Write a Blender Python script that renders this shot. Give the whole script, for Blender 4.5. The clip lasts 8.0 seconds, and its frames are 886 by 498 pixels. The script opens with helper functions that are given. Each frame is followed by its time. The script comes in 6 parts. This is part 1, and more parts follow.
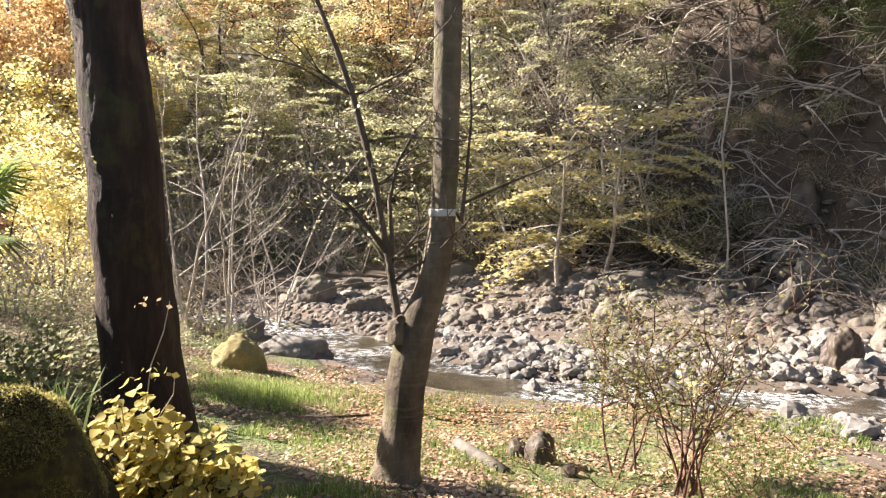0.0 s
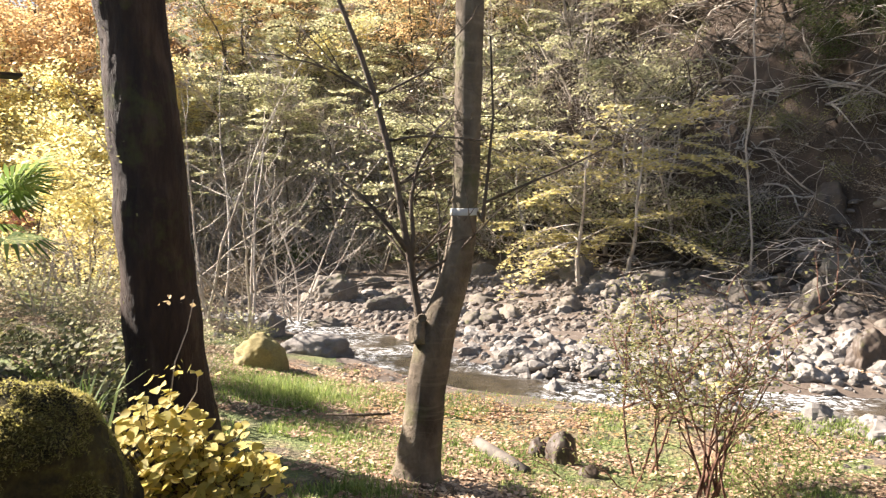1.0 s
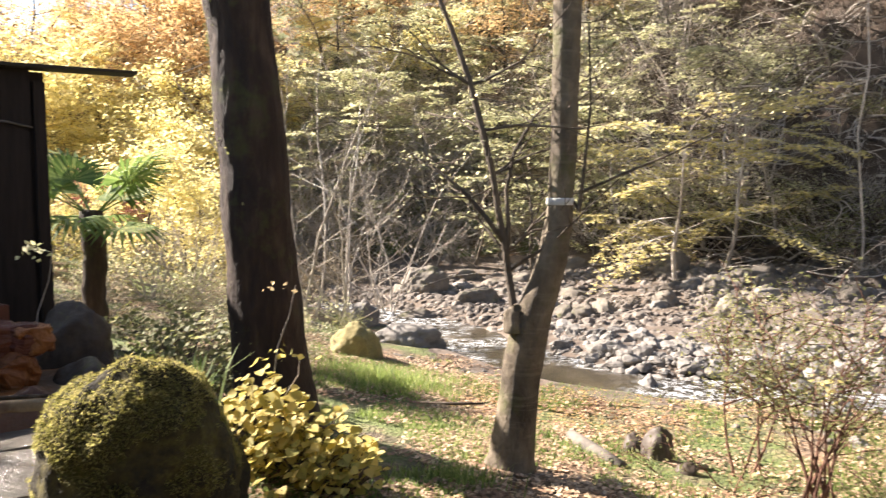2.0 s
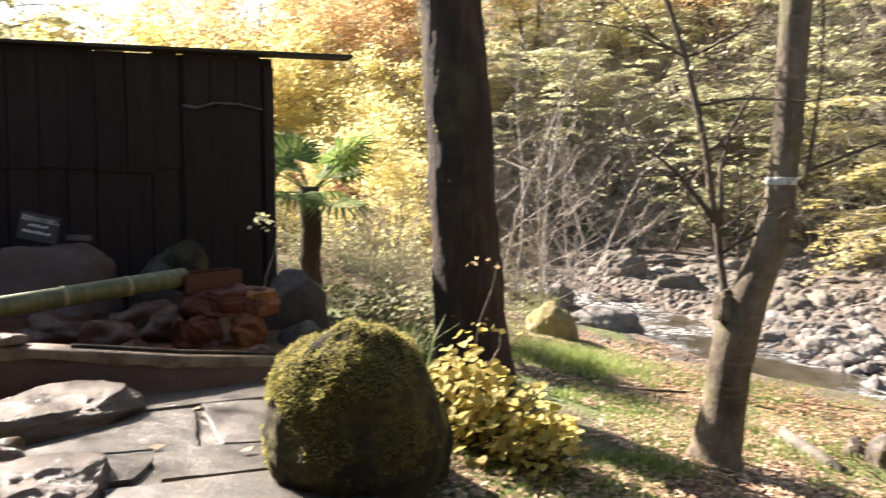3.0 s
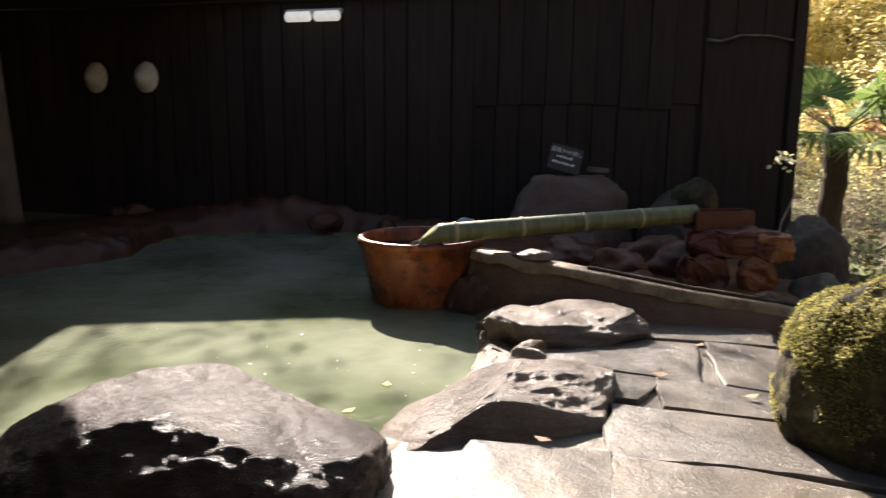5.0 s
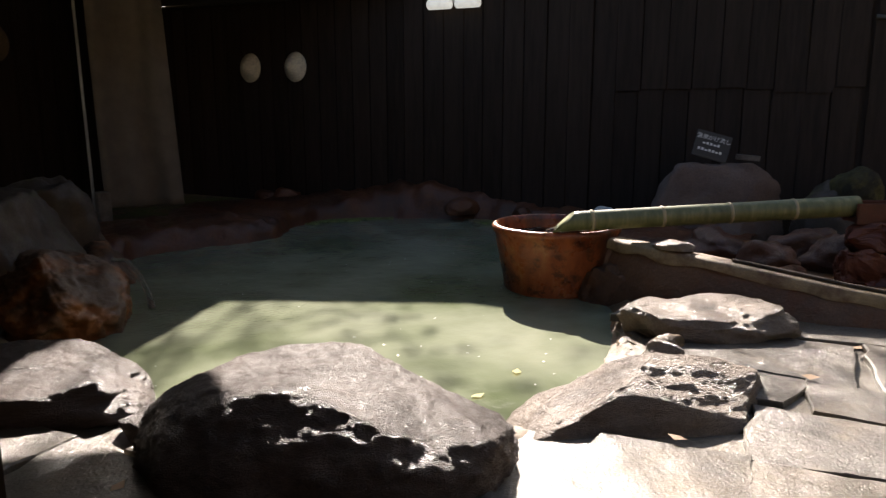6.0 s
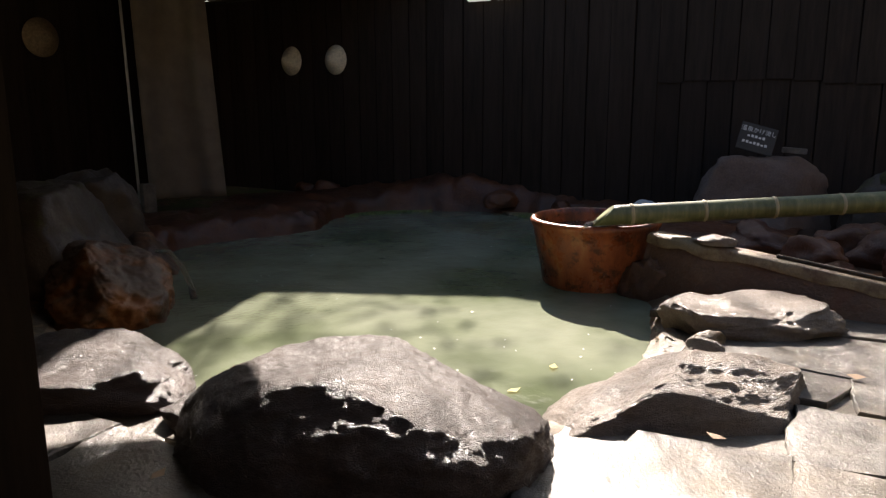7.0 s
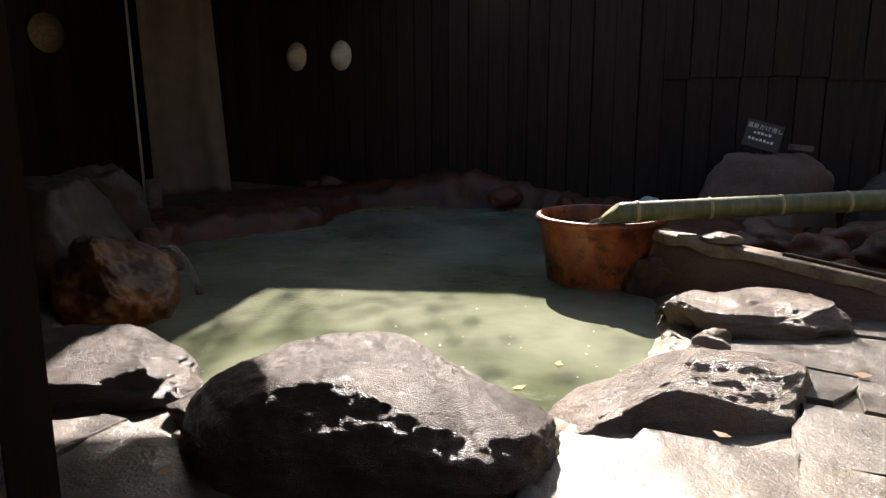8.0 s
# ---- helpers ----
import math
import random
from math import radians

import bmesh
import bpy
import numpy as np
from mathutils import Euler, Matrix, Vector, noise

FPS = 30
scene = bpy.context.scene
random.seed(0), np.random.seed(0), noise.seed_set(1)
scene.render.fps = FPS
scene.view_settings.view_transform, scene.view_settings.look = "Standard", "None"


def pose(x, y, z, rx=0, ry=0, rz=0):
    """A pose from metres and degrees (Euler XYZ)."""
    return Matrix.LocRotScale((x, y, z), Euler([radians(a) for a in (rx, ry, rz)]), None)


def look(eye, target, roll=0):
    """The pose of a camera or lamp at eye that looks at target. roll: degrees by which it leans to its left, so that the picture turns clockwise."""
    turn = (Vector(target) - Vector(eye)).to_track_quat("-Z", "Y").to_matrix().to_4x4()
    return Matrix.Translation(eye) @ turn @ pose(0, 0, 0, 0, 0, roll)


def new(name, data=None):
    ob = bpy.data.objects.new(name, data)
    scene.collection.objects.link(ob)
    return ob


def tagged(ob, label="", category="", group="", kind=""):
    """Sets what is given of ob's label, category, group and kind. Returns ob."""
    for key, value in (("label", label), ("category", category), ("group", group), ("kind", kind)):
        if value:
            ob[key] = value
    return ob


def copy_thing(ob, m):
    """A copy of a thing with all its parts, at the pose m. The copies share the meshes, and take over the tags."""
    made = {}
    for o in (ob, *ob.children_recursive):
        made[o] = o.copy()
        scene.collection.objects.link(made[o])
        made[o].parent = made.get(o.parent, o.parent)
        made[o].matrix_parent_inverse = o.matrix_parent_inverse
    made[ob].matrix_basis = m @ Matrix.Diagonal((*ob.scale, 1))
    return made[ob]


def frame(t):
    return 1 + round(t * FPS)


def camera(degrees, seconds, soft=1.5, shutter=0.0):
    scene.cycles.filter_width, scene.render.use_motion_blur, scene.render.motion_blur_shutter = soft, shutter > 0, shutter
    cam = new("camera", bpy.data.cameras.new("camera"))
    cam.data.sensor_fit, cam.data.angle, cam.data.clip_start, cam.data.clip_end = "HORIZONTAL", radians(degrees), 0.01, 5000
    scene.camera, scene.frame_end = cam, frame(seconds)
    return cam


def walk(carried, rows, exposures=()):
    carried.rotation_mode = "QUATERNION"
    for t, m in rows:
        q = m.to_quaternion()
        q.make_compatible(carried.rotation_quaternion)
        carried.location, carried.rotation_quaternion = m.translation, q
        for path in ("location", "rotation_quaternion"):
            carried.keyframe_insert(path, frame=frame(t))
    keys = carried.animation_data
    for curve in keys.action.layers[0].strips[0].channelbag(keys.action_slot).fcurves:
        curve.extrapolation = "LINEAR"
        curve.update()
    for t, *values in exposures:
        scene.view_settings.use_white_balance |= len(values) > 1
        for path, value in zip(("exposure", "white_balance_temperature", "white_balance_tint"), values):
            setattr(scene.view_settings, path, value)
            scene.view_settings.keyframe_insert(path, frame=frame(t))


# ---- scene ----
cam = camera(59.87, 8.0, soft=1.25, shutter=0.4)
PATH = [
    (0.0, pose(-0.000, 0.000, 1.500, 86.06, 0.14, -0.00)),
    (0.5, pose(-0.004, -0.002, 1.498, 86.07, 0.13, 0.37)),
    (1.0, pose(-0.005, -0.002, 1.499, 86.02, 0.14, 1.53)),
    (1.2, pose(-0.008, -0.005, 1.495, 85.98, 0.19, 2.37)),
    (2.3, pose(-0.064, -0.024, 1.456, 85.31, -0.03, 11.73)),
    (2.5, pose(-0.076, -0.027, 1.450, 85.14, -0.26, 14.54)),
    (3.0, pose(-0.121, -0.032, 1.431, 84.27, -0.15, 22.56)),
    (3.5, pose(-0.154, -0.052, 1.429, 83.13, -0.46, 31.72)),
    (4.0, pose(-0.194, -0.059, 1.413, 81.98, -0.42, 41.33)),
    (4.5, pose(-0.217, -0.059, 1.395, 80.81, -0.44, 50.85)),
    (5.0, pose(-0.240, -0.057, 1.380, 79.79, -0.46, 58.65)),
    (5.2, pose(-0.249, -0.052, 1.377, 79.46, -0.45, 61.31)),
    (6.3, pose(-0.255, -0.022, 1.368, 78.53, 0.12, 70.49)),
    (6.5, pose(-0.256, -0.018, 1.379, 78.26, 0.13, 71.21)),
    (7.0, pose(-0.256, -0.014, 1.376, 78.26, 0.22, 71.82)),
    (7.5, pose(-0.260, -0.021, 1.377, 78.18, 0.11, 72.05)),
    (8.0, pose(-0.262, -0.023, 1.381, 77.95, 0.11, 72.13)),
]
walk(cam, PATH, exposures=[(0.0, 2.12), (2.5, 2.3), (3.5, 2.25), (4.5, 2.1), (6.5, 2.03), (8.0, 2.03)])

# ---------------------------------------------------------------- light
SUN_AZ, SUN_EL = 72.0, 34.0      # degrees to the left of +y, degrees above the horizon
saz, sel = radians(SUN_AZ), radians(SUN_EL)
to_sun = Vector((-math.sin(saz) * math.cos(sel), math.cos(saz) * math.cos(sel), math.sin(sel)))
world = bpy.data.worlds.new("sky")
scene.world = world
world.use_nodes = True
wn = world.node_tree.nodes
sky = wn.new("ShaderNodeTexSky")
sky.sky_type, sky.sun_disc = "NISHITA", False
sky.sun_elevation, sky.sun_rotation = sel, -saz
sky.air_density, sky.dust_density = 1.0, 1.6
world.node_tree.links.new(sky.outputs[0], wn["Background"].inputs[0])
wn["Background"].inputs[1].default_value = 0.045
sun = new("sun", bpy.data.lights.new("sun", "SUN"))
sun.data.energy, sun.data.angle, sun.data.color = 5.0, radians(0.7), (1.0, 0.88, 0.785)
sun.matrix_world = look((0, 0, 30), Vector((0, 0, 30)) - to_sun)

# ---------------------------------------------------------------- materials
class Nodes:
    """Short wiring of one node material."""
    def __init__(self, name):
        self.mat = bpy.data.materials.new(name)
        self.mat.use_nodes = True
        self.tree = self.mat.node_tree
        self.b = self.tree.nodes["Principled BSDF"]
        self.out = self.tree.nodes["Material Output"]
        self.co = self.tree.nodes.new("ShaderNodeTexCoord").outputs["Object"]

    def add(self, kind, **inputs):
        n = self.tree.nodes.new(kind)
        for k, v in inputs.items():
            sock = n.inputs[k.replace("_", " ")]
            if isinstance(v, bpy.types.NodeSocket):
                self.tree.links.new(v, sock)
            else:
                sock.default_value = v
        return n

    def link(self, a, b):
        self.tree.links.new(a, b)

    def noise(self, scale, detail=6.0, rough=0.6, vec=None):
        return self.add("ShaderNodeTexNoise", Vector=vec or self.co, Scale=scale, Detail=detail, Roughness=rough).outputs["Fac"]

    def voronoi(self, scale, vec=None, feature="F1", out="Distance"):
        n = self.add("ShaderNodeTexVoronoi", Vector=vec or self.co, Scale=scale)
        n.feature = feature
        return n.outputs[out]

    def ramp(self, fac, stops):
        n = self.tree.nodes.new("ShaderNodeValToRGB")
        self.link(fac, n.inputs[0])
        e = n.color_ramp.elements
        while len(e) < len(stops):
            e.new(0.5)
        for el, (p, c) in zip(e, stops):
            el.position = p
            el.color = (*c, 1) if len(c) == 3 else c
        return n.outputs[0]

    def rampv(self, fac, stops):
        return self.ramp(fac, [(p, (v, v, v)) for p, v in stops])

    def mix(self, fac, a, b, mode="MIX"):
        n = self.tree.nodes.new("ShaderNodeMix")
        n.data_type, n.blend_type = "RGBA", mode
        for sock, v in ((n.inputs[0], fac), (n.inputs[6], a), (n.inputs[7], b)):
            if isinstance(v, bpy.types.NodeSocket):
                self.link(v, sock)
            else:
                sock.default_value = (*v, 1) if isinstance(v, tuple) else v
        return n.outputs[2]

    def math(self, op, a, b=0.0):
        n = self.tree.nodes.new("ShaderNodeMath")
        n.operation = op
        for sock, v in ((n.inputs[0], a), (n.inputs[1], b)):
            if isinstance(v, bpy.types.NodeSocket):
                self.link(v, sock)
            else:
                sock.default_value = v
        return n.outputs[0]

    def up(self):
        g = self.tree.nodes.new("ShaderNodeNewGeometry")
        s = self.tree.nodes.new("ShaderNodeSeparateXYZ")
        self.link(g.outputs["Normal"], s.inputs[0])
        return s.outputs[2]

    def island(self):
        return self.tree.nodes.new("ShaderNodeNewGeometry").outputs["Random Per Island"]

    def random(self):
        return self.tree.nodes.new("ShaderNodeObjectInfo").outputs["Random"]

    def mapping(self, scale):
        return self.add("ShaderNodeMapping", Vector=self.co, Scale=scale).outputs[0]

    def bump(self, height, strength=0.5, dist=0.02):
        n = self.add("ShaderNodeBump", Height=height, Strength=strength, Distance=dist)
        self.link(n.outputs[0], self.b.inputs["Normal"])

    def color(self, c):
        self.link(c, self.b.inputs["Base Color"]) if isinstance(c, bpy.types.NodeSocket) else setattr(self.b.inputs["Base Color"], "default_value", (*c, 1))

    def rough(self, r):
        if isinstance(r, bpy.types.NodeSocket):
            self.link(r, self.b.inputs["Roughness"])
        else:
            self.b.inputs["Roughness"].default_value = r


def stone_mat(name, dark, mid, light, rough=0.75, scale=3.0, moss=None, moss_at=0.55, wet=0.0, bump=0.6, stain=None, island=False, film=0.0, grit=0.0):
    n = Nodes(name)
    big, fine = n.noise(scale, 5), n.noise(scale * 14, 8, 0.7)
    c = n.ramp(big, [(0.3, dark), (0.5, mid), (0.72, light)])
    c = n.mix(0.55, c, n.ramp(fine, [(0.3, dark), (0.55, mid), (0.75, light)]))
    c = n.mix(0.45 if island else 0.22, c, n.ramp(n.island() if island else n.random(), [(0.0, dark), (1.0, light)]))
    speck = n.rampv(n.noise(scale * 60, 2), [(0.38, 0.6), (0.55, 1.0)])
    c = n.mix(0.6, c, speck, "MULTIPLY")
    if stain:
        c = n.mix(n.rampv(n.noise(scale * 0.8, 4), [(0.48, 0.0), (0.62, 0.85)]), c, stain)
    if moss:
        m = n.math("MULTIPLY", n.rampv(n.up(), [(0.2, 0.0), (0.8, 1.0)]), n.rampv(n.noise(scale * 1.3, 7, 0.7), [(moss_at - 0.08, 0.0), (moss_at + 0.06, 1.0)]))
        c = n.mix(m, c, moss)
    n.color(c)
    n.rough(n.rampv(n.noise(scale * 5, 5), [(0.3, max(rough - wet, 0.08)), (0.7, rough)]))
    h = n.math("ADD", n.math("MULTIPLY", fine, 0.5), n.noise(scale * 4, 8, 0.65))
    if grit:
        h = n.math("ADD", h, n.math("MULTIPLY", n.noise(scale * 38, 3, 0.6), grit))
    n.bump(h, bump * 0.6, 0.025)
    if film:                         # water standing on the stone
        n.b.inputs["Coat Weight"].default_value = film
        n.b.inputs["Coat Roughness"].default_value = 0.16
        n.b.inputs["Coat IOR"].default_value = 1.45
        n.link(n.b.inputs["Normal"].links[0].from_socket, n.b.inputs["Coat Normal"])
    return n.mat


def leaf_mat(name, a, b, c, trans=0.5, vein=True):
    n = Nodes(name)
    col = n.ramp(n.island(), [(0.05, a), (0.5, b), (0.95, c)])
    col = n.mix(0.25, col, n.ramp(n.noise(0.6, 3), [(0.35, a), (0.65, c)]))
    n.color(col)
    n.rough(0.68)
    tr = n.add("ShaderNodeBsdfTranslucent", Color=col)
    mx = n.add("ShaderNodeMixShader", Fac=trans)
    n.link(n.b.outputs[0], mx.inputs[1])
    n.link(tr.outputs[0], mx.inputs[2])
    n.link(mx.outputs[0], n.out.inputs[0])
    return n.mat


def bark_mat(name, dark, mid, light, scale=6.0, moss=None, stretch=0.25, band=False):
    n = Nodes(name)
    v = n.mapping((1, 1, stretch))
    c = n.ramp(n.noise(scale, 8, 0.65, v), [(0.3, dark), (0.52, mid), (0.75, light)])
    if band:
        v2 = n.mapping((1, 1, 9.0))
        c = n.mix(n.rampv(n.noise(3, 3, 0.5, v2), [(0.55, 0.0), (0.66, 0.25)]), c, light)
    if moss:
        c = n.mix(n.rampv(n.noise(2.2, 7, 0.7), [(0.53, 0.0), (0.68, 0.8)]), c, moss)
    n.color(c)
    n.rough(0.85)
    n.bump(n.noise(scale * 4, 8, 0.7, v), 0.9, 0.05)
    return n.mat


def ground_mat():
    """Leaf litter, short grass and gravel, sorted by broad patches."""
    n = Nodes("ground_cover")
    litter = n.ramp(n.voronoi(26, out="Color"), [(0.1, (0.08, 0.05, 0.033)), (0.4, (0.19, 0.13, 0.082)), (0.65, (0.35, 0.26, 0.17)), (0.9, (0.29, 0.155, 0.08))])
    grass = n.ramp(n.noise(40, 6, 0.7), [(0.3, (0.05, 0.075, 0.02)), (0.55, (0.14, 0.19, 0.05)), (0.8, (0.29, 0.31, 0.11))])
    soil = n.ramp(n.noise(8, 8, 0.7), [(0.3, (0.045, 0.033, 0.025)), (0.55, (0.12, 0.09, 0.065)), (0.75, (0.25, 0.19, 0.13))])
    c = n.mix(n.rampv(n.noise(0.9, 6, 0.65), [(0.42, 0.0), (0.54, 0.9)]), litter, grass)
    c = n.mix(n.rampv(n.noise(1.4, 6, 0.7), [(0.48, 0.0), (0.62, 0.8)]), c, soil)
    n.color(c)
    n.rough(0.9)
    n.bump(n.math("ADD", n.noise(30, 6, 0.7), n.voronoi(22)), 0.8, 0.04)
    return n.mat


M_GROUND = ground_mat()
M_HILL = stone_mat("hill_soil", (0.018, 0.012, 0.008), (0.060, 0.041, 0.028), (0.165, 0.118, 0.082), 0.95, 1.6, bump=1.6)
M_RIVER = stone_mat("river_stone", (0.11, 0.098, 0.085), (0.24, 0.22, 0.195), (0.42, 0.39, 0.355), 0.8, 4.0)
M_GRAVEL = stone_mat("river_gravel", (0.08, 0.07, 0.058), (0.21, 0.19, 0.165), (0.43, 0.40, 0.36), 0.8, 4.0, island=True)
M_RUBBLE = stone_mat("bank_rubble", (0.06, 0.047, 0.037), (0.165, 0.138, 0.112), (0.36, 0.315, 0.27), 0.85, 3.0, island=True)
M_BANK = stone_mat("bank_grit", (0.045, 0.033, 0.025), (0.12, 0.09, 0.068), (0.27, 0.215, 0.165), 0.95, 2.2, bump=1.0)
M_RIVERMOSS = stone_mat("bank_stone", (0.07, 0.06, 0.047), (0.18, 0.155, 0.125), (0.34, 0.30, 0.25), 0.85, 2.5, moss=(0.10, 0.10, 0.035), moss_at=0.58)
M_LAVA = stone_mat("bath_rock", (0.016, 0.009, 0.007), (0.060, 0.036, 0.027), (0.17, 0.115, 0.09), 0.7, 4.0, wet=0.3, bump=1.5, film=0.36, grit=1.6)
M_PALEROCK = stone_mat("pale_bath_rock", (0.11, 0.08, 0.058), (0.28, 0.215, 0.165), (0.50, 0.42, 0.34), 0.66, 4.0, wet=0.3, bump=1.4, film=0.35, grit=1.6)
M_SINTER = stone_mat("sinter_rock", (0.04, 0.026, 0.018), (0.12, 0.065, 0.035), (0.26, 0.15, 0.07), 0.6, 3.0, wet=0.25, bump=0.9, stain=(0.30, 0.11, 0.025))
M_DARKROCK = stone_mat("dark_rock", (0.030, 0.021, 0.014), (0.072, 0.051, 0.035), (0.14, 0.10, 0.07), 0.7, 4.0, wet=0.2, moss=(0.08, 0.08, 0.02), moss_at=0.6)
M_SIGNROCK = stone_mat("brown_rock", (0.075, 0.048, 0.038), (0.16, 0.108, 0.085), (0.26, 0.185, 0.15), 0.8, 4.0, bump=1.0)


def wet_slab_mat():
    """Grey flagstone under a thin film of water, with tan mineral stains."""
    n = Nodes("wet_flagstone")
    n.co = n.tree.nodes.new("ShaderNodeNewGeometry").outputs["Position"]
    c = n.ramp(n.noise(1.7, 6, 0.65), [(0.32, (0.030, 0.026, 0.021)), (0.5, (0.068, 0.058, 0.046)), (0.68, (0.14, 0.118, 0.088))])
    c = n.mix(0.3, c, n.ramp(n.random(), [(0.0, (0.05, 0.044, 0.036)), (0.6, (0.11, 0.095, 0.074)), (1.0, (0.19, 0.15, 0.095))]))
    c = n.mix(n.rampv(n.noise(1.1, 5, 0.6), [(0.52, 0.0), (0.66, 0.75)]), c, (0.18, 0.13, 0.07))
    c = n.mix(0.6, c, n.rampv(n.noise(70, 4, 0.7), [(0.35, 0.55), (0.6, 1.0)]), "MULTIPLY")
    n.color(c)
    n.rough(n.rampv(n.noise(2.6, 6, 0.65), [(0.36, 0.32), (0.62, 0.56)]))
    n.b.inputs["Specular IOR Level"].default_value = 0.3
    h = n.math("ADD", n.math("MULTIPLY", n.noise(7, 6, 0.6), 0.9), n.math("MULTIPLY", n.noise(120, 3, 0.6), 0.16))
    n.bump(h, 0.55, 0.03)
    n.b.inputs["Coat Weight"].default_value = 0.6
    n.link(n.rampv(n.noise(1.9, 5, 0.6), [(0.38, 0.06), (0.62, 0.24)]), n.b.inputs["Coat Roughness"])
    film = n.add("ShaderNodeBump", Height=n.math("ADD", n.noise(5, 4, 0.5), n.math("MULTIPLY", n.noise(75, 3, 0.65), 0.55)), Strength=0.75, Distance=0.03)
    n.link(film.outputs[0], n.b.inputs["Coat Normal"])
    return n.mat


M_SLAB = wet_slab_mat()
M_CRUST = stone_mat("rust_brown_crust", (0.034, 0.012, 0.007), (0.105, 0.036, 0.015), (0.23, 0.088, 0.032), 0.55, 2.6, wet=0.25, bump=1.0, stain=(0.05, 0.024, 0.014))
M_LIP = stone_mat("tan_mineral_lip", (0.07, 0.045, 0.022), (0.15, 0.10, 0.05), (0.26, 0.19, 0.10), 0.6, 5.0, wet=0.25, bump=0.8, stain=(0.20, 0.09, 0.025))
M_CONCRETE = stone_mat("mineral_stained_concrete", (0.034, 0.016, 0.010), (0.098, 0.047, 0.026), (0.20, 0.115, 0.06), 0.6, 3.2, wet=0.2, bump=1.1, stain=(0.12, 0.042, 0.015))
M_COPING = stone_mat("beige_coping", (0.09, 0.05, 0.025), (0.24, 0.165, 0.08), (0.42, 0.32, 0.175), 0.6, 6.0, stain=(0.10, 0.046, 0.02))


def board_mat(name, dark, light):
    n = Nodes(name)
    v = n.mapping((6, 6, 0.5))
    c = n.ramp(n.noise(3, 8, 0.7, v), [(0.3, dark), (0.7, light)])
    c = n.mix(0.35, c, n.ramp(n.random(), [(0.0, dark), (1.0, light)]))
    n.color(c)
    n.rough(0.8)
    n.b.inputs["Specular IOR Level"].default_value = 0.2
    n.bump(n.noise(6, 8, 0.7, v), 0.4, 0.01)
    return n.mat


M_BOARD = board_mat("charred_boards", (0.013, 0.0092, 0.0072), (0.044, 0.031, 0.024))
M_POST = board_mat("brown_timber", (0.012, 0.009, 0.007), (0.032, 0.023, 0.017))
M_REDWOOD = stone_mat("iron_stained_timber", (0.035, 0.010, 0.007), (0.10, 0.024, 0.012), (0.22, 0.06, 0.022), 0.55, 5.0, wet=0.2)
M_ORANGE = stone_mat("orange_sinter", (0.12, 0.035, 0.012), (0.30, 0.105, 0.026), (0.46, 0.20, 0.055), 0.6, 5.0, wet=0.2)
M_BARK1 = bark_mat("cedar_bark", (0.012, 0.007, 0.005), (0.042, 0.024, 0.015), (0.105, 0.068, 0.046), 7, moss=(0.075, 0.085, 0.02))
M_BARK2 = bark_mat("smooth_bark", (0.06, 0.044, 0.029), (0.17, 0.135, 0.092), (0.32, 0.265, 0.19), 4, moss=(0.11, 0.115, 0.035), stretch=0.6, band=True)
M_TWIG = bark_mat("grey_twig", (0.26, 0.22, 0.18), (0.54, 0.48, 0.41), (0.78, 0.72, 0.65), 8)
M_DARKTWIG = bark_mat("dark_twig", (0.03, 0.022, 0.016), (0.09, 0.065, 0.045), (0.18, 0.14, 0.10), 8)
M_REDTWIG = bark_mat("reddish_twig", (0.07, 0.03, 0.02), (0.17, 0.08, 0.05), (0.28, 0.15, 0.10), 8)
L_YELLOW = leaf_mat("yellow_leaf", (0.64, 0.53, 0.15), (0.84, 0.74, 0.31), (0.90, 0.84, 0.52), 0.62)
L_LIME = leaf_mat("yellow_green_leaf", (0.24, 0.26, 0.12), (0.58, 0.56, 0.30), (0.86, 0.82, 0.56), 0.60)
L_SPRAY = leaf_mat("golden_leaf", (0.38, 0.34, 0.11), (0.66, 0.57, 0.22), (0.84, 0.74, 0.40), 0.58)
L_ORANGE = leaf_mat("orange_leaf", (0.46, 0.28, 0.11), (0.68, 0.47, 0.22), (0.80, 0.64, 0.38), 0.6)
L_PINK = leaf_mat("pink_leaf", (0.60, 0.26, 0.20), (0.68, 0.36, 0.26), (0.70, 0.44, 0.32))
L_OLIVE = leaf_mat("olive_leaf", (0.08, 0.095, 0.032), (0.22, 0.23, 0.08), (0.45, 0.42, 0.19))
L_DARK = leaf_mat("evergreen_leaf", (0.018, 0.034, 0.010), (0.06, 0.092, 0.026), (0.18, 0.20, 0.06), 0.45)
L_GREEN = leaf_mat("grass_blade", (0.10, 0.17, 0.035), (0.21, 0.30, 0.065), (0.42, 0.46, 0.17))
L_PALM = leaf_mat("palm_blade", (0.07, 0.12, 0.03), (0.13, 0.21, 0.05), (0.28, 0.35, 0.11), 0.45)
L_DRY = leaf_mat("fallen_leaf", (0.11, 0.050, 0.026), (0.32, 0.185, 0.10), (0.66, 0.51, 0.34), 0.15)
L_BUSH = leaf_mat("bush_leaf", (0.34, 0.32, 0.08), (0.59, 0.475, 0.115), (0.73, 0.60, 0.23), 0.5)
L_DRYGRASS = leaf_mat("brown_undergrowth", (0.18, 0.13, 0.08), (0.42, 0.33, 0.21), (0.66, 0.56, 0.40), 0.4)


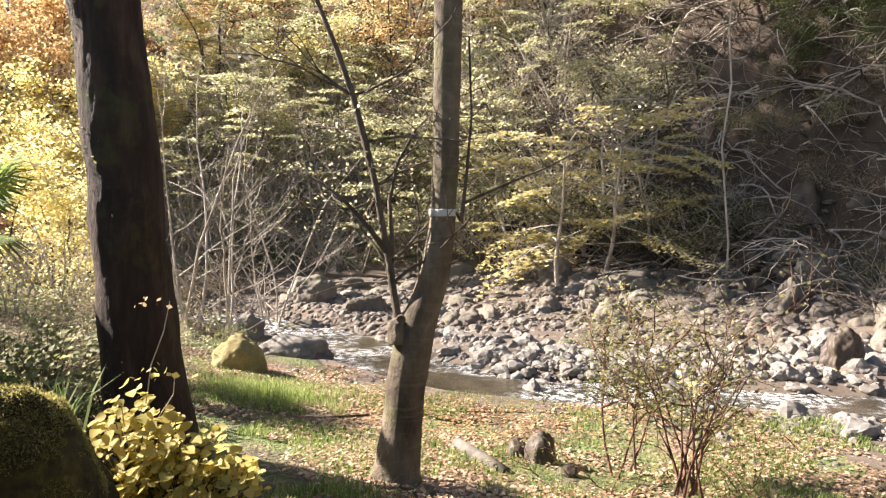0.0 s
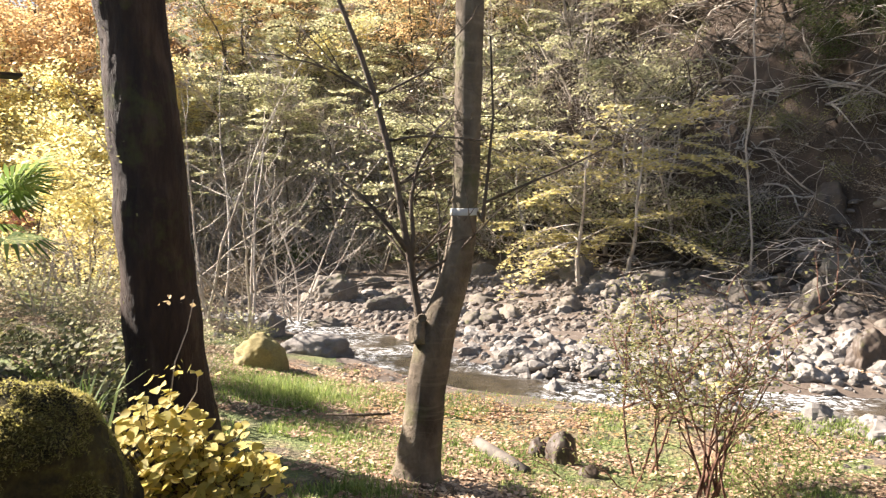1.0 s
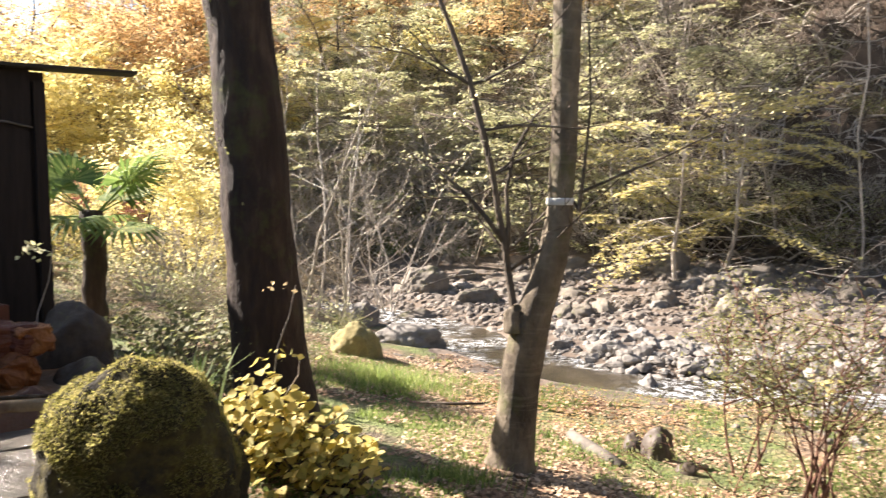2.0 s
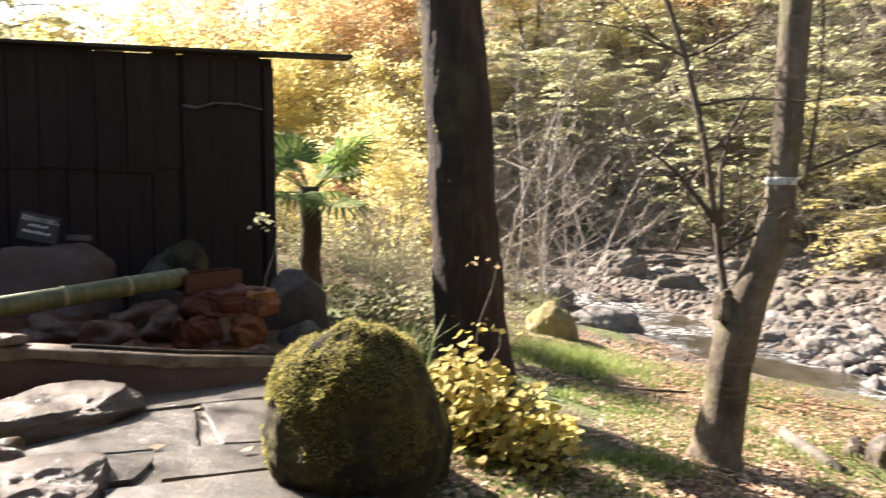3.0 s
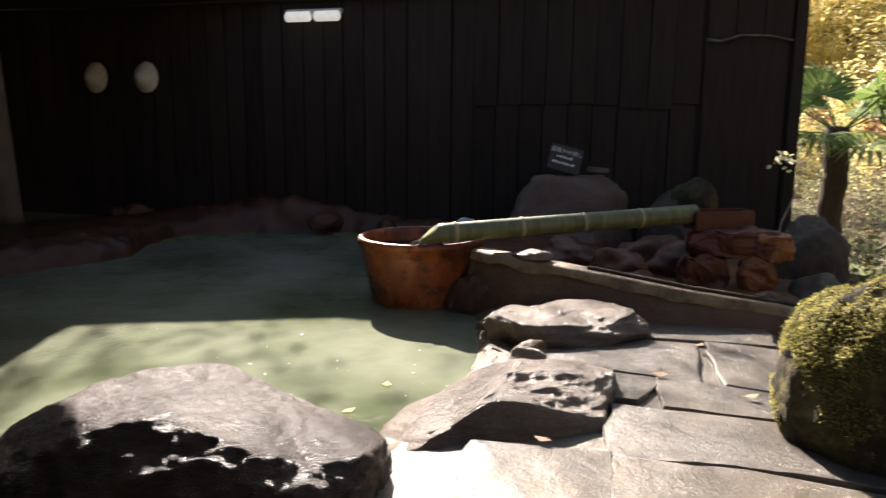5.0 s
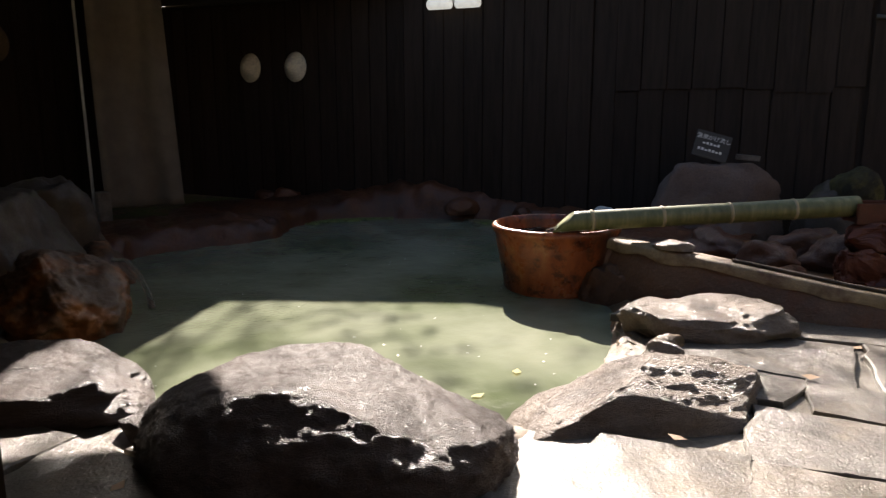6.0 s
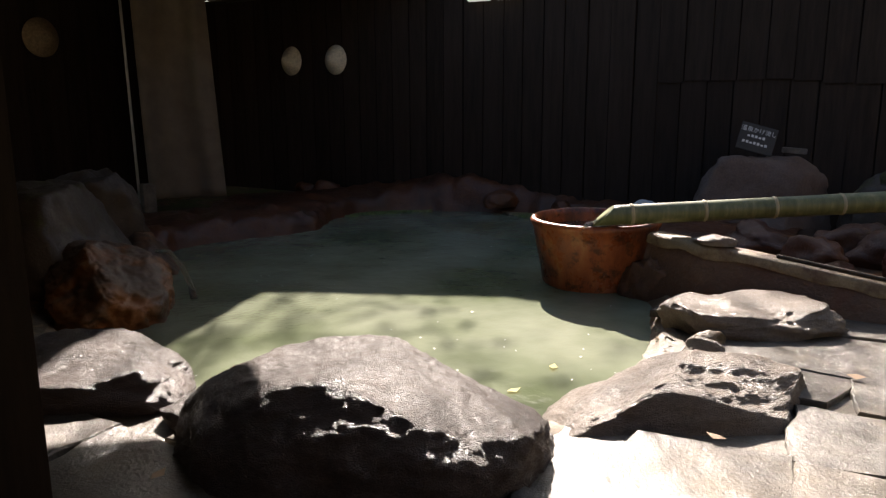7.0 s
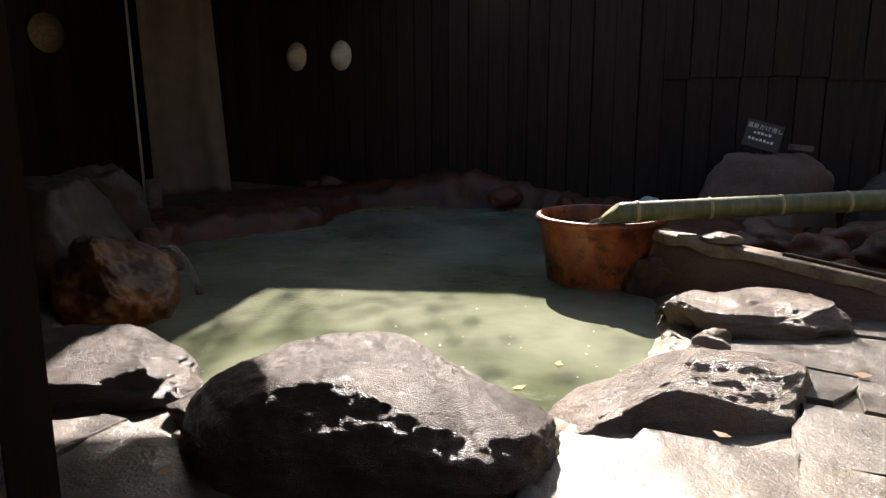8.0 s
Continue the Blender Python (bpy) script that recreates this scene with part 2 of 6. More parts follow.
def moss_mat():
    n = Nodes("moss_cushion")
    c = n.ramp(n.noise(5, 8, 0.7), [(0.3, (0.04, 0.035, 0.014)), (0.46, (0.12, 0.10, 0.028)), (0.6, (0.26, 0.22, 0.05)), (0.8, (0.32, 0.21, 0.09))])
    # dark patches: bare stone, deepened to carry the shade of the boulder's front
    c = n.mix(n.rampv(n.noise(2.4, 6, 0.7), [(0.43, 0.0), (0.55, 0.9)]), c, (0.03, 0.024, 0.017))
    n.color(c)
    n.rough(0.95)
    n.bump(n.math("ADD", n.noise(45, 6, 0.8), n.noise(12, 6, 0.7)), 1.0, 0.05)
    return n.mat


def tub_mat():
    n = Nodes("glazed_stoneware")
    v = n.mapping((1, 1, 0.35))
    c = n.ramp(n.noise(2.6, 7, 0.65, v), [(0.36, (0.06, 0.016, 0.008)), (0.47, (0.20, 0.052, 0.017)), (0.58, (0.36, 0.10, 0.028)), (0.72, (0.50, 0.25, 0.09))])
    c = n.mix(n.rampv(n.noise(9, 8, 0.7), [(0.52, 0.0), (0.62, 0.75)]), c, (0.05, 0.02, 0.010))
    n.color(c)
    n.rough(n.rampv(n.noise(7, 5), [(0.3, 0.18), (0.7, 0.5)]))
    n.bump(n.noise(16, 8, 0.7), 0.35, 0.02)
    return n.mat


def bamboo_mat():
    n = Nodes("old_bamboo")
    v = n.mapping((9, 9, 0.6))
    c = n.ramp(n.noise(2, 6, 0.6, v), [(0.3, (0.065, 0.08, 0.03)), (0.55, (0.135, 0.145, 0.06)), (0.75, (0.26, 0.235, 0.12))])
    n.color(c)
    n.rough(0.42)
    n.bump(n.noise(10, 6, 0.6, v), 0.2, 0.005)
    return n.mat


def water_mat(name, a, b, rough, wave, strength, ripple=None):
    n = Nodes(name)
    n.color(n.ramp(n.noise(0.7, 4), [(0.35, a), (0.65, b)]))
    n.rough(rough)
    n.b.inputs["IOR"].default_value = 1.33
    h = n.noise(wave, 4, 0.55)
    if ripple:                       # rings and chop where the inlet falls in
        d = n.tree.nodes.new("ShaderNodeVectorMath")
        d.operation = "DISTANCE"
        n.link(n.co, d.inputs[0])
        d.inputs[1].default_value = ripple
        near = n.rampv(d.outputs["Value"], [(0.1, 1.0), (0.95, 0.0)])
        h = n.math("ADD", h, n.math("MULTIPLY", near, n.math("MULTIPLY", n.noise(24, 3, 0.6), 1.6)))
    n.bump(h, strength, 0.03)
    return n.mat


def plain_mat(name, c, rough=0.7, vary=0.25, scale=8, emit=0.0, metal=0.0):
    n = Nodes(name)
    d = tuple(v * (1 - vary) for v in c)
    n.color(n.ramp(n.noise(scale, 6), [(0.35, d), (0.65, c)]))
    n.rough(rough)
    n.b.inputs["Metallic"].default_value = metal
    if emit:
        n.b.inputs["Emission Color"].default_value = (1.0, 0.97, 0.88, 1)
        n.b.inputs["Emission Strength"].default_value = emit
    return n.mat


M_MOSS = moss_mat()
M_TUB = tub_mat()
M_BAMBOO = bamboo_mat()
M_BAMBOOCUT = plain_mat("cut_bamboo", (0.42, 0.36, 0.22))
M_POOL = water_mat("milky_spring_water", (0.105, 0.126, 0.070), (0.245, 0.262, 0.195), 0.06, 7.0, 0.24, (-5.7, 0.35, -0.12))
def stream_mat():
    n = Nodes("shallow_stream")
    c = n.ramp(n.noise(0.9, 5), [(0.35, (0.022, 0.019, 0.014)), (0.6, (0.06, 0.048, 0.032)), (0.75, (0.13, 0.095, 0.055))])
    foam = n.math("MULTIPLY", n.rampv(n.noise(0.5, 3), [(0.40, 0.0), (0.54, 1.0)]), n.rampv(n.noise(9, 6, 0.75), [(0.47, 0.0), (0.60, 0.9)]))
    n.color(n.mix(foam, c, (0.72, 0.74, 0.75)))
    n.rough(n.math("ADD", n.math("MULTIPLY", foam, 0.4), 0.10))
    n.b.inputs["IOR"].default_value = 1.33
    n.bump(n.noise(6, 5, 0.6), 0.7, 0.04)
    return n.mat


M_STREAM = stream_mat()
M_FOAM = plain_mat("white_water", (0.75, 0.77, 0.78), 0.35, 0.3, 20)
M_HAT = plain_mat("pale_straw", (0.80, 0.74, 0.58), 0.8, 0.3, 30)
M_STRAW = plain_mat("brown_straw", (0.30, 0.22, 0.13), 0.85, 0.4, 30)
M_CURTAIN = plain_mat("linen_cloth", (0.17, 0.14, 0.11), 0.9, 0.25, 4)
M_SIGN = plain_mat("blackened_sign", (0.05, 0.045, 0.04), 0.7)
M_CHALK = plain_mat("white_lettering", (0.75, 0.74, 0.70), 0.8, 0.1)
M_TUBE = plain_mat("lamp_tube", (0.6, 0.6, 0.57), 0.5, 0.25, 9, emit=0.13)
M_METAL = plain_mat("painted_metal", (0.45, 0.45, 0.42), 0.5)
M_TAPE = plain_mat("white_tape", (0.62, 0.62, 0.60), 0.45, 0.1)
M_PALEWOOD = plain_mat("weathered_log", (0.17, 0.145, 0.12), 0.85, 0.6, 9)
M_ROOF = board_mat("roof_boards", (0.03, 0.025, 0.02), (0.08, 0.065, 0.05))


# ---------------------------------------------------------------- mesh helpers
def mesh_from(name, verts, faces, mat, smooth=False):
    me = bpy.data.meshes.new(name)
    me.from_pydata(verts, [], faces)
    me.materials.append(mat)
    if smooth:
        me.polygons.foreach_set("use_smooth", [True] * len(me.polygons))
    me.update()
    return me


def put(name, me, parent=None, label="", **tags):
    ob = new(name, me)
    if parent:
        ob.parent = parent
        if name in ("branchwork", "stemwork"):
            tags.setdefault("kind", "stuff")
    return tagged(ob, label, **tags)


def part(name, bm, material, parent, label="", smooth=False):
    me = bpy.data.meshes.new(name)
    bm.to_mesh(me)
    bm.free()
    me.materials.append(material)
    if smooth:
        me.polygons.foreach_set("use_smooth", [True] * len(me.polygons))
    return put(name, me, parent, label)


def thing(name, m, label, category, group=""):
    ob = new(name)
    ob.empty_display_size = 0.1
    ob.matrix_basis = m
    return tagged(ob, label, category, group)


def box_bm(sx, sy, sz, bevel=0.004, wobble=0.0, rng=None, m=None):
    """A box on z = 0 with rounded edges."""
    bm = bmesh.new()
    bmesh.ops.create_cube(bm, size=1)
    bmesh.ops.scale(bm, vec=(sx, sy, sz), verts=bm.verts)
    bmesh.ops.translate(bm, vec=(0, 0, sz / 2), verts=bm.verts)
    if wobble:
        for v in bm.verts:
            v.co += Vector([rng.uniform(-wobble, wobble) for _ in range(3)])
    if bevel:
        bmesh.ops.bevel(bm, geom=bm.edges[:], offset=bevel, segments=2, affect="EDGES")
    if m is not None:
        bmesh.ops.transform(bm, matrix=m, verts=bm.verts)
    return bm


def tube_data(paths, sides=6):
    """Verts and faces of tapered tubes; each path is a list of (point, radius)."""
    verts, faces = [], []
    for path in paths:
        pts = [Vector(p) for p, _ in path]
        base, n = len(verts), len(pts)
        ref = Vector((0.3, 1, 0.1)).normalized()
        for i, (p, r) in enumerate(path):
            d = (pts[min(i + 1, n - 1)] - pts[max(i - 1, 0)]).normalized()
            a = d.cross(ref)
            if a.length < 1e-3:
                a = d.cross(Vector((1, 0, 0)))
            a.normalize()
            b = d.cross(a)
            for k in range(sides):
                t = 2 * math.pi * k / sides
                verts.append(pts[i] + (a * math.cos(t) + b * math.sin(t)) * r)
        for i in range(n - 1):
            for k in range(sides):
                k2 = (k + 1) % sides
                faces.append((base + i * sides + k, base + i * sides + k2, base + (i + 1) * sides + k2, base + (i + 1) * sides + k))
        faces.append(tuple(base + k for k in range(sides))[::-1])
        faces.append(tuple(base + (n - 1) * sides + k for k in range(sides)))
    return verts, faces


def leaf_mesh(name, centres, sizes, rng, mat, flat=0.6, slim=0.55, droop=0.0):
    """Many pointed leaves, each a folded rhomb of its own, about the given centres."""
    c = np.asarray(centres, float)
    n = len(c)
    s = np.asarray(sizes, float).reshape(n, 1)
    nor = rng.normal(size=(n, 3))
    nor[:, 2] = np.abs(nor[:, 2]) + flat * 2
    nor /= np.linalg.norm(nor, axis=1, keepdims=True)
    a = rng.normal(size=(n, 3))
    a[:, 2] -= droop
    a -= nor * (a * nor).sum(1, keepdims=True)
    a /= np.linalg.norm(a, axis=1, keepdims=True)
    b = np.cross(nor, a)
    mid = c - nor * s * 0.06
    v = np.stack([c - a * s * 0.5, mid + b * s * slim * 0.5, c + a * s * 0.5, mid - b * s * slim * 0.5], 1).reshape(-1, 3)
    me = bpy.data.meshes.new(name)
    me.vertices.add(4 * n)
    me.vertices.foreach_set("co", v.ravel())
    me.loops.add(4 * n)
    me.loops.foreach_set("vertex_index", np.arange(4 * n))
    me.polygons.add(n)
    me.polygons.foreach_set("loop_start", np.arange(0, 4 * n, 4))
    me.materials.append(mat)
    me.update(calc_edges=True)
    me.validate()
    return me


def blade_mesh(name, roots, heights, rng, mat, width=0.006, lean=0.5):
    """Grass blades: thin bent triangles."""
    verts, faces = [], []
    for (x, y, z), h in zip(roots, heights):
        a = rng.uniform(0, 6.283)
        dx, dy = math.cos(a), math.sin(a)
        l = rng.uniform(0.1, lean) * h
        i = len(verts)
        verts += [(x - dy * width, y + dx * width, z), (x + dy * width, y - dx * width, z),
                  (x + dx * l * 0.4 + dy * width * 0.7, y + dy * l * 0.4 - dx * width * 0.7, z + h * 0.6),
                  (x + dx * l * 0.4 - dy * width * 0.7, y + dy * l * 0.4 + dx * width * 0.7, z + h * 0.6), (x + dx * l, y + dy * l, z + h)]
        faces += [(i, i + 1, i + 2, i + 3), (i + 3, i + 2, i + 4)]
    return mesh_from(name, verts, faces, mat)


def rock_mesh(name, size, seed, mat, detail=4, facets=9, rough=0.12, flat_top=0.0, base=-0.35, fine=0.03, cuts=(), lava=0.0):
    """A boulder: a ball cut by random and chosen planes, then roughened at several scales; lava adds ridges, cracks and pits."""
    rng = random.Random(seed)
    bm = bmesh.new()
    bmesh.ops.create_icosphere(bm, subdivisions=detail, radius=1)
    planes = []
    for _ in range(facets):
        d = Vector((rng.gauss(0, 1), rng.gauss(0, 1), rng.gauss(0, 0.8))).normalized()
        planes.append((d, rng.uniform(0.62, 0.9)))
    if flat_top:
        planes.append((Vector((rng.uniform(-.12, .12), rng.uniform(-.12, .12), 1)).normalized(), flat_top))
    planes += [(Vector(d).normalized(), k) for d, k in cuts]
    off = Vector((seed * 3.7, seed * 1.3, 0))
    for v in bm.verts:
        p = v.co.copy()
        for d, k in planes:
            e = p.dot(d) - k
            if e > 0:
                p -= d * e * 0.88
        r = noise.fractal(p * 1.6 + off, 1.0, 2.0, 4) * rough + noise.fractal(p * 6 + off, 1.0, 2.0, 4) * fine
        if detail >= 5:
            r += abs(noise.noise(p * 13 + off)) * -fine * 0.7
        if detail >= 6:
            r += noise.fractal(p * 15 + off, 1.0, 2.0, 3) * 0.007 - max(0.0, noise.noise(p * 23 + off) - 0.25) * 0.022
        if lava:
            ridge = 0.5 - abs(noise.noise(p * 2.6 + off))
            crack = max(0.0, 0.06 - abs(noise.fractal(Vector((p.x * 1.3, p.y * 1.3, p.z * 3.4)) + off, 1.0, 2.0, 3))) / 0.06
            pit = max(0.0, noise.noise(p * 9 + off) - 0.22)
            r += lava * (0.16 * ridge - 0.07 * crack * crack - 0.08 * pit + 0.07 * noise.fractal(p * 18 + off, 0.8, 2.0, 4))
        p += p.normalized() * r
        p.z = max(p.z, base)
        v.co = Vector((p.x * size[0], p.y * size[1], (p.z - base) * size[2] / (1 - base)))
    me = bpy.data.meshes.new(name)
    bm.to_mesh(me)
    bm.free()
    me.materials.append(mat)
    me.polygons.foreach_set("use_smooth", [True] * len(me.polygons))
    return me


def rock(name, x, y, z, size, turn, seed, mat, label, category="rock", group="", **kw):
    """size: half length, half width, height."""
    ob = new(name, rock_mesh(name, size, seed, mat, **kw))
    ob.matrix_basis = pose(x, y, z, 0, 0, turn)
    return tagged(ob, label, category, group)


def smooth(a, b, x):
    t = np.clip((x - a) / (b - a), 0, 1)
    return t * t * (3 - 2 * t)


def inside(poly, x, y):
    """Which of the points lie in the polygon."""
    x, y = np.asarray(x, float), np.asarray(y, float)
    r = np.zeros(x.shape, bool)
    for (x0, y0), (x1, y1) in zip(poly, poly[1:] + poly[:1]):
        if y0 != y1:
            r ^= ((y0 > y) != (y1 > y)) & (x < (x1 - x0) * (y - y0) / (y1 - y0) + x0)
    return r


def near_line(line, x, y):
    """Distance in plan from a polyline."""
    best = np.full(np.shape(x), 1e9)
    for (x0, y0), (x1, y1) in zip(line, line[1:]):
        dx, dy = x1 - x0, y1 - y0
        t = np.clip(((x - x0) * dx + (y - y0) * dy) / (dx * dx + dy * dy), 0, 1)
        best = np.minimum(best, np.hypot(x - x0 - t * dx, y - y0 - t * dy))
    return best


# ---------------------------------------------------------------- ground
POOL = [(-4.45, 2.8), (-3.85, 2.4), (-3.1, 1.5), (-3.3, 0.7), (-3.95, -0.15), (-4.7, -0.7), (-6.0, -0.9), (-7.6, -0.5), (-8.9, 0.1), (-9.2, 1.4), (-9.3, 3.4), (-7.0, 4.2), (-5.2, 3.6)]
PAVING = [(-4.9, 2.9), (-3.7, 3.75), (-3.2, 4.5), (-2.3, 3.85), (-1.85, 3.05), (-1.4, 2.35), (-0.9, 1.7), (0.9, 1.0), (1.2, -2.5), (-6.2, -3.2), (-6.4, -1.2)]
TERRACE = [(-15, -9), (-15, 1.2), (-5.2, 8.2), (-3.6, 6.3), (-2.9, 4.6), (-2.1, 3.3), (-1.3, 2.2), (0.6, 1.4), (3, 0.4), (4, -9)]
STREAM = [(-16, 24.0), (-8.0, 18.6), (-3.8, 16.6), (-2.0, 14.7), (-0.7, 12.5), (0.5, 11.1), (1.7, 10.55), (3.3, 10.5), (4.9, 9.9), (6.4, 9.6), (12, 8.4), (30, 3)]
WATER_Z, STREAM_Z = -0.12, -1.30


def hill_foot(az):
    return np.interp(az, [-180, -90, -60, -40, -25, -15, 0, 10, 25, 40, 60, 120, 180], [30, 13, 13.5, 15.5, 17.5, 19.5, 21.8, 23.5, 25, 27, 30, 40, 40])


def hill_slope(az):
    return np.interp(az, [-180, -90, -40, -10, 10, 22, 32, 45, 60, 120, 180], [0.2, 0.6, 1.25, 0.82, 0.66, 0.56, 0.40, 0.2, 0.12, 0.15, 0.2])


def ground_z(x, y):
    x, y = np.asarray(x, float), np.asarray(y, float)
    r, az = np.hypot(x, y), np.degrees(np.arctan2(-x, y))
    z = np.clip(-0.30 - 0.095 * (y - 3.5) - 0.14 * (x + 2), -1.10, -0.12)
    z = np.where(y < 0, np.maximum(z, -0.3), z)
    bank = near_line(STREAM, x, y)
    z = np.where(r > 9, np.maximum(z, -1.08), z)
    z = z + smooth(1.8, 9.5, bank) * smooth(12, 20, r) * 0.75 * (y > 9)
    z = z - smooth(1.3, 0.35, bank) * 0.34
    up = np.maximum(r - hill_foot(az), 0)
    z = z + hill_slope(az) * np.where(up < 30, up, 30 + (up - 30) * 0.25) * smooth(0, 4, up)
    ter = inside(TERRACE, x, y)
    edge = smooth(0.0, 0.55, near_line(TERRACE + TERRACE[:1], x, y))
    z = np.where(ter, -0.10, -0.10 + (z + 0.10) * edge)
    return np.where(inside(POOL, x, y), -0.75, z)


def wavy(x, y, amp):
    return np.array([noise.fractal(Vector((a * 0.55, b * 0.55, 0)), 1.0, 2.0, 5) for a, b in zip(np.ravel(x), np.ravel(y))]).reshape(np.shape(x)) * amp


def relief(x, y):
    """Unevenness of the ground on top of its broad form."""
    up = np.maximum(np.hypot(x, y) - hill_foot(np.degrees(np.arctan2(-x, y))), 0)
    z = np.where(inside(TERRACE, x, y), 0.0, wavy(x, y, 0.07))
    return z + wavy(x * 0.9, y * 0.9, 0.8) * smooth(1, 8, up) + wavy(x * 3.1, y * 3.1, 0.38) * smooth(0, 3, up) + wavy(x * 2.2 + 9, y * 2.2, 0.7) * smooth(1, 4, up) * smooth(1.5, 4.5, x)


def build_ground():
    rr = np.concatenate([np.arange(0.6, 12, 0.14), np.geomspace(12.1, 60, 140), np.geomspace(64, 900, 22)])
    aa = np.radians(np.arange(0, 360, 0.6))
    R, A = np.meshgrid(rr, aa, indexing="ij")
    X, Y = -R * np.sin(A), R * np.cos(A)
    Z = ground_z(X, Y)
    Z = Z + relief(X, Y)
    nr, na = R.shape
    verts = [(0, 0, -0.25)] + list(zip(X.ravel(), Y.ravel(), Z.ravel()))
    faces, slots = [], []
    near = near_line(STREAM, X, Y)
    sx, sy = [q[0] for q in STREAM], [q[1] for q in STREAM]
    beyond = Y > np.interp(X, sx, sy)
    foot = hill_foot(np.degrees(np.arctan2(-X, Y)))
    for i in range(nr - 1):
        for j in range(na):
            k = (j + 1) % na
            faces.append((1 + i * na + j, 1 + i * na + k, 1 + (i + 1) * na + k, 1 + (i + 1) * na + j))
            jig = 1.2 * noise.noise(Vector((X[i, j] * 0.7, Y[i, j] * 0.7, 1)))
            slots.append((1 if X[i, j] > 2.2 + jig * 2 or jig > 0.35 else 0) if R[i, j] > foot[i, j] + 1.0 + jig * 2 else 2 if (near[i, j] < 1.5 + jig * 0.5 + 1.5 * max(0.0, min(1.0, (X[i, j] - 2.2) / 1.5)) or (beyond[i, j] and Y[i, j] > 9)) else 0)
    for j in range(na):
        faces.append((0, 1 + (j + 1) % na, 1 + j))
        slots.append(0)
    me = mesh_from("ground", verts, faces, M_GROUND, True)
    me.materials.append(M_HILL)
    me.materials.append(M_BANK)
    me.polygons.foreach_set("material_index", slots)
    put("ground", me, None, "leaf-strewn ground falling to a stream below a hillside", kind="structure", category="ground")


build_ground()


def ribbon(name, line, half, z, mat, label, kind="structure", step=0.35, drop=0.0):
    """A sheet of water along a line, with an uneven edge."""
    pts = []
    for (x0, y0), (x1, y1) in zip(line, line[1:]):
        k = max(1, int(math.hypot(x1 - x0, y1 - y0) / step))
        pts += [Vector((x0 + (x1 - x0) * i / k, y0 + (y1 - y0) * i / k, 0)) for i in range(k)]
    verts, faces = [], []
    cols = 9
    for i, p in enumerate(pts):
        d = (pts[min(i + 2, len(pts) - 1)] - pts[max(i - 2, 0)]).normalized()
        s = Vector((-d.y, d.x, 0))
        w = half * (1 + 0.35 * noise.noise(Vector((i * 0.21, half, 3))))
        for c in range(cols):
            q = p + s * w * (2 * c / (cols - 1) - 1)
            verts.append((q.x, q.y, z + 0.025 * noise.noise(q * 2.3) + 0.012 * noise.noise(q * 7)))
        if i:
            for c in range(cols - 1):
                b = i * cols + c
                faces.append((b - cols, b - cols + 1, b + 1, b))
    return put(name, mesh_from(name, verts, faces, mat, True), None, label, kind=kind, category="water")


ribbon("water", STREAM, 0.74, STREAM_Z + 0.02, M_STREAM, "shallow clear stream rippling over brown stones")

# milky pool
def build_pool():
    xs, ys = np.arange(-9.6, -2.8, 0.1), np.arange(-1.2, 4.5, 0.1)
    X, Y = np.meshgrid(xs, ys, indexing="ij")
    keep = inside(POOL, X, Y)
    grown = keep.copy()
    for dx in (-2, -1, 0, 1, 2):
        for dy in (-2, -1, 0, 1, 2):
            grown |= np.roll(np.roll(keep, dx, 0), dy, 1)
    idx, verts, faces = {}, [], []
    for i in range(len(xs) - 1):
        for j in range(len(ys) - 1):
            if grown[i, j]:
                f = []
                for a, b in ((i, j), (i + 1, j), (i + 1, j + 1), (i, j + 1)):
                    if (a, b) not in idx:
                        idx[a, b] = len(verts)
                        x, y = xs[a], ys[b]
                        d = math.hypot(x + 5.3, y - 0.2)
                        verts.append((x, y, WATER_Z + 0.006 * math.sin(d * 16) * math.exp(-d * 0.9) + 0.003 * noise.noise(Vector((x * 3, y * 3, 0)))))
                    f.append(idx[a, b])
                faces.append(f)
    put("pool_water", mesh_from("pool_water", verts, faces, M_POOL, True), None, "milky green hot spring water in a rock pool", kind="structure", category="water")


build_pool()

# ---------------------------------------------------------------- board fence
FX, FY, FTURN = -5.15, 7.19, 41.0           # free end of the fence; the fence runs off from it
F_LEN, F_TOP = 10.4, 2.70
fence_m = pose(FX, FY, 0, 0, 0, 180 + FTURN)   # local x runs along the fence, local y faces the bath
U = Vector((-math.cos(radians(FTURN)), -math.sin(radians(FTURN)), 0))
N = Vector((math.sin(radians(FTURN)), -math.cos(radians(FTURN)), 0))


def on_fence(along, out, z):
    return Vector((FX, FY, 0)) + U * along + N * out + Vector((0, 0, z))


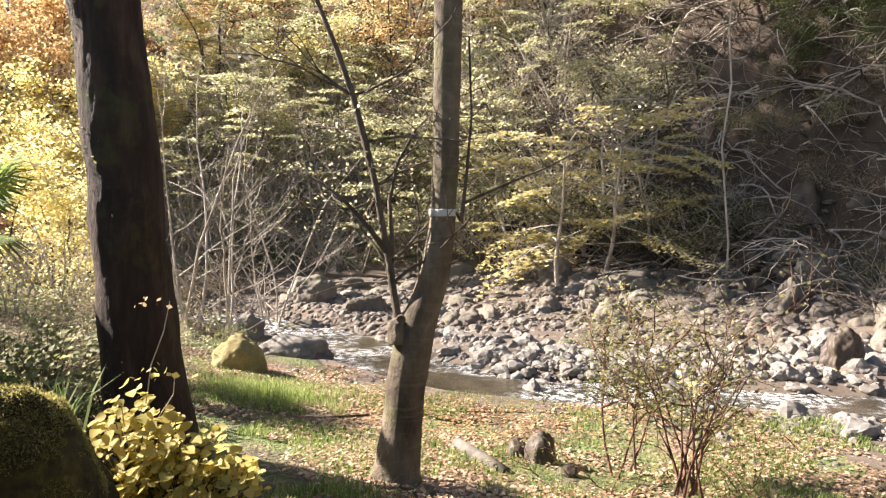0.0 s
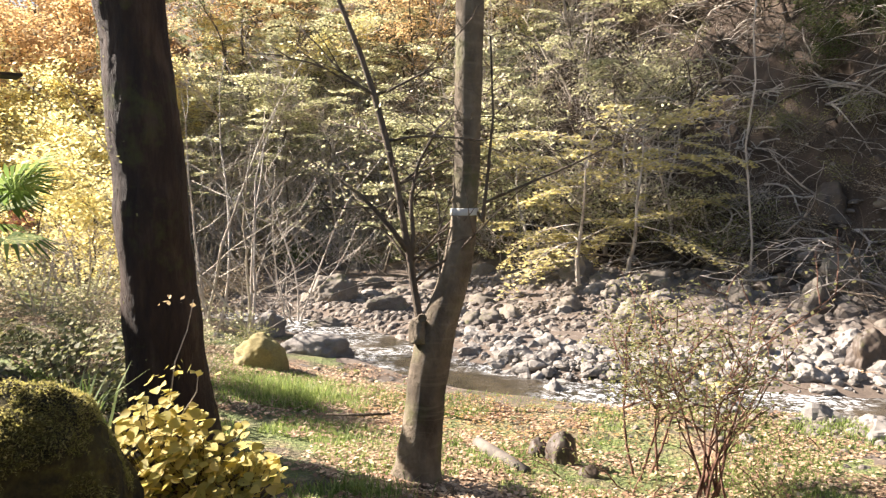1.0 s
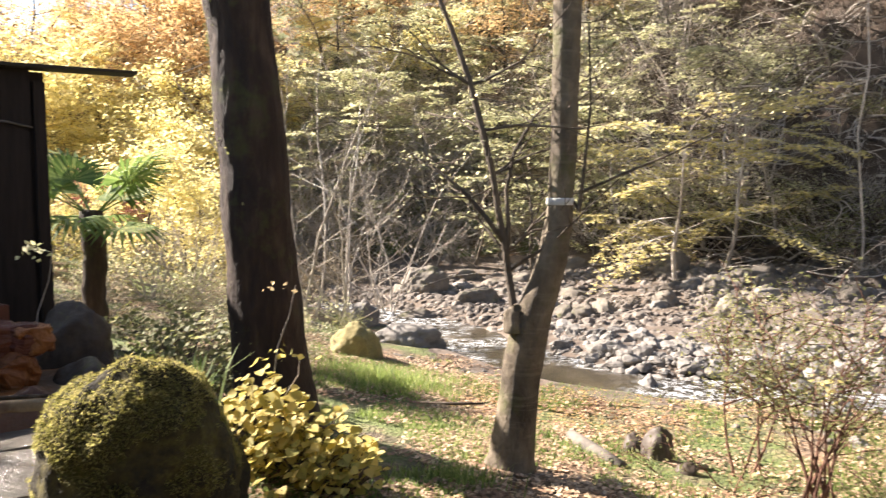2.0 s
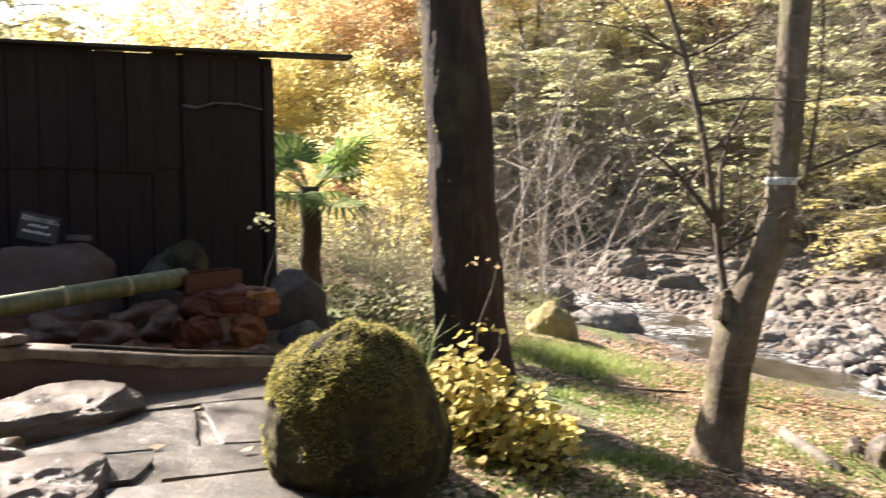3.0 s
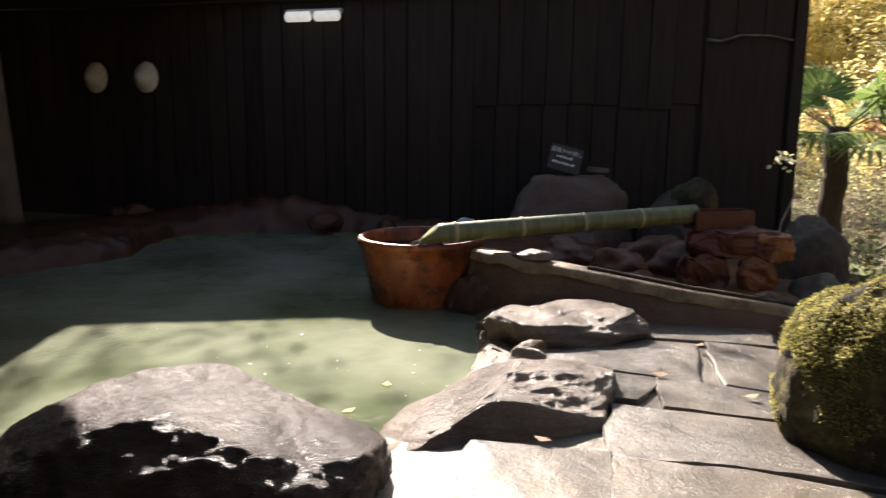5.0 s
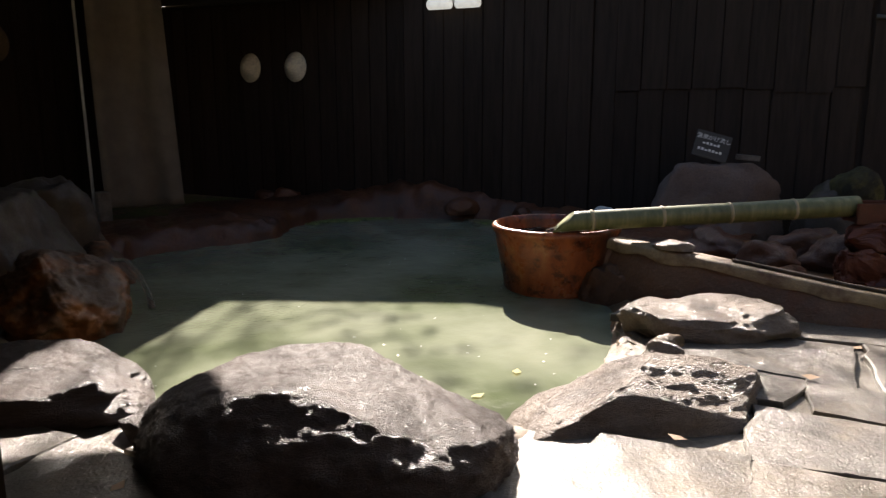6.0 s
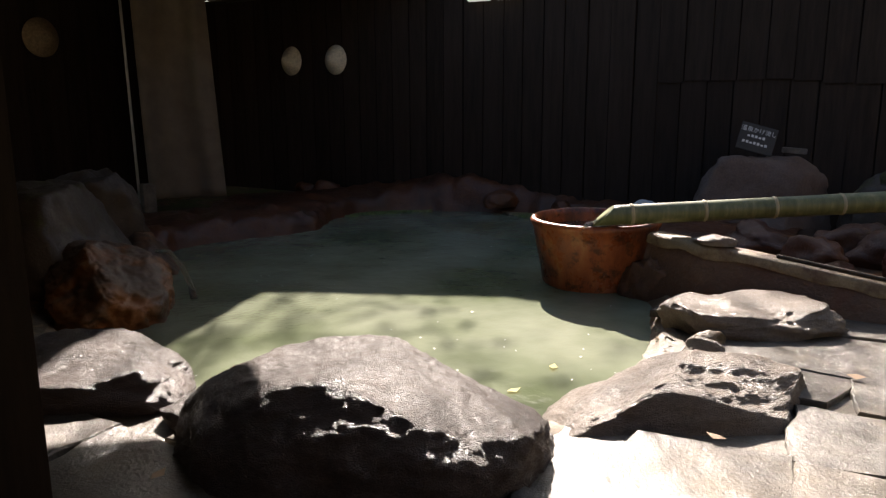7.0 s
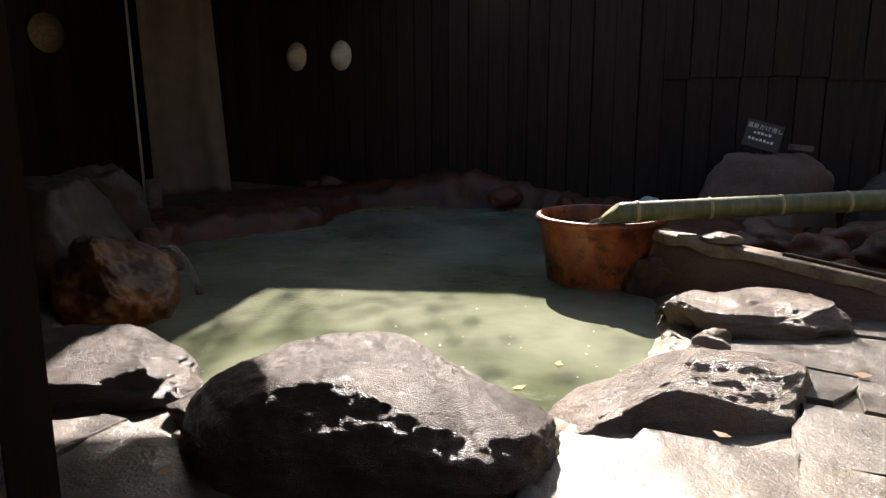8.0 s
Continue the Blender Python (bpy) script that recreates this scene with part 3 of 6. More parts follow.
def build_fence():
    r = random.Random(3)
    fence = thing("board_fence", fence_m, "tall dark-stained vertical board fence behind the bath", "fence")
    part("backing", box_bm(F_LEN, 0.02, 2.86, 0.002, m=pose(F_LEN / 2, -0.045, -0.2)), M_BOARD, fence)
    x = 0.98
    while x < F_LEN - 0.05:
        w = r.uniform(0.255, 0.295)
        w = min(w, F_LEN - x)
        if x > 3.3:
            part("board", box_bm(w - 0.012, 0.022, 2.86, 0.003, 0.002, r, pose(x + w / 2, 0.012 + r.uniform(-0.006, 0.006), -0.20, 0, r.uniform(-.15, .15))), M_BOARD, fence)
            x += w
            continue
        low = box_bm(w - 0.012, 0.022, 1.68 + r.uniform(-.02, .02), 0.003, 0.002, r, pose(x + w / 2 + 0.03, r.uniform(-0.004, 0.004) - 0.006, -0.20, 0, r.uniform(-.3, .3)))
        part("board", low, M_BOARD, fence)
        high = box_bm(w - 0.010, 0.022, 1.24, 0.003, 0.002, r, pose(x + w / 2, 0.017 + r.uniform(-0.003, 0.003), 1.43 + r.uniform(-.05, .05), 0, r.uniform(-.3, .3)))
        part("board", high, M_BOARD, fence)
        x += w
    part("end_panel", box_bm(0.80, 0.02, 2.32, 0.003, m=pose(0.55, 0.004, -0.2)), M_BOARD, fence, "plain dark plywood panel at the fence end")
    for k in range(3):
        part("board", box_bm(0.26, 0.022, 0.58, 0.003, 0.002, r, pose(0.26 + 0.27 * k, 0.012, 2.10)), M_BOARD, fence)
    part("corner_post", box_bm(0.11, 0.11, 2.66, 0.006, m=pose(0.05, -0.01, -0.1)), M_BOARD, fence, "square corner post")
    part("cap", box_bm(F_LEN + 0.9, 0.30, 0.03, 0.004, m=pose(F_LEN / 2 - 0.42, 0.02, 2.665, 0, 0.25)), M_ROOF, fence, "thin dark plank capping the fence")
    v, f = tube_data([[((0.95, 0.05, 2.12), 0.02), ((0.80, 0.06, 2.10), 0.018), ((0.62, 0.05, 2.16), 0.014), ((0.35, 0.05, 2.15), 0.012), ((0.12, 0.05, 2.10), 0.01)]], 6)
    put("bent_branch", mesh_from("bent_branch", v, f, M_PALEWOOD, True), fence, "thin pale bent branch nailed on as a trim")
    return fence


build_fence()

# hut wall closing the bath on its far side, with a roof over the changing place
CX, CY = on_fence(F_LEN, 0, 0).xy


def build_hut():
    hut = thing("changing_hut", pose(CX, CY, 0, 0, 0, FTURN - 90), "dark boarded changing hut beside the hot spring pool", "hut")
    r = random.Random(8)
    for k in range(26):
        part("board", box_bm(0.268, 0.025, 3.2, 0.003, 0.002, r, pose(0.14 + 0.27 * k, r.uniform(-.004, .004), -0.2)), M_BOARD, hut)
    part("wall", box_bm(7.2, 0.10, 3.2, 0.004, m=pose(3.6, -0.085, -0.2)), M_BOARD, hut, "dark back wall")
    part("roof", box_bm(7.6, 2.2, 0.10, 0.01, m=pose(3.6, -0.6, 3.0, 8)), M_ROOF, hut, "board roof")
    # unseen eave added to keep the sun off the rocks at the left
    part("eave", box_bm(5.65, 4.1, 0.08, 0.01, m=pose(5.60, 1.90, 2.92, -1.5)), M_ROOF, hut, "wide unseen board eave added to shade the rocks")
    # second unseen eave, its outline fitted to the shadow edge on the pool
    ev = [(0.0, 0.0), (3.05, 0.0), (3.05, 3.82), (0.86, 3.11), (0.0, 4.9)]
    em = mesh_from("eave", [(x, y, z) for z in (2.70, 2.77) for x, y in ev], [(4, 3, 2, 1, 0), (5, 6, 7, 8, 9)] + [(i, (i + 1) % 5, 5 + (i + 1) % 5, 5 + i) for i in range(5)], M_ROOF)
    put("eave", em, hut, "unseen board eave cut to shape the shade on the pool")
    f_ = part("fascia", box_bm(4.6, 0.04, 0.62, 0.004), plain_mat("beige_board", (0.22, 0.18, 0.13), 0.7), hut, "beige fascia board")
    f_.matrix_basis = hut.matrix_basis.inverted() @ fence_m @ pose(8.6, -0.55, 2.62)


build_hut()

# ---------------------------------------------------------------- paving of flagstones
def clip(poly, px, py, nx, ny):
    """The part of a polygon on the side of a line that its normal points away from."""
    out = []
    for (x0, y0), (x1, y1) in zip(poly, poly[1:] + poly[:1]):
        d0, d1 = (x0 - px) * nx + (y0 - py) * ny, (x1 - px) * nx + (y1 - py) * ny
        if d0 <= 0:
            out.append((x0, y0))
        if (d0 < 0 < d1) or (d1 < 0 < d0):
            t = d0 / (d0 - d1)
            out.append((x0 + (x1 - x0) * t, y0 + (y1 - y0) * t))
    return out


def build_paving():
    r = random.Random(21)
    xs, ys = np.arange(-6.6, 1.4, 0.08), np.arange(-3.3, 4.7, 0.08)
    verts, faces, idx = [], [], {}
    for i, x in enumerate(xs):
        for j, y in enumerate(ys):
            if inside(PAVING, x + 0.04, y + 0.04) and not inside(POOL, x + 0.04, y + 0.04) and near_line(POOL + POOL[:1], np.array([x + 0.04]), np.array([y + 0.04]))[0] > 0.10:
                f = []
                for a, b in ((i, j), (i + 1, j), (i + 1, j + 1), (i, j + 1)):
                    if (a, b) not in idx:
                        idx[a, b] = len(verts)
                        verts.append((xs[0] + a * 0.08, ys[0] + b * 0.08, -0.030 + 0.022 * noise.noise(Vector(((xs[0] + a * 0.08) * 1.4, (ys[0] + b * 0.08) * 1.4, 5)))))
                    f.append(idx[a, b])
                faces.append(f)
    paving = put("pavement", mesh_from("pavement", verts, faces, M_SLAB, True), None, "wet flagstone paving laid in dark mortar", kind="structure", category="paving")
    ca, sa = math.cos(radians(41)), math.sin(radians(41))
    k, polys, v0 = 0, [], -6.0
    while v0 < 4.5:
        v1 = v0 + r.uniform(0.36, 0.74)
        u0 = -9.0 + r.uniform(0, 0.6)
        while u0 < 9:
            u1 = u0 + r.uniform(0.45, 1.5)
            g = 0.004
            c = [(u0 + g, v0 + g), (u1 - g, v0 + g), (u1 - g, v1 - g), (u0 + g, v1 - g)]
            c = [(a + r.uniform(-.10, .10), b + r.uniform(-.035, .035)) for a, b in c]
            if r.random() < 0.55:            # a corner knocked off or a slanting joint
                q = r.randrange(4)
                c[q] = (c[q][0] * 0.9 + 0.1 * (u0 + u1) / 2, c[q][1] * 0.8 + 0.2 * (v0 + v1) / 2)
            polys.append([(-2.6 + a * ca - b * sa, 1.6 + a * sa + b * ca) for a, b in c])
            u0 = u1
        v0 = v1
    for k, poly in enumerate(polys):
        x, y = sum(q[0] for q in poly) / len(poly), sum(q[1] for q in poly) / len(poly)
        if not inside(PAVING, x, y) or inside(POOL, x, y) or near_line(POOL + POOL[:1], np.array([x]), np.array([y]))[0] < 0.30:
            continue
        if len(poly) < 3:
            continue
        bm = bmesh.new()
        ring = []
        for (x0, y0), (x1, y1) in zip(poly, poly[1:] + poly[:1]):
            n = max(1, int(math.hypot(x1 - x0, y1 - y0) / 0.05))
            for i in range(n):
                px, py = x0 + (x1 - x0) * i / n - x, y0 + (y1 - y0) * i / n - y
                w = 1 + 0.05 * noise.fractal(Vector((px * 5 + x, py * 5 + y, k)), 0.9, 2.0, 4)
                ring.append((px * w, py * w))
        tz, ta, tb = r.uniform(-0.004, 0.010), r.uniform(-.010, .010), r.uniform(-.010, .010)
        levels = []
        for s, z in ((1.0, -0.05), (1.0, -0.008), (0.985, 0.0), (0.72, 0.001), (0.36, 0.002)):
            levels.append([bm.verts.new((px * s, py * s, z + (tz + px * ta + py * tb + 0.022 * noise.noise(Vector(((x + px * s) * 1.4, (y + py * s) * 1.4, 5))) if z > -0.04 else 0))) for px, py in ring])
        n = len(ring)
        for a, b in zip(levels, levels[1:]):
            for i in range(n):
                bm.faces.new((a[i], a[(i + 1) % n], b[(i + 1) % n], b[i]))
        bm.faces.new(levels[-1])
        ob = part("flagstone", bm, M_SLAB, paving, smooth=False)
        ob.location = (x, y, 0)


# ---------------------------------------------------------------- rocks round the bath
rock("boulder", -3.17, 0.60, -0.20, (0.77, 0.68, 0.55), 244, 27, M_LAVA, "large dark rounded boulder at the edge of the pool", detail=6, facets=2, rough=0.06, fine=0.016, base=-0.5, lava=0.17, cuts=(((-0.50, 0.05, 0.86), 0.80), ((0.1, 0.85, 0.5), 0.84), ((0.25, -0.1, 0.95), 0.86)))
rock("edge_rock", -3.00, 1.98, -0.12, (0.72, 0.36, 0.35), 82, 23, M_PALEROCK, "long cracked grey rock edging the pool", detail=6, facets=3, rough=0.09, fine=0.008, base=-0.3, lava=0.10, cuts=(((-0.75, 0.15, 0.64), 0.52), ((0.3, -0.5, 0.8), 0.70)))
rock("flat_rock", -3.84, 3.06, -0.12, (0.58, 0.36, 0.33), 68, 35, M_PALEROCK, "pale rough lumpy rock lying by the pool", detail=6, facets=6, rough=0.12, flat_top=0.72, fine=0.02, base=-0.3, lava=0.12)
rock("small_stone", -3.62, 2.62, -0.05, (0.11, 0.08, 0.13), 80, 47, M_LIP, "small tan pitted stone beside the flat rock", detail=4)
rock("small_stone", -3.52, 2.52, -0.04, (0.13, 0.09, 0.13), 30, 44, M_PALEROCK, "small pitted stone beside the flat rock", detail=4)
rock("edge_rock", -4.16, -0.56, -0.14, (0.58, 0.42, 0.35), 50, 57, M_LAVA, "wet brown rock at the pool's edge", detail=6, facets=6, rough=0.09, fine=0.010, base=-0.4, lava=0.12)
rock("step_stone", -3.55, -0.02, -0.06, (0.24, 0.16, 0.16), 40, 61, M_LAVA, "low wet stone wedged between two boulders", detail=4, flat_top=0.5)
rock("inlet_rock", -6.02, -0.70, -0.18, (0.80, 0.48, 0.52), 14, 68, M_SINTER, "orange-crusted rock where hot water spills in", detail=6, facets=7, rough=0.13, fine=0.03, base=-0.35, lava=0.2)
rock("large_rock", -6.70, -1.05, -0.15, (0.80, 0.62, 0.92), 20, 72, M_DARKROCK, "large flat-faced dark rock behind the water inlet", detail=5, facets=3, rough=0.08, flat_top=0.8, lava=0.25, cuts=(((0.45, 0.75, 0.5), 0.62),))
rock("large_rock", -7.6, -0.95, -0.15, (0.55, 0.5, 0.95), 70, 77, M_DARKROCK, "tall dark rock beside the curtain", detail=5, facets=6, flat_top=0.75)
rock("rim_rock", -7.25, -0.42, -0.20, (0.55, 0.30, 0.36), 8, 83, M_SINTER, "low rusty rim rock of the pool", detail=5, group="rim rocks of the pool")


def crust(name, line, profile, mat, label, seed=0, amp=0.05, step=0.06, rise=None):
    """A rough rim of rock along a line. profile: how far out from the line and how high, from the water outwards."""
    pts = [Vector((*q, 0)) for q in line]
    fine = []
    for i in range(len(pts) - 1):
        p0, p1, p2, p3 = pts[max(i - 1, 0)], pts[i], pts[i + 1], pts[min(i + 2, len(pts) - 1)]
        k = max(2, int((p2 - p1).length / step))
        for j in range(k):
            t = j / k
            fine.append((2 * p1 + (p2 - p0) * t + (2 * p0 - 5 * p1 + 4 * p2 - p3) * t * t + (3 * p1 - p0 - 3 * p2 + p3) * t ** 3) * 0.5)
    fine.append(pts[-1])
    n, m = len(fine), len(profile)
    verts, faces = [], []
    for i, p in enumerate(fine):
        d = (fine[min(i + 1, n - 1)] - fine[max(i - 1, 0)]).normalized()
        out = Vector((-d.y, d.x, 0))
        lift = 1.0 + 0.7 * noise.noise(Vector((p.x * 1.1, p.y * 1.1, seed))) + (rise(i / n) if rise else 0.0)
        reach = 1.0 + 0.35 * noise.noise(Vector((p.x * 1.7, p.y * 1.7, seed + 4)))
        for a, h in profile:
            q = p + out * a * reach
            q.z = h * lift if h > 0 else h
            o = q * 5 + Vector((0, 0, seed))
            k = noise.fractal(o, 0.9, 2.0, 5) * amp
            q += (out * -0.6 + Vector((0, 0, 1))) * k * (0.3 if h < -0.1 else 1.0)
            verts.append(q)
    for i in range(n - 1):
        for k in range(m - 1):
            faces.append((i * m + k, (i + 1) * m + k, (i + 1) * m + k + 1, i * m + k + 1))
    return put(name, mesh_from(name, verts, faces, mat, True), None, label, kind="structure", category="rim")


SHELF = [(-0.10, -0.45), (-0.05, -0.20), (-0.01, -0.10), (0.02, -0.04), (0.05, 0.02), (0.10, 0.06), (0.18, 0.085), (0.28, 0.095), (0.40, 0.10), (0.55, 0.10), (0.72, 0.09), (0.92, 0.08), (1.15, 0.07), (1.4, 0.05)]
crust("trim_shelf", [(-5.9, 3.75), (-6.6, 4.1), (-7.4, 4.35), (-8.3, 4.15), (-8.95, 3.6), (-9.35, 2.9), (-9.45, 2.1), (-9.15, 1.55), (-8.45, 1.15), (-8.25, 0.45), (-8.0, -0.1), (-7.2, -0.5)][::-1], SHELF, M_CRUST, "low rust-brown mineral shelf round the far side of the pool", 3, 0.06, 0.05,
      lambda t: 2.2 * math.exp(-((t - 0.56) / 0.10) ** 2))
crust("trim_lip", [(-4.95, 3.1), (-4.5, 2.85), (-3.95, 2.45), (-3.45, 1.95), (-3.16, 1.45), (-3.3, 0.7), (-3.9, -0.12), (-4.55, -0.58), (-5.3, -0.85), (-6.0, -0.95)], [(-0.16, -0.45), (-0.08, -0.20), (-0.02, -0.125), (0.04, -0.075), (0.10, -0.035), (0.16, -0.03), (0.22, -0.05), (0.30, -0.09)], M_LIP, "tan mineral lip where the paving meets the water", 8, 0.035, 0.05)
for i in range(6):
    p = on_fence((3.1, 4.4, 5.2, 7.0, 7.9, 8.3)[i], 0.30, -0.04)
    k = random.Random(i + 50)
    rock("foot_stone", p.x, p.y, p.z, (k.uniform(.12, .24), k.uniform(.10, .16), k.uniform(.12, .24)), k.uniform(0, 180), 120 + i, M_CRUST, "dark brown stone at the foot of the fence", group="stones at the foot of the fence", detail=4, lava=0.5)
rock("sign_rock", -6.45, 5.28, -0.10, (0.70, 0.42, 0.90), 45, 141, M_SIGNROCK, "broad brown rock carrying a small sign", detail=5, facets=6, rough=0.08, flat_top=0.86)
rock("spout_rock", -5.55, 5.98, -0.10, (0.40, 0.30, 0.72), 35, 152, M_DARKROCK, "dark wet rock at the back of the basin", detail=5, facets=6, rough=0.08, lava=0.3)
rock("mossy_stone", -5.38, 5.95, 0.42, (0.24, 0.2, 0.36), 10, 158, M_MOSS, "rounded mossy stone on the dark rock", detail=4, facets=5)
rock("white_stone", -7.25, 4.52, 0.06, (0.16, 0.12, 0.20), 30, 163, plain_mat("white_mineral", (0.7, 0.7, 0.68), 0.6, 0.15, 20), "white mineral-crusted stone by the fence", detail=4)
rock("dark_rock", -3.98, 5.78, -0.30, (0.36, 0.32, 0.82), 30, 171, M_DARKROCK, "dark rounded rock beside the stained blocks", detail=5, facets=6, lava=0.3)
rock("low_rock", -3.55, 5.25, -0.22, (0.42, 0.25, 0.42), 120, 175, M_DARKROCK, "low mossy rock behind the kerb", detail=4, lava=0.3)
rock("low_rock", -3.15, 4.75, -0.25, (0.34, 0.22, 0.34), 100, 178, M_DARKROCK, "low dark rock behind the moss-covered rock", detail=4, lava=0.3)
rock("mossy_stone", -2.0, 3.86, -0.30, (0.34, 0.30, 0.66), 50, 187, M_MOSS, "low mossy stone behind the moss-covered boulder", detail=5, facets=5)
rock("moss_rock", -1.92, 3.18, -0.22, (0.44, 0.43, 0.94), 20, 184, M_MOSS, "round boulder thickly covered in yellow-green moss", detail=6, facets=2, rough=0.08, fine=0.03, base=-0.75)


def moss_tufts(n, seed):
    """Short moss shoots over the upper half of a boulder."""
    g = np.random.default_rng(seed)
    roots, hs = [], []
    dg = bpy.context.evaluated_depsgraph_get()
    dg.update()
    ob = bpy.data.objects["moss_rock"]
    me = ob.data
    co = np.empty(len(me.vertices) * 3)
    me.vertices.foreach_get("co", co)
    co = co.reshape(-1, 3)
    nz = np.array([v.normal.z for v in me.vertices])
    pick = g.choice(np.where((co[:, 2] > 0.25) & (nz > -0.15))[0], n)
    m = ob.matrix_basis
    for i in pick:
        if noise.fractal(Vector(co[i]) * 3.4, 1.0, 2.0, 3) < -0.20 + 0.75 * max(0.0, 0.45 - nz[i]) - 0.5 * max(0.0, co[i][2] - 0.72):
            continue
        p = m @ Vector(co[i] + g.normal(size=3) * 0.008)
        roots.append(p)
        hs.append(g.uniform(0.006, 0.020))
    n_ = np.array(roots)
    me2 = leaf_mesh("moss_tuft", n_, np.array(hs), g, leaf_mat("moss_shoot", (0.15, 0.155, 0.034), (0.40, 0.375, 0.095), (0.56, 0.48, 0.21), 0.6), flat=0.0, slim=0.32)
    put("moss_tuft", me2, None, "short yellow-green moss shoots on the boulder", kind="stuff", category="moss")


moss_tufts(90000, 4)

# spill of hot water from the inlet rock
v, f = tube_data([[((-6.06, -0.30, 0.24), 0.016), ((-6.06, -0.20, 0.23), 0.017), ((-6.06, -0.13, 0.13), 0.018), ((-6.03, -0.07, -0.02), 0.02), ((-6.02, -0.05, -0.14), 0.03)]], 10)
n_ = Nodes("falling_water")
n_.color((0.75, 0.78, 0.76))
n_.rough(0.05)
n_.b.inputs["Transmission Weight"].default_value = 0.95
n_.b.inputs["IOR"].default_value = 1.33
n_.bump(n_.noise(14, 4, 0.6, n_.mapping((3, 3, 0.4))), 0.6, 0.02)
put("water_spill", mesh_from("water_spill", v, f, n_.mat, True), None, "clear stream of water falling into the pool", category="water")

# ---------------------------------------------------------------- stoneware tub, bamboo spout, basin
def lathe(profile, sides, wob=0.0, seed=0):
    verts, faces = [], []
    for i, (r, z) in enumerate(profile):
        for k in range(sides):
            t = 2 * math.pi * k / sides
            w = 1 + wob * noise.noise(Vector((math.cos(t) * 1.5, math.sin(t) * 1.5, z * 1.5 + seed)))
            verts.append((r * w * math.cos(t), r * w * math.sin(t), z))
    for i in range(len(profile) - 1):
        for k in range(sides):
            k2 = (k + 1) % sides
            faces.append((i * sides + k, i * sides + k2, (i + 1) * sides + k2, (i + 1) * sides + k))
    faces.append(tuple(range(sides))[::-1])
    faces.append(tuple((len(profile) - 1) * sides + k for k in range(sides)))
    return verts, faces


tub = thing("stoneware_tub", pose(-5.52, 2.96, -0.35), "round rust-brown glazed stoneware bathing tub standing in the pool", "tub")
v, f = lathe([(0.36, 0), (0.375, 0.05), (0.385, 0.2), (0.41, 0.35), (0.445, 0.5), (0.47, 0.62), (0.482, 0.68), (0.50, 0.70), (0.505, 0.725), (0.495, 0.745), (0.475, 0.75),
              (0.455, 0.742), (0.445, 0.70), (0.43, 0.6), (0.40, 0.45)], 56, 0.03)
put("body", mesh_from("body", v, f, M_TUB, True), tub)
v, f = lathe([(0.30, 0.60), (0.437, 0.64)], 48)
put("tub_water", mesh_from("tub_water", v, f, M_STREAM, True), tub, "dark water in the tub")

spout = thing("bamboo_spout", pose(0, 0, 0), "thick green-brown bamboo pipe sloping down into the tub", "pipe")
A0, A1 = Vector((-5.12, 2.70, 0.475)), Vector((-4.36, 4.80, 0.59))
path, rings = [], []
for i in range(33):
    t = i / 32
    r_ = 0.072 + 0.004 * t
    path.append((A0.lerp(A1, t), r_))
vv, ff = tube_data([path], 20)
ax = (A1 - A0).normalized()
for k, q in enumerate(vv):              # slanting cut at the lower end
    c = path[min(k // 20, 32)][0]
    short = 0.17 * (q.z - c.z + 0.072) / 0.144 - (c - A0).dot(ax)
    if short > 0:
        vv[k] = q + ax * short
put("culm", mesh_from("culm", vv, ff, M_BAMBOO, True), spout)
for t in (0.13, 0.36, 0.58, 0.79):
    c = A0.lerp(A1, t)
    v, f = tube_data([[(c - ax * 0.014, 0.074), (c - ax * 0.006, 0.080), (c + ax * 0.004, 0.080), (c + ax * 0.012, 0.074)]], 20)
    put("node_ring", mesh_from("node_ring", v, f, M_BAMBOOCUT, True), spout, "pale bamboo node")
v, f = tube_data([[(A0 + ax * 0.05 - Vector((0, 0, .045)), 0.02), (A0 - ax * 0.03 - Vector((0, 0, .06)), 0.018), (A0 - ax * 0.07 - Vector((0, 0, .13)), 0.014)]], 8)
put("trickle", mesh_from("trickle", v, f, n_.mat, True), spout, "trickle of water")


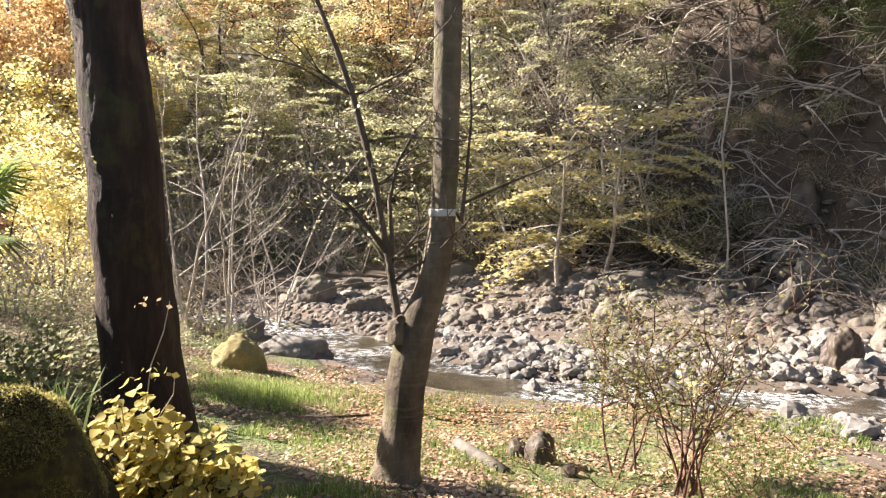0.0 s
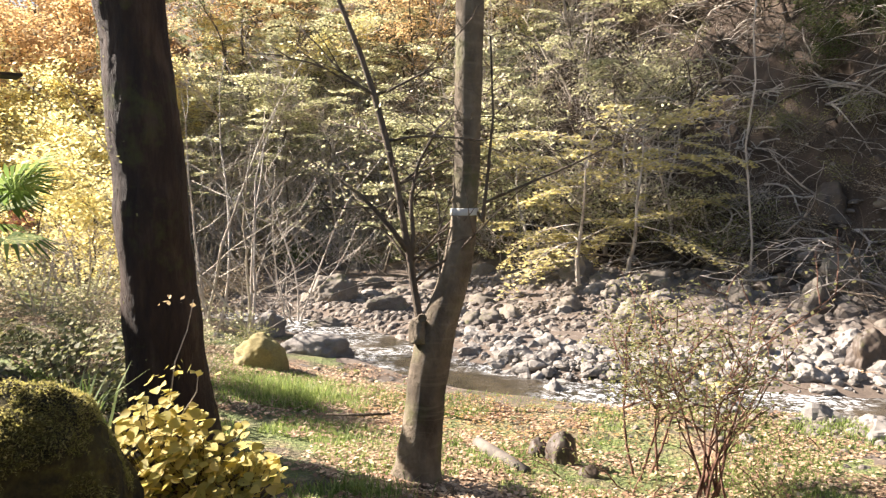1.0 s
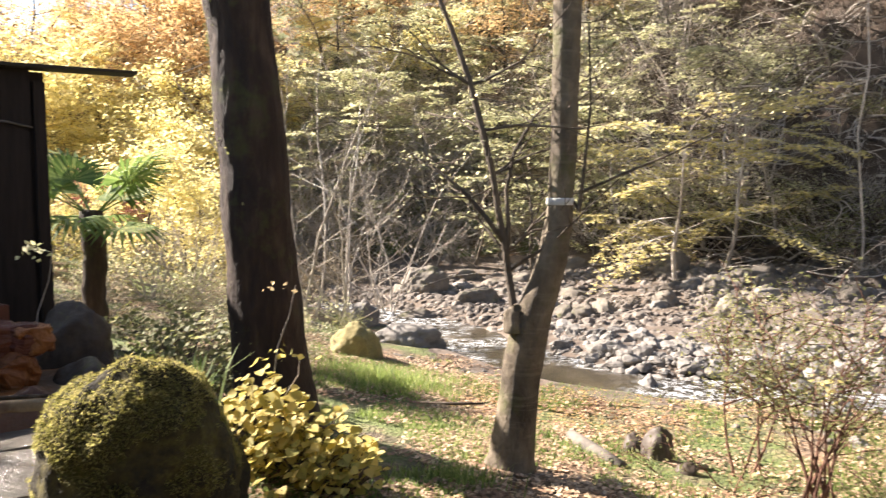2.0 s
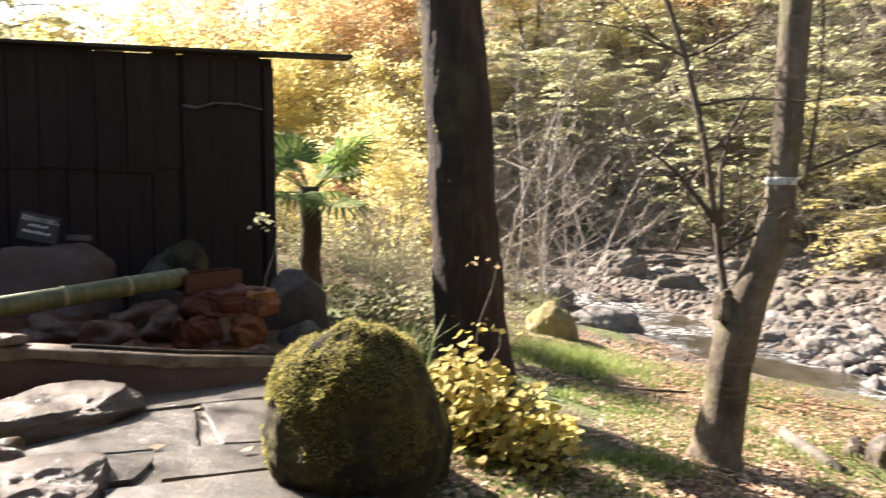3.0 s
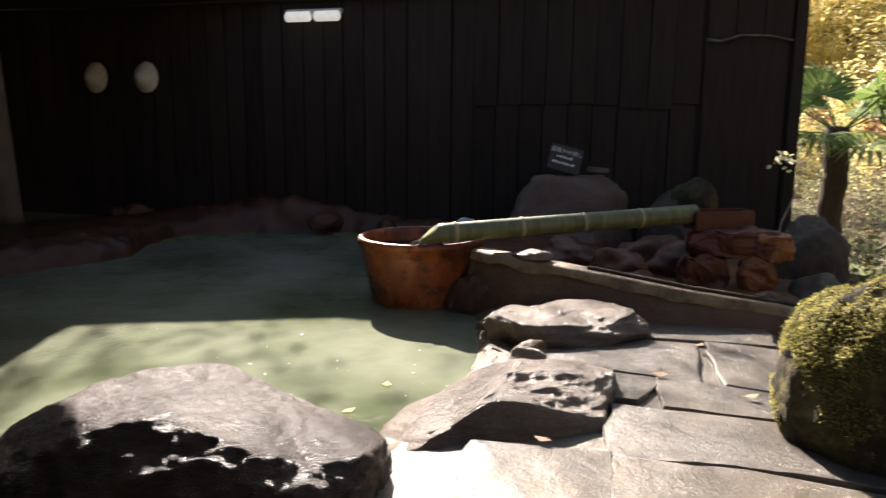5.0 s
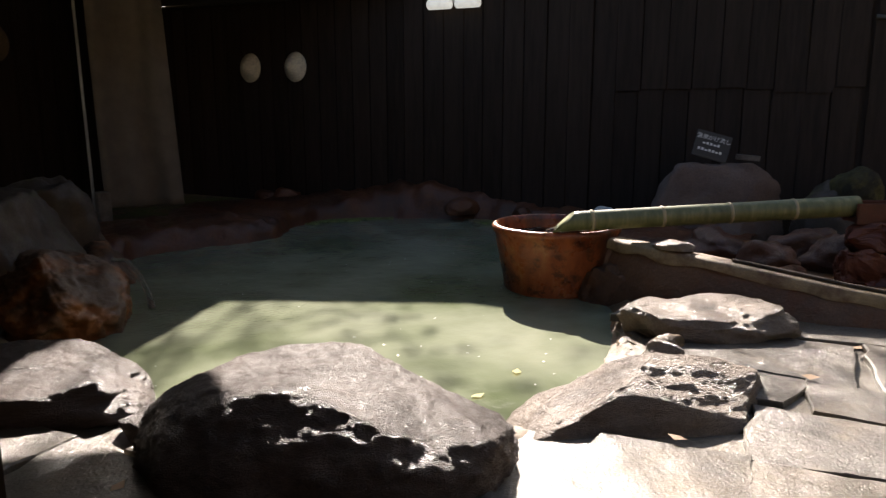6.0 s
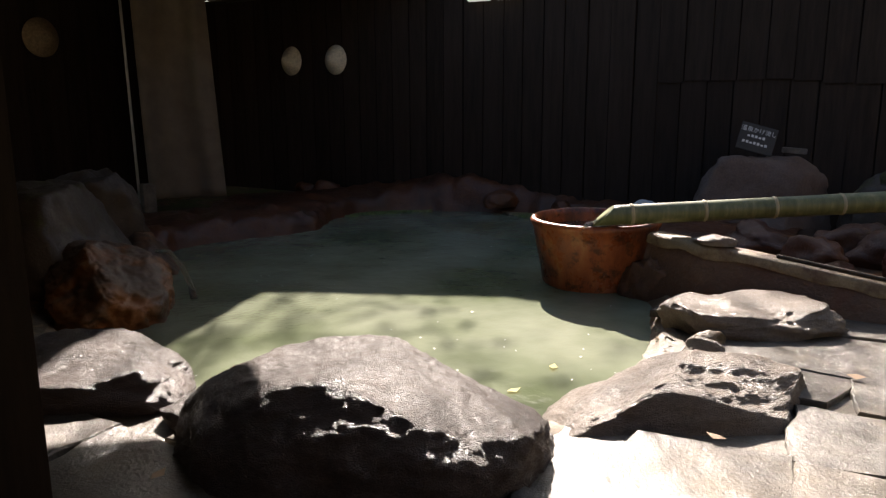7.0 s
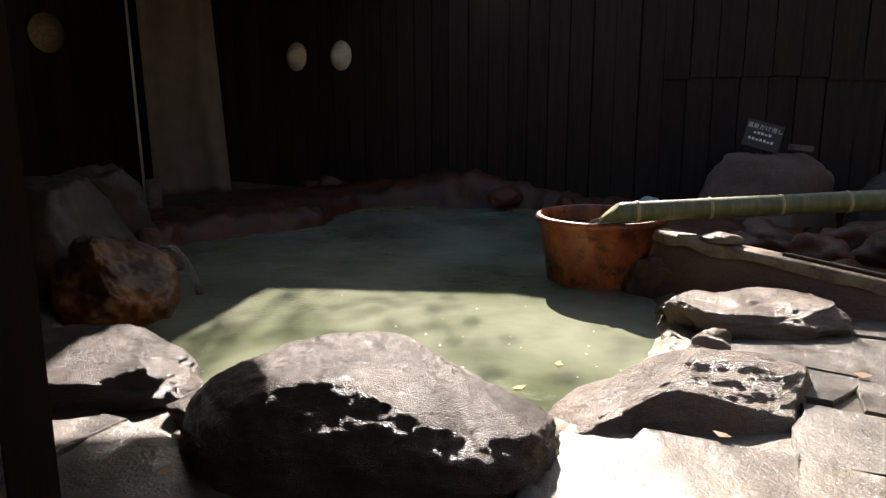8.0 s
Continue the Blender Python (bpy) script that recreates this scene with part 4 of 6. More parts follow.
def build_kerb():
    """The low wall that holds the basin behind the paving, its top falling towards its free end."""
    line = [(-5.05, 3.20, 0.34), (-4.55, 3.30, 0.34), (-4.05, 3.60, 0.29), (-3.62, 3.95, 0.22), (-3.30, 4.45, 0.13), (-2.85, 4.60, 0.11)]
    verts, faces = [], []
    pts = []
    for (x0, y0, z0), (x1, y1, z1) in zip(line, line[1:]):
        for i in range(8):
            pts.append((x0 + (x1 - x0) * i / 8, y0 + (y1 - y0) * i / 8, z0 + (z1 - z0) * i / 8))
    pts.append(line[-1])
    for i, (x, y, z) in enumerate(pts):
        a, b = pts[max(i - 1, 0)], pts[min(i + 1, len(pts) - 1)]
        d = Vector((b[0] - a[0], b[1] - a[1], 0)).normalized()
        s = Vector((d.y, -d.x, 0))
        if s.x * 1 + s.y * -1 < 0:
            s = -s
        for off, h in ((0.26, -0.5), (0.18 + 0.04 * noise.noise(Vector((x * 4, y * 4, 9))), -0.06), (0.11, z * 0.5), (0.066, z - 0.05), (0.045, z), (-0.05, z), (-0.07, z - 0.02), (-0.08, -0.2)):
            q = Vector((x, y, 0)) + s * (off + 0.012 * noise.noise(Vector((x * 6, y * 6, h * 6))))
            verts.append((q.x, q.y, h + 0.008 * noise.noise(Vector((x * 9, y * 9, 2)))))
    for i in range(len(pts) - 1):
        for k in range(7):
            faces.append((i * 8 + k, i * 8 + k + 1, (i + 1) * 8 + k + 1, (i + 1) * 8 + k))
    faces += [tuple(range(8)), tuple((len(pts) - 1) * 8 + k for k in range(8))[::-1]]
    kerb = put("basin_kerb", mesh_from("basin_kerb", verts, faces, M_CONCRETE, True), None, "low rust-stained concrete kerb round the spout basin", category="kerb")
    bv, bf = [], []
    for i, (x, y, z) in enumerate(pts):
        a, b = pts[max(i - 1, 0)], pts[min(i + 1, len(pts) - 1)]
        d = Vector((b[0] - a[0], b[1] - a[1], 0)).normalized()
        s = Vector((d.y, -d.x, 0))
        s = -s if s.x - s.y < 0 else s
        drop = 0.068 + 0.03 * noise.noise(Vector((x * 5, y * 5, 7)))
        for off, h in ((0.088, z - drop), (0.080, z - 0.012), (0.05, z + 0.006), (-0.06, z + 0.006)):
            q = Vector((x, y, 0)) + s * off
            bv.append((q.x, q.y, h))
    for i in range(len(pts) - 1):
        for k in range(3):
            bf.append((i * 4 + k, i * 4 + k + 1, (i + 1) * 4 + k + 1, (i + 1) * 4 + k))
    put("coping", mesh_from("coping", bv, bf, M_COPING, True), kerb, "beige mineral-coated coping along the kerb")
    rail = [((x, y, z + 0.016), 0.014) for x, y, z in pts[14:]]
    v, f = tube_data([rail], 8)
    put("edge_strip", mesh_from("edge_strip", v, f, M_DARKTWIG, True), kerb, "dark strip along the kerb's top")


build_kerb()
rock("apron_rock", -4.92, 3.10, -0.34, (0.30, 0.14, 0.50), 20, 190, M_CONCRETE, "rust-red crusted rock between tub and kerb", detail=5, rough=0.2, facets=4, fine=0.05, lava=0.6)
rock("pale_stone", -4.52, 3.31, 0.345, (0.16, 0.09, 0.065), 30, 197, M_PALEROCK, "flat pale stone lying on the kerb", detail=4)
# basin floor behind the kerb
put("basin_floor", mesh_from("basin_floor", [(-5.2, 3.35, 0.06), (-4.5, 3.35, 0.06), (-3.6, 4.0, 0.05), (-3.3, 4.5, 0.04), (-3.0, 4.65, 0.04), (-3.7, 5.7, 0.05), (-5.2, 5.9, 0.06), (-6.2, 4.7, 0.06)],
    [tuple(range(8))], M_SINTER), None, "rust-red mineral crust in the basin", kind="structure", category="basin")



def hewn_bm(sx, sy, sz, seed, m=None, amp=0.045):
    """A rough-hewn, eroded block on z = 0."""
    bm = bmesh.new()
    bmesh.ops.create_cube(bm, size=1)
    bmesh.ops.subdivide_edges(bm, edges=bm.edges[:], cuts=11, use_grid_fill=True)
    for v_ in bm.verts:
        c = v_.co.copy()
        k = 1 - 0.55 * max(0.0, c.length - 0.55)
        v_.co = Vector((c.x * sx * k, c.y * sy * k, c.z * sz * k + sz / 2))
        o = v_.co + Vector((seed * 3.1, 0, 0))
        v_.co += Vector((noise.fractal(o * 7, 1, 2, 4), noise.fractal(o * 7 + Vector((5, 0, 0)), 1, 2, 4), noise.fractal(o * 7 + Vector((0, 5, 0)), 1, 2, 4))) * amp
    if m is not None:
        bmesh.ops.transform(bm, matrix=m, verts=bm.verts)
    return bm


stack = thing("sinter_block", pose(-4.10, 4.98, 0.27, 0, 0, 40), "thick rust-red timber block crusted with orange mineral", "block", "stained blocks under the spout")
part("body", hewn_bm(0.70, 0.30, 0.21, 1), M_REDWOOD, stack)
part("crust", hewn_bm(0.25, 0.32, 0.20, 2, pose(0.27, -0.014, 0.006)), M_ORANGE, stack, "orange mineral crust")
low = thing("sinter_block", pose(-4.02, 4.92, 0.03, 0, 0, 55), "short orange-crusted timber block on the basin floor", "block", "stained blocks under the spout")
part("body", hewn_bm(0.25, 0.26, 0.26, 3, pose(0.14, 0, 0)), M_ORANGE, low)
part("body", hewn_bm(0.36, 0.26, 0.25, 4, pose(-0.24, 0.08, 0)), M_REDWOOD, low, "rust-red end")
trough = thing("wooden_trough", pose(-4.28, 4.98, 0.46, 0, 0, 68), "red-stained wooden trough feeding the bamboo pipe", "trough")
part("floor", box_bm(0.50, 0.20, 0.03, 0.006, m=pose(0, 0, 0.02)), M_REDWOOD, trough)
for sy in (-0.10, 0.10):
    part("side", box_bm(0.50, 0.03, 0.15, 0.006, m=pose(0, sy, 0.01)), M_REDWOOD, trough)
part("end_board", box_bm(0.03, 0.2, 0.15, 0.006, m=pose(0.24, 0, 0.01)), M_REDWOOD, trough)
for i, (x, y, z, a, b, h) in enumerate(((-4.75, 4.4, .03, .28, .2, .26), (-4.55, 4.9, .03, .3, .2, .30), (-5.0, 5.0, .03, .34, .25, .32), (-3.55, 4.62, .02, .18, .14, .14), (-4.35, 4.25, .03, .2, .15, .16), (-5.3, 4.3, .03, .35, .25, .3))):
    rock("basin_rock", x, y, z, (a, b, h), i * 37, 200 + i, M_CRUST, "dark rust-crusted rock in the basin", group="rocks in the basin", detail=4, facets=14, rough=0.2, fine=0.05)

# ---------------------------------------------------------------- sign, hats, lamps, curtain
sign = thing("sign_board", pose(-6.36, 5.11, 0.775, -20, 15, 58), "small black board with white hand lettering on a rock", "sign")
part("board", box_bm(0.34, 0.02, 0.27, 0.004), M_SIGN, sign)
txt = bpy.data.curves.new("lettering", "FONT")
txt.body, txt.size, txt.extrude, txt.align_x = "温泉かけ流し", 0.056, 0.001, "CENTER"
txt.materials.append(M_CHALK)
t_ob = new("lettering", txt)
t_ob.parent = sign
t_ob.matrix_basis = pose(0, -0.0125, 0.19, 90)
tagged(t_ob, "white lettering")
for j, (w, z) in enumerate(((0.20, 0.135), (0.27, 0.07))):
    for i in range(int(w / 0.035)):
        part("lettering_bar", box_bm(0.024, 0.003, 0.026 if (i + j) % 3 else 0.018, 0, m=pose(-w / 2 + 0.018 + i * 0.035, -0.0125, z)), M_CHALK, sign)
slat = thing("wood_offcut", pose(-6.10, 5.36, 0.775, 0, 4, 46), "short grey wooden offcut beside the sign", "offcut")
part("body", box_bm(0.22, 0.07, 0.05, 0.006), M_PALEWOOD, slat)


def hat(at, turn, size, mat, label, group):
    v, f = lathe([(0.0 + 0.02, 0.17), (0.05, 0.165), (0.10, 0.12), (0.17, 0.06), (0.235, 0.0), (0.240, -0.008), (0.228, 0.0), (0.16, 0.048), (0.09, 0.105), (0.02, 0.15)], 36, 0.02)
    ob = thing("conical_hat", Matrix.Translation(at) @ pose(0, 0, 0, 0, 0, turn) @ pose(0, 0, 0, 88, 0, 0) @ Matrix.Scale(size, 4), label, "hat", group)
    put("crown", mesh_from("crown", v, f, mat, True), ob)
    vv, ff = tube_data([[((-0.02, 0.235, 0.0), 0.004), ((0, 0.275, -0.01), 0.004), ((0.02, 0.235, 0.0), 0.004)]], 5)
    put("cord", mesh_from("cord", vv, ff, M_DARKTWIG), ob, "dark hanging cord")


for a in (7.88, 8.68):
    hat(on_fence(a, 0.055, 1.775), FTURN - 4, 0.84, M_HAT, "pale conical straw hat hung on the dark fence", "hats on the fence")
hut_u = Vector((math.sin(radians(FTURN)), -math.cos(radians(FTURN)), 0))
hat(Vector((CX, CY, 2.02)) + hut_u * 2.75 + Vector((math.cos(radians(FTURN)), math.sin(radians(FTURN)), 0)) * 0.08, FTURN + 90, 1.0, M_STRAW, "brown straw hat hung on the hut wall", "hats on the hut")

lamp = thing("wall_lamp", fence_m @ pose(5.42, 0.035, 2.41), "pair of lit white tubes in a slim fitting on the fence", "lamp")
part("fitting", box_bm(0.74, 0.05, 0.06, 0.008, m=pose(0, 0.03, 0.09)), M_METAL, lamp, "slim metal fitting")
for sx in (-0.19, 0.19):
    v, f = tube_data([[((sx - 0.155, 0.075, 0.06), 0.05), ((sx - 0.14, 0.075, 0.06), 0.062), ((sx + 0.14, 0.075, 0.06), 0.062), ((sx + 0.155, 0.075, 0.06), 0.05)]], 14)
    put("tube", mesh_from("tube", v, f, M_TUBE, True), lamp, "lit white tube")


def build_curtain():
    verts, faces = [], []
    cols, rows = 64, 26
    a, b = Vector((-10.30, -0.58, 0)), Vector((-10.22, 0.40, 0))
    for j in range(rows):
        z = 2.75 - 2.68 * j / (rows - 1)
        for i in range(cols):
            t = i / (cols - 1)
            tt = 0.08 + t * 0.78 + (z < 2.75) * (1 - z / 2.75) * 0.14 * t - 0.06 * (1 - t) * (z / 2.75)
            p = a.lerp(b, tt)
            fold = 0.035 * math.sin(t * 17 + 0.9 * math.sin(z * 1.4)) + 0.05 * math.sin(t * 7 + 0.8 * z) + 0.02 * noise.noise(Vector((t * 6, z * 1.5, 0)))
            verts.append((p.x + fold, p.y, z))
    for j in range(rows - 1):
        for i in range(cols - 1):
            k = j * cols + i
            faces.append((k, k + 1, k + cols + 1, k + cols))
    c = thing("curtain", pose(0, 0, 0), "greyish linen curtain hanging in folds beside the pool", "curtain")
    ob = put("cloth", mesh_from("cloth", verts, faces, M_CURTAIN, True), c)
    mod = ob.modifiers.new("thick", "SOLIDIFY")
    mod.thickness = 0.006
    v, f = tube_data([[((-10.33, -0.75, 2.78), 0.016), ((-10.19, 0.6, 2.78), 0.016)]], 10)
    put("rail", mesh_from("rail", v, f, M_METAL, True), c, "thin metal rail")


build_curtain()
v, f = tube_data([[((-9.86, -0.60, 0.0), 0.016), ((-9.95, -0.63, 1.5), 0.016), ((-10.06, -0.66, 2.95), 0.015)]], 10)
put("thin_pole", mesh_from("thin_pole", v, f, M_METAL, True), None, "thin grey pole standing before the hut", category="pole")
blk = thing("wood_block", pose(-9.72, -0.50, -0.1, 0, 0, 20), "small pale wooden block on the pool's rim", "block")
part("body", box_bm(0.16, 0.14, 0.42, 0.012), M_PALEWOOD, blk)

# rest shelter: its post stands near the path; roof over the paving's end is added
shelter = thing("rest_shelter", pose(0, 0, 0), "timber post with an unseen added shelter that shades the paving", "shelter")
for x, y in ((-2.52, -0.52), (-2.6, -4.4), (2.3, -0.9), (2.3, -4.4)):
    part("post", box_bm(0.13, 0.13, 2.5, 0.008, m=pose(x, y, -0.03, 0, 1.2 if x < -2.55 or y > -0.6 else 0, 12)), M_POST, shelter)
# unseen roof, drawn far left past the posts to shade the floor; walls added too
part("roof", box_bm(9.4, 5.9, 0.08, 0.01, m=pose(-2.2, -1.73, 2.46, 1)), M_ROOF, shelter, "board roof")
part("back_wall", box_bm(5.6, 0.08, 2.55, 0.01, m=pose(-0.3, -4.6, -0.1)), M_BOARD, shelter, "dark board wall")
part("side_wall", box_bm(4.2, 0.08, 2.5, 0.01, m=pose(-4.8, -1.95, -0.1)), M_BOARD, shelter, "dark board wall")
part("side_wall", box_bm(0.08, 3.4, 2.55, 0.01, m=pose(2.4, -2.9, -0.1)), M_BOARD, shelter, "dark board wall")

# leaves afloat and fallen on the wet stone
for i, (x, y, z) in enumerate(((-3.62, 1.46, WATER_Z + 0.008), (-3.86, 1.80, WATER_Z + 0.008), (-3.02, -0.20, 0.012), (-2.95, 2.95, 0.02), (-3.2, 3.55, 0.02), (-2.5, 3.1, 0.02), (-4.4, 0.9, WATER_Z + 0.008), (-2.62, 1.9, 0.02))):
    g = np.random.default_rng(i)
    me = leaf_mesh("leaf", [(0, 0, 0.004)], [0.085], g, L_YELLOW if i in (0, 1, 6) else L_DRY, flat=6, slim=0.6)
    ob = put("leaf", me, None, "single fallen leaf lying flat", category="leaf", group="leaves in the bath")
    ob.location = (x, y, z)
g = np.random.default_rng(77)
pts = []
while len(pts) < 70:
    x, y = g.uniform(-7.5, -3.5), g.uniform(-0.6, 2.8)
    if inside(POOL, x, y):
        pts.append((x, y, WATER_Z + 0.008))
put("floating_specks", leaf_mesh("floating_specks", pts, g.uniform(0.006, 0.015, len(pts)), g, M_FOAM, flat=8, slim=0.8), None, "white specks of foam floating on the pool", kind="stuff", category="foam")

# ---------------------------------------------------------------- plants
def gz(x, y):
    x, y = np.array([x], float), np.array([y], float)
    return float((ground_z(x, y) + relief(x, y))[0])


def grow(r, p, d, length, radius, depth, paths, tips, wob=0.22, kids=4, ratio=0.62, lift=0.12, steps=6, spread=0.9):
    """A branch that wanders, and the branches on it. Gathers tubes and the places of leaves."""
    p, d = Vector(p), Vector(d).normalized()
    path = [(p.copy(), radius)]
    for i in range(steps):
        d = (d + Vector((r.gauss(0, wob), r.gauss(0, wob), r.gauss(0, wob) + lift)) * 0.5).normalized()
        p = p + d * length / steps
        path.append((p.copy(), radius * (1 - 0.72 * (i + 1) / steps)))
        if depth == 0 or (depth == 1 and i >= 2):
            tips.append((p.copy(), d.copy()))
    paths.append(path)
    if depth:
        for k in range(kids):
            i = r.randint(max(1, steps // 3), steps)
            q, rad = path[i]
            a = Vector((r.gauss(0, 1), r.gauss(0, 1), r.gauss(0, 0.55)))
            e = (d * (1.15 - spread * 0.5) + a.normalized() * spread).normalized()
            grow(r, q, e, length * ratio * r.uniform(0.75, 1.15), max(rad * 0.62, 0.005), depth - 1, paths, tips, wob, kids, ratio, lift, steps, spread)


def crown_points(tips, per, spray, r, flat=0.35):
    g = np.random.default_rng(r.randint(0, 9999))
    t = np.array([tuple(p) for p, _ in tips])
    c = np.repeat(t, per, 0)
    o = g.normal(size=c.shape) * spray
    o[:, 2] *= flat
    return c + o, g


def tree(name, seed, height, trunk_r, label, category, bark, leaf, per=8, spray=0.22, leaf_size=0.11, stems=1, depth=2, kids=5, lean=0.25, spread=0.95, start=0.35, sides=5, ratio=0.55, lift=0.1, wob=0.22, group="", flat=0.35):
    """A tree or shrub: trunk, limbs and, where it has leaves, a crown of single leaves."""
    r = random.Random(seed)
    root = thing(name, pose(0, 0, 0), label, category, group)
    trunks, limbs, tips = [], [], []
    for s in range(stems):
        d = Vector((r.gauss(0, lean), r.gauss(0, lean), 1)).normalized()
        p = Vector((r.gauss(0, 0.10), r.gauss(0, 0.10), -0.15)) if stems > 1 else Vector((0, 0, -0.2))
        path = [(p.copy(), trunk_r * 1.25)]
        n = 9
        h = height * r.uniform(0.7, 1.0) if stems > 1 else height
        for i in range(n):
            d = (d + Vector((r.gauss(0, 0.10), r.gauss(0, 0.10), 0.05))).normalized()
            p = p + d * h / n
            path.append((p.copy(), trunk_r * (1 - 0.8 * (i + 1) / n)))
        trunks.append(path)
        for k in range(kids + 2):
            i = r.randint(int(n * start), n)
            a = r.uniform(0, 6.283)
            e = Vector((math.cos(a) * spread, math.sin(a) * spread, r.uniform(0.1, 0.7)))
            grow(r, path[i][0], e, h * 0.42 * (1.25 - i / n * 0.6), max(path[i][1] * 0.6, 0.012), depth - 1, limbs, tips, wob, kids, ratio, lift, 5, spread)
    v, f = tube_data(trunks, sides + 2)
    put("trunk", mesh_from("trunk", v, f, bark, True), root)
    v, f = tube_data(limbs, max(3, sides - 2))
    put("branchwork", mesh_from("branchwork", v, f, bark, True), root)
    if leaf:
        c, g = crown_points(tips, per, spray, r, flat)
        me = leaf_mesh("crown", c, g.uniform(0.65, 1.25, len(c)) * leaf_size, g, leaf, flat=0.45)
        put("crown", me, root)
    return root


def tangle(name, seed, size, label, category, bark, leaf, n=26, per=7, leaf_size=0.10, spray=0.16):
    """Low undergrowth: arching stems from one root, some with leaves."""
    r = random.Random(seed)
    root = thing(name, pose(0, 0, 0), label, category)
    paths, tips = [], []
    for k in range(n):
        a = r.uniform(0, 6.283)
        d = Vector((math.cos(a) * 0.8, math.sin(a) * 0.8, r.uniform(0.3, 1.2)))
        grow(r, (r.gauss(0, size * 0.25), r.gauss(0, size * 0.25), -0.05), d, size * r.uniform(0.6, 1.2), 0.012, 1, paths, tips, 0.35, 3, 0.5, -0.04, 5)
    v, f = tube_data(paths, 3)
    put("stemwork", mesh_from("stemwork", v, f, bark, True), root)
    if leaf:
        c, g = crown_points(tips, per, spray, r, 0.6)
        put("foliage", leaf_mesh("foliage", c, g.uniform(0.6, 1.3, len(c)) * leaf_size, g, leaf, flat=0.3), root)
    return root


def at(x, y, turn=0.0, scale=1.0, sink=0.1, z=None):
    return Matrix.LocRotScale((x, y, (gz(x, y) if z is None else z) - sink), Euler((0, 0, turn)), (scale, scale, scale))


def polar(az, d):
    a = radians(az)
    return -d * math.sin(a), d * math.cos(a)


# the two near trees
M_STEM = bark_mat("brown_stem", (0.045, 0.033, 0.024), (0.13, 0.10, 0.072), (0.26, 0.21, 0.155), 7)


def big_tree():
    t = thing("tree", pose(0, 0, 0), "thick dark mossy trunk of a tall tree on the lawn", "tree")
    pts = [(-2.26, 5.90, -0.75, .44), (-2.28, 5.90, -0.45, .37), (-2.30, 5.89, -0.15, .325), (-2.33, 5.88, 0.35, .295), (-2.37, 5.86, 1.0, .275), (-2.42, 5.83, 1.8, .262), (-2.49, 5.80, 2.8, .25), (-2.60, 5.76, 4.2, .23), (-2.7, 5.75, 6.0, .19), (-2.75, 5.75, 8.5, .13)]
    path = []
    for (x0, y0, z0, r0), (x1, y1, z1, r1) in zip(pts, pts[1:]):
        for i in range(5):
            u = i / 5
            path.append(((x0 + (x1 - x0) * u, y0 + (y1 - y0) * u, z0 + (z1 - z0) * u), r0 + (r1 - r0) * u))
    fine = []
    for (q0, r0), (q1, r1) in zip(path, path[1:]):
        for i in range(5):
            fine.append((Vector(q0).lerp(Vector(q1), i / 5), r0 + (r1 - r0) * i / 5))
    v, f = tube_data([fine], 90)
    out_ = []
    for i, p in enumerate(v):
        c_ = fine[min(i // 90, len(fine) - 1)][0]
        w = (p - c_)
        w.z = 0
        k = 0.03 * noise.noise(p * 2.2) + 0.010 * noise.noise(Vector((p.x * 14, p.y * 14, p.z * 2.2))) + 0.006 * noise.noise(Vector((p.x * 34, p.y * 34, p.z * 7))) + 0.004 * noise.noise(p * 40)
        out_.append(p + w.normalized() * k)
    put("trunk", mesh_from("trunk", out_, f, M_BARK1, True), t)
    r = random.Random(31)
    limbs, tips = [], []
    for k in range(12):
        a = r.uniform(0, 6.283)
        z = r.uniform(4.6, 8.4)
        grow(r, (-2.65, 5.76, z), (math.cos(a), math.sin(a), 0.5), 2.6, 0.06, 2, limbs, tips, 0.25, 4, 0.55, 0.1, 5)
    v, f = tube_data(limbs, 4)
    put("branchwork", mesh_from("branchwork", v, f, M_BARK1, True), t)
    c, g = crown_points(tips, 3, 0.25, r)
    put("crown", leaf_mesh("crown", c, g.uniform(0.06, 0.11, len(c)), g, L_LIME), t)
    # tufts of moss on the sunny side
    g = np.random.default_rng(6)
    pts_ = []
    for i in range(2600):
        z = g.uniform(-0.3, 3.2)
        k = min(range(len(path)), key=lambda q: abs(path[q][0][2] - z))
        (x, y, _), rad = path[k]
        a = radians(160) + g.normal() * 0.55
        if noise.noise(Vector((a * 2, z * 1.5, 4))) > -0.05:
            pts_.append((x + math.cos(a) * (rad + 0.006), y + math.sin(a) * (rad + 0.006), z))
    put("moss", leaf_mesh("moss", pts_, g.uniform(0.015, 0.035, len(pts_)), g, L_OLIVE, flat=0), t, "olive moss on the bark")


big_tree()


